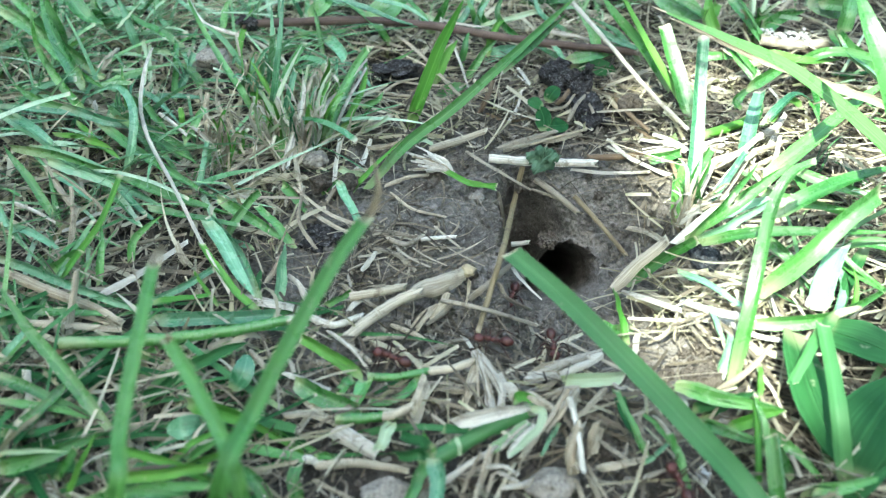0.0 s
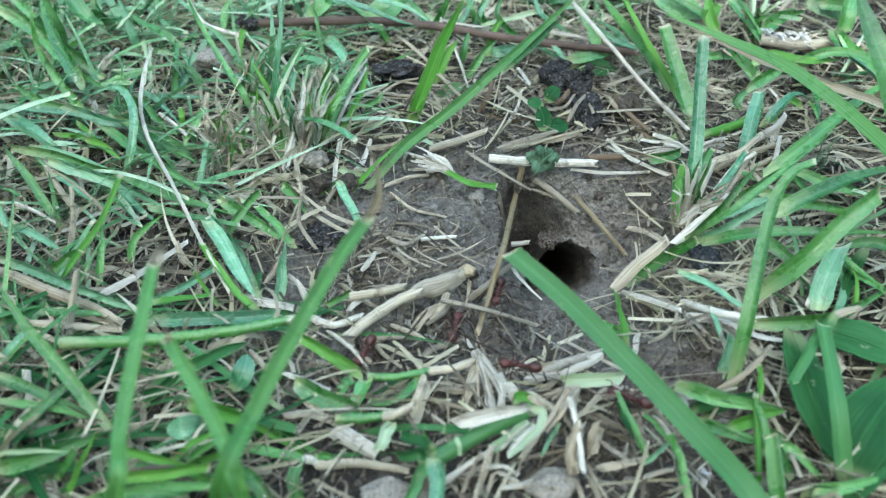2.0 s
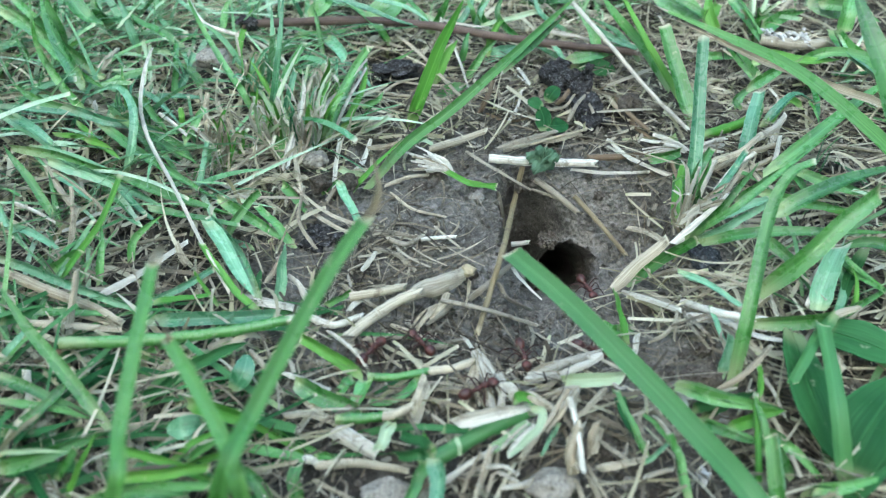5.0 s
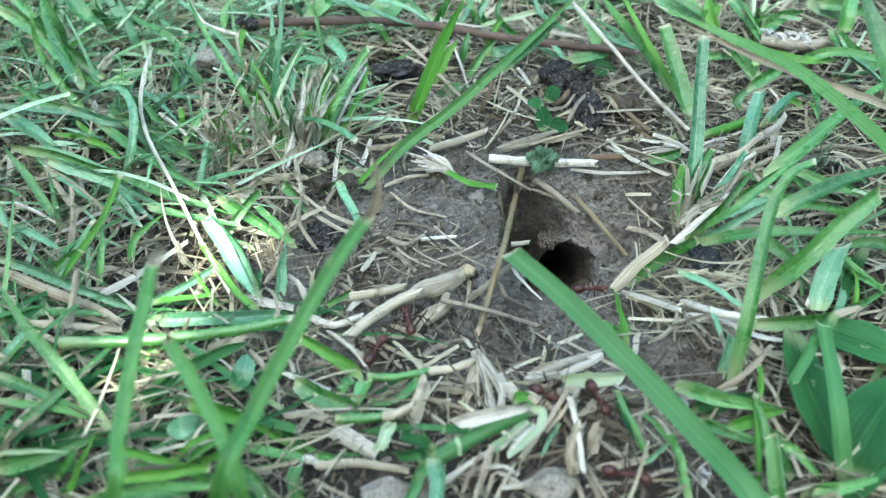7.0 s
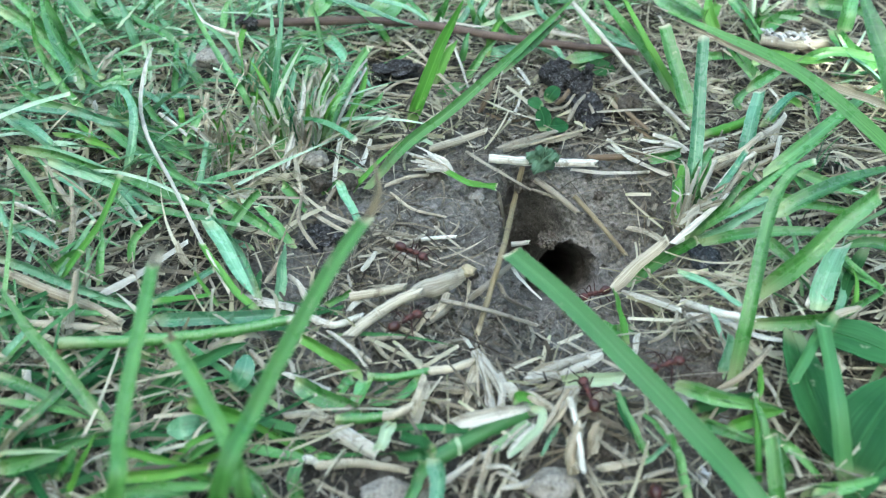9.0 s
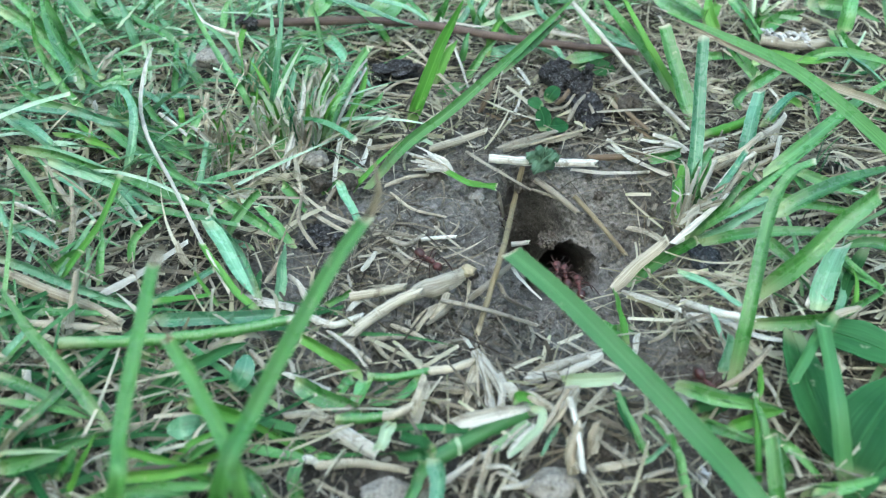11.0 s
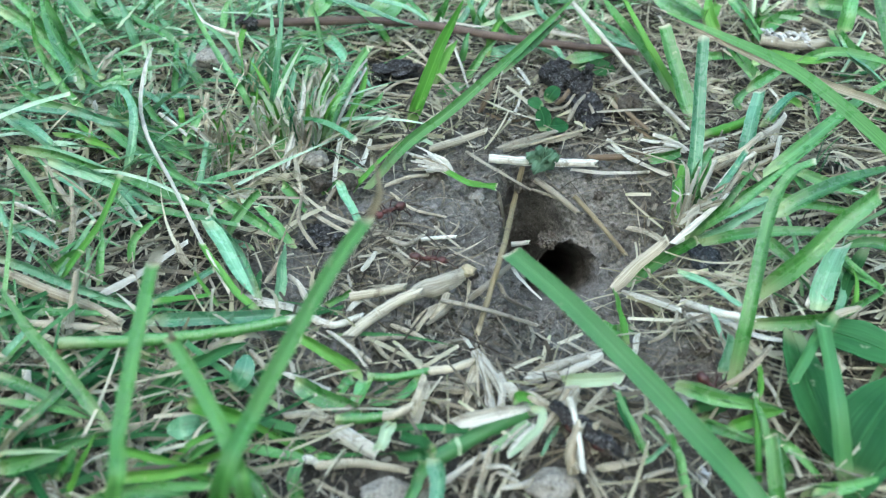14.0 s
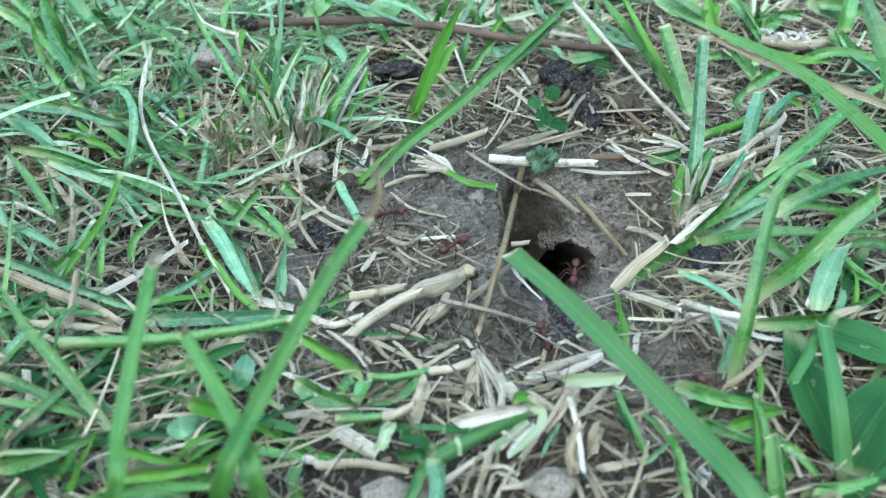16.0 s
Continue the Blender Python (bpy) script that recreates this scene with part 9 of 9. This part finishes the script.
    p[:, 2] += 0.002 * rng.random(n)
    strips("thatch", p, rng.uniform(0, 6.283, n), rng.uniform(0.006, 0.022, n), rng.uniform(0.0, 0.22, n), np.stack([rng.uniform(0.0, 0.3, n), rng.normal(0, 0.3, n)], -1),
           rng.uniform(0.0004, 0.0014, n), "dry", "pale tan thatch of dead grass on the soil", "dry grass", 6, 0.8, 1.0)
    p = spread(110, -0.125, -0.025, -0.085, -0.020, lambda x, y: 0.9 * ramp(x, -0.020, -0.05))
    n = len(p)
    p[:, 2] += 0.002 * rng.random(n)
    strips("undergrass", p, rng.normal(0.1, 0.6, n) + np.where(rng.random(n) < 0.5, 3.14, 0), rng.uniform(0.012, 0.030, n), rng.uniform(0.08, 0.4, n), np.stack([rng.uniform(0.2, 0.7, n), rng.normal(0, 0.08, n)], -1),
           0.0010 + 0.0018 * rng.random(n), "deep", "low dark green grass blades among straw", "grass", 7, 0.5, 1.0)


litter()
crumbs()
lawn()


# ---- the ants' ways: seconds, place in millimetres, heading in degrees ----
WAYS = {}
WAYS["a"] = [(0, -10.3, -38.7, 3.4, 152), (0.9, -16.1, -35.7, 1.7, 139), (1.2, -15.4, -34.3, 1.7, 139), (1.8, -16.3, -35.6, 1.7, 219), (2.4, -13.7, -35.9, 1.6, 299), (3.3, -14.3, -37.0, 1.6, 299), (4.2, -13.7, -36.0, 1.6, 379), (6.3, -15.2, -34.8, 1.7, 432), (7, -13.3, -34.8, 1.6, 427), (8, -10.8, -29.0, 1.5, 401), (9, -7.6, -26.3, 1.2, 399), (9.4, -5.3, -24.6, 1.1, 385), (10.3, 11.9, -16.7, 0.4, 412), (11, 28.2, 4.0, -12.3, 445), (11.6, 29.5, 19.0, -34.0, 445), (16, 29.5, 19.0, -34.0, 445)]
WAYS["b"] = [(0, 16.2, -6.6, -10.4, -108), (0.9, 15.3, -9.4, -6.1, -112), (1.5, 12.4, -16.4, 0.4, -114), (2.1, 11.9, -17.0, 0.3, -100), (2.7, 11.9, -19.2, -0.3, -76), (3, 12.8, -20.4, -0.7, -75), (3.5, 14.7, -27.6, -2.4, -62), (4.2, 17.2, -32.2, -2.6, -73), (5.2, 16.5, -33.4, -2.3, -80), (6.3, 17.9, -41.2, 2.1, -75), (6.9, 19.6, -47.5, 2.8, -39), (7.2, 22.4, -49.9, 2.9, -25), (7.6, 26.0, -51.6, 2.8, -42), (8, 31.3, -56.3, 2.7, -80), (8.5, 32.8, -64.5, 2.7, -69), (9.3, 36.9, -75.0, 3.5, -102), (16, 36.2, -78.3, 3.8, -102)]
WAYS["c"] = [(0, 23.0, -29.9, -2.6, -88), (0.9, 23.1, -31.7, -2.6, -111), (1.2, 21.9, -32.7, -2.5, -124), (1.5, 18.1, -38.4, 1.3, -164), (2.1, 14.7, -39.4, 1.7, -193), (2.4, 13.1, -37.2, 1.2, -125), (2.7, 7.4, -45.4, 2.9, -175), (3.3, 3.4, -45.8, 3.0, -151), (3.8, 2.8, -48.0, 3.1, -106), (4.3, 3.0, -47.0, 3.1, -26), (5.4, 11.5, -45.4, 2.8, 36), (6.3, 21.6, -38.1, 1.2, -29), (6.7, 25.3, -40.2, 1.9, -65), (7, 29.3, -48.8, 2.8, -71), (7.4, 27.6, -46.7, 2.7, -74), (8, 28.9, -51.3, 2.8, -58), (8.5, 29.4, -49.5, 2.8, 22), (9, 27.5, -47.4, 2.8, 102), (9.3, 24.2, -39.6, 1.7, 85), (10.2, 26.1, -14.9, -11.1, 77), (11, 30.1, 2.9, -12.3, 92), (11.6, 29.5, 19.0, -34.0, 92), (16, 29.5, 19.0, -34.0, 92)]
WAYS["d"] = [(0, 10.2, -29.1, -1.8, 169), (0.9, 7.1, -28.5, -1.2, 172), (1.5, 0.1, -27.6, 0.0, 154), (2.1, 2.9, -26.5, -0.2, 74), (2.4, 1.9, -26.2, -0.0, 154), (2.7, 0.5, -29.6, -0.2, 221), (3, -2.6, -32.2, 0.2, 183), (3.5, -5.9, -32.4, 0.7, 208), (4.2, -4.6, -33.3, 0.5, 128), (6.3, -5.4, -28.3, 0.8, 129), (7, -7.4, -25.9, 1.2, 104), (8, -11.2, -10.9, 2.1, 64), (8.6, -9.5, -7.3, 2.9, 45), (9, -6.9, -6.6, 3.2, -33), (11.3, -3.1, -9.1, 2.5, -54), (12.5, -4.8, -9.4, 2.4, -134), (13.5, -3.7, -8.5, 2.6, -54), (14.5, -2.0, -8.3, 2.7, 26), (15.2, 0.1, -6.5, 3.1, 42), (16, 2.7, -4.2, 3.5, 42)]
WAYS["e"] = [(0, 40.5, -67.0, 2.9, 104), (0.6, 39.2, -61.6, 2.7, 112), (1.2, 37.6, -57.7, 2.7, 104), (1.8, 35.2, -48.2, 2.8, 108), (2.1, 34.7, -48.7, 2.8, 169), (2.4, 28.4, -47.4, 2.8, 89), (2.7, 28.9, -32.5, -1.6, 119), (3.5, 27.0, -29.0, -2.0, 123), (4.2, 26.0, -28.0, -2.4, 43), (5.2, 31.9, -34.8, -0.8, -37), (6.2, 32.8, -54.8, 2.7, -94), (7, 32.0, -65.7, 2.7, -14), (7.3, 32.8, -58.5, 2.7, 66), (7.5, 34.3, -57.9, 2.7, 78), (8, 36.6, -47.2, 2.8, 44), (8.7, 41.3, -42.8, 3.1, 45), (9.4, 47.1, -37.0, 1.6, -35), (10.4, 50.3, -45.9, 3.4, -68), (16, 51.3, -47.2, 3.3, -54)]
WAYS["f"] = [(0, 29.5, 19.0, -34.0, 30), (2.9, 29.5, 19.0, -34.0, -50), (3.3, 32.2, 2.5, -12.3, -78), (3.6, 32.9, 2.9, -12.2, -41), (4.2, 34.1, 0.8, -12.3, -70), (6.3, 35.3, -2.6, -12.3, -56), (7, 36.0, -2.1, -12.3, 3), (8, 37.1, -2.5, -12.4, -77), (9, 36.2, -3.7, -12.4, -157), (10.5, 34.3, -2.6, -12.3, -237), (11.3, 32.6, 0.2, -12.3, -277), (12.5, 33.0, 3.5, -12.2, -260), (13, 31.9, 3.9, -12.2, -261), (13.5, 29.5, 19.0, -34.0, -261), (14.6, 29.5, 19.0, -34.0, -181), (15.4, 31.9, 3.5, -12.2, -101), (16, 32.5, 3.9, -12.2, -101)]
WAYS["g"] = [(0, 29.5, 19.0, -34.0, 30), (8.9, 29.5, 19.0, -34.0, -50), (9.8, 28.6, 8.1, -12.2, 30), (10.6, 19.8, 23.6, -15.7, -50), (11.3, 8.9, 7.4, 3.6, -130), (11.9, 1.5, 11.1, 4.7, -191), (12.5, -5.3, 12.5, 4.7, -145), (13, -8.4, 10.3, 4.6, -143), (13.5, -10.4, 8.7, 4.5, -146), (14.5, -14.2, 6.2, 4.1, -141), (15.2, -13.7, 6.1, 4.2, -61), (16, -12.6, 6.6, 4.3, 19)]
WAYS["h"] = [(0, 33.2, -75.0, 3.4, 30), (12.8, 33.2, -75.0, 3.4, 108), (13.6, 29.7, -64.6, 2.8, 122), (14, 25.2, -57.4, 2.9, 137), (14.25, 21.1, -53.6, 2.9, 144), (14.8, 20.3, -53.9, 2.9, 64), (15.2, 24.3, -47.5, 2.8, 96), (15.5, 22.9, -33.4, -2.3, 100), (16, 21.6, -25.7, -3.9, 100)]
FLAKE_WAY = [(0, 41.2, -77.8, 3.9, -37), (12.8, 41.2, -77.8, 3.9, -37), (13.7, 30.5, -69.4, 5.3, -50), (14.05, 23.9, -55.1, 6.5, -40), (14.3, 17.0, -48.0, 6.4, -36), (14.8, 16.9, -49.4, 6.5, -34), (15.2, 22.2, -41.6, 5.1, -36), (15.6, 23.8, -35.2, 3.9, -49), (16, 25.8, -23.5, -1.2, -72)]

# ---- red ants ----
AM = 1.18 * MM     # the ants are about 8 mm long


def ant_meshes():
    def egg(x, z, rx, ry, rz, seed):
        v, f = lump(rx * AM, ry * AM, rz * AM, seed, 0.10, 3)
        return [p + Vector((x, 0, z)) * AM for p in v], f
    out = {}
    v, f = egg(2.35, 1.25, 0.98, 0.92, 0.70, 1)
    v2, f2 = egg(3.15, 1.0, 0.42, 0.5, 0.2, 2)
    out["head"] = mesh_of("head", v + v2, f + [[k + len(v) for k in q] for q in f2], "ant")
    v, f = egg(0.75, 1.55, 0.80, 0.55, 0.58, 3)
    v2, f2 = egg(-0.45, 1.35, 0.85, 0.45, 0.48, 4)
    out["thorax"] = mesh_of("thorax", v + v2, f + [[k + len(v) for k in q] for q in f2], "ant")
    v, f = egg(-1.40, 1.25, 0.34, 0.28, 0.42, 5)
    out["petiole"] = mesh_of("petiole", v, f, "ant")
    v, f = egg(-2.75, 1.35, 1.25, 0.95, 0.92, 6)
    out["gaster"] = mesh_of("gaster", v, f, "gaster")
    for side in (1, -1):
        for k, (reach, sweep) in enumerate(((2.6, 1.5), (2.7, -0.2), (3.3, -2.2))):
            pts = [(0, 0, 0), (sweep * 0.4 * AM, side * reach * 0.45 * AM, 0.95 * AM), (sweep * 0.85 * AM, side * reach * 0.8 * AM, -0.2 * AM), (sweep * 1.2 * AM, side * reach * AM, -1.25 * AM)]
            v, f, u = tube(pts, 0.30 * AM, 0.45, 6, 12)
            out["leg", side, k] = mesh_of("leg", v, f, "leg", u)
        pts = [(0, 0, 0), (0.7 * AM, side * 0.9 * AM, 0.5 * AM), (1.9 * AM, side * 1.1 * AM, -0.1 * AM), (2.7 * AM, side * 0.9 * AM, -0.5 * AM)]
        v, f, u = tube(pts, 0.17 * AM, 0.8, 6, 10)
        out["antenna", side] = mesh_of("antenna", v, f, "leg", u)
    return out


ANT = ant_meshes()


def red_ant(label):
    body = tagged(new("ant"), label, "ant", "ants at the nest")
    for name in ("head", "thorax", "petiole"):
        part(name, ANT[name], body)
    part("gaster", ANT["gaster"], body, "glossy dark red-brown abdomen")
    limbs = []
    for side in (1, -1):
        for k, x in enumerate((1.05, 0.35, -0.45)):
            leg = part("leg", ANT["leg", side, k], body)
            limbs.append((leg, (x * AM, side * 0.42 * AM, 1.25 * AM), side, k))
        feeler = part("antenna", ANT["antenna", side], body)
        limbs.append((feeler, (2.95 * AM, side * 0.4 * AM, 1.55 * AM), side, 3))
    return body, limbs


ANTS = {k: red_ant("rust-red ant dragging a dark flake towards the nest" if k == "h" else "rust-red ant with thin dark legs crawling round the nest") for k in WAYS}


def dark_flake():
    """A charred scrap of leaf, about 17 mm long, with a torn outline."""
    count, verts, faces = 14, [], []
    for i in range(count + 1):
        t = i / count
        x = (t - 0.5) * 17 * MM
        w = MM * (0.4 + 1.35 * math.sin(math.pi * min(1, 0.08 + t)) ** 0.7 + 0.3 * math.sin(i * 2.7))
        z = 0.5 * MM * math.sin(i * 1.3)
        verts += [(x, w, z + 0.3 * MM), (x, 0, z + 0.75 * MM), (x, -w * 0.9, z), (x, 0, z - 0.35 * MM)]
    for i in range(count):
        a = 4 * i
        faces += [(a + k, a + (k + 1) % 4, a + 4 + (k + 1) % 4, a + 4 + k) for k in range(4)]
    faces += [(3, 2, 1, 0), tuple(4 * count + k for k in range(4))]
    ob = new("leaf_flake", mesh_of("leaf_flake", verts, faces, "char", None, False))
    return tagged(ob, "charred dark flake of dead leaf dragged by an ant", "leaf flake")


flake = dark_flake()


# ---- motion ----
def swing(key, turn, rows):
    """A bough's way: 0 it closes its gap, 1 it has swung clear of it."""
    bough, home = boughs[key]
    _, _, c, d = GAPS[key]
    way = Vector((math.cos(radians(turn)), math.sin(radians(turn)), 0))
    reach = 2.0 * (abs(way.x) * c + abs(way.y) * d) + 0.06
    walk(bough, [(t, Matrix.Translation(home + way * (reach * min(1.1, 1.7 * k))) @ pose(0, 0, 0, 6 * k, 4 * k, 0)) for t, k in rows])


def crawl(key):
    """An ant's way, with its legs stepping three and three and its feelers tapping."""
    body, limbs = ANTS[key]
    way = WAYS[key]
    walk(body, [(t, pose(x * MM, y * MM, z * MM, 0, 0, h)) for t, x, y, z, h in way])
    times = [round(0.2 * i, 1) for i in range(81)]
    going = []
    for t in times:
        k = max(i for i in range(len(way)) if way[i][0] <= t)
        a, b = way[k], way[min(k + 1, len(way) - 1)]
        going.append(min(1.0, math.dist(a[1:4], b[1:4]) / max(0.1, b[0] - a[0]) / 6))
    for limb, base, side, k in limbs:
        rows = []
        for i, (t, g) in enumerate(zip(times, going)):
            if k == 3:
                turn = 8 * math.sin(i * 1.9 + side)
            else:
                turn = (4 + 16 * g) * (1 if (i + k + (side > 0)) % 2 else -1)
            rows.append((t, Matrix.Translation(base) @ pose(0, 0, 0, 0, 0, turn)))
        walk(limb, rows)


# gusts that bend single tall blades: seconds, degrees forwards, degrees sideways
SWAY = {
    3: ((0, 0, 0), (7.2, 0, 0), (8, -0.5, 1.5), (9, 0, 0.5), (11.5, 0, 0), (12.2, 0, 0.5), (13, -1, 2.0), (13.8, 0, 0.3), (14.5, 0, 0.8), (15.2, -0.5, 1.4), (16, -1.5, 2.8)),
    5: ((0, 0, 0), (4, 0, -1), (6.5, 0, 0.5), (9, 0, 0.5), (11.3, 5, 2), (12.2, 6, -1), (13, 1, 0), (13.8, 4, 3), (14.5, 0, 0), (16, 0, 0.5)),
}


def motions():
    for key in WAYS:
        crawl(key)
    for n, plant in enumerate(TALL):
        home = Matrix.Translation(plant.location)
        strong = (0.5, 0.2, 0.2, 0.1, 0.05, 0.4)[n % 6]
        lean = SWAY.get(n, ((0, 0, 0), (16, 0, 0)))
        rows = []
        for i in range(21):
            t = 0.8 * i
            rx, ry = (float(np.interp(t, [r[0] for r in lean], [r[k] for r in lean])) for k in (1, 2))
            rows.append((t, home @ pose(0, 0, 0, rx + strong * math.sin(i * 1.7 + n), ry + strong * math.sin(i * 2.3 + 2 * n), 0)))
        walk(plant, rows)
    walk(flake, [(t, pose(x * MM, y * MM, z * MM, 12, 4, h)) for t, x, y, z, h in FLAKE_WAY])
    swing("right", 180, [(0, 0.53), (0.25, 0.25), (0.5, 0.1), (0.75, 0.12), (1.0, 0.19), (1.2, 0.33), (1.5, 0.26), (1.8, 0.28), (2.1, 0.05), (2.5, 0.18), (3.1, 0.22), (3.5, 0.26), (3.7, 0.26), (4.0, 0.08), (4.5, 0), (5.4, 0.16), (6.2, 0),
                         (7.2, 0), (7.5, 0.55), (7.8, 0), (8.4, 0), (9.0, 0.14), (10, 0.14), (11, 0), (12.1, 0), (12.3, 0.3), (12.6, 0), (16, 0)])
    swing("low", -30, [(0, 0.24), (0.3, 0.22), (0.6, 0.3), (0.8, 0.1), (1.0, 0.2), (1.2, 0.2), (1.45, 0.0), (1.9, 0), (2.2, 0.1), (2.5, 0.17), (3.0, 0.04), (3.5, 0), (4.5, 0.1), (5.5, 0), (16, 0)])
    swing("middle", -90, [(0, 0.13), (0.3, 0), (0.9, 0), (1.2, 0.24), (1.5, 0.30), (1.75, 0.0), (6.1, 0.08), (6.5, 0), (10.5, 0), (11.0, 0.12), (11.35, 0.03), (11.8, 0), (16, 0)])
    swing("left", 180, [(0, 0), (6.5, 0), (7.0, 0.17), (7.4, 0), (8.7, 0.08), (9.2, 0), (10.2, 0.12), (11, 0), (12.5, 0.03), (12.7, 0.6), (12.97, 0.18), (13.3, 0), (14.2, 0), (14.5, 0.10), (14.7, 0), (16, 0)])
    swing("heart", 90, [(0, 0), (8.9, 0), (9.2, 0.55), (9.6, 0.1), (10.2, 0), (14.2, 0), (14.5, 0.22), (14.8, 0), (16, 0)])


motions()
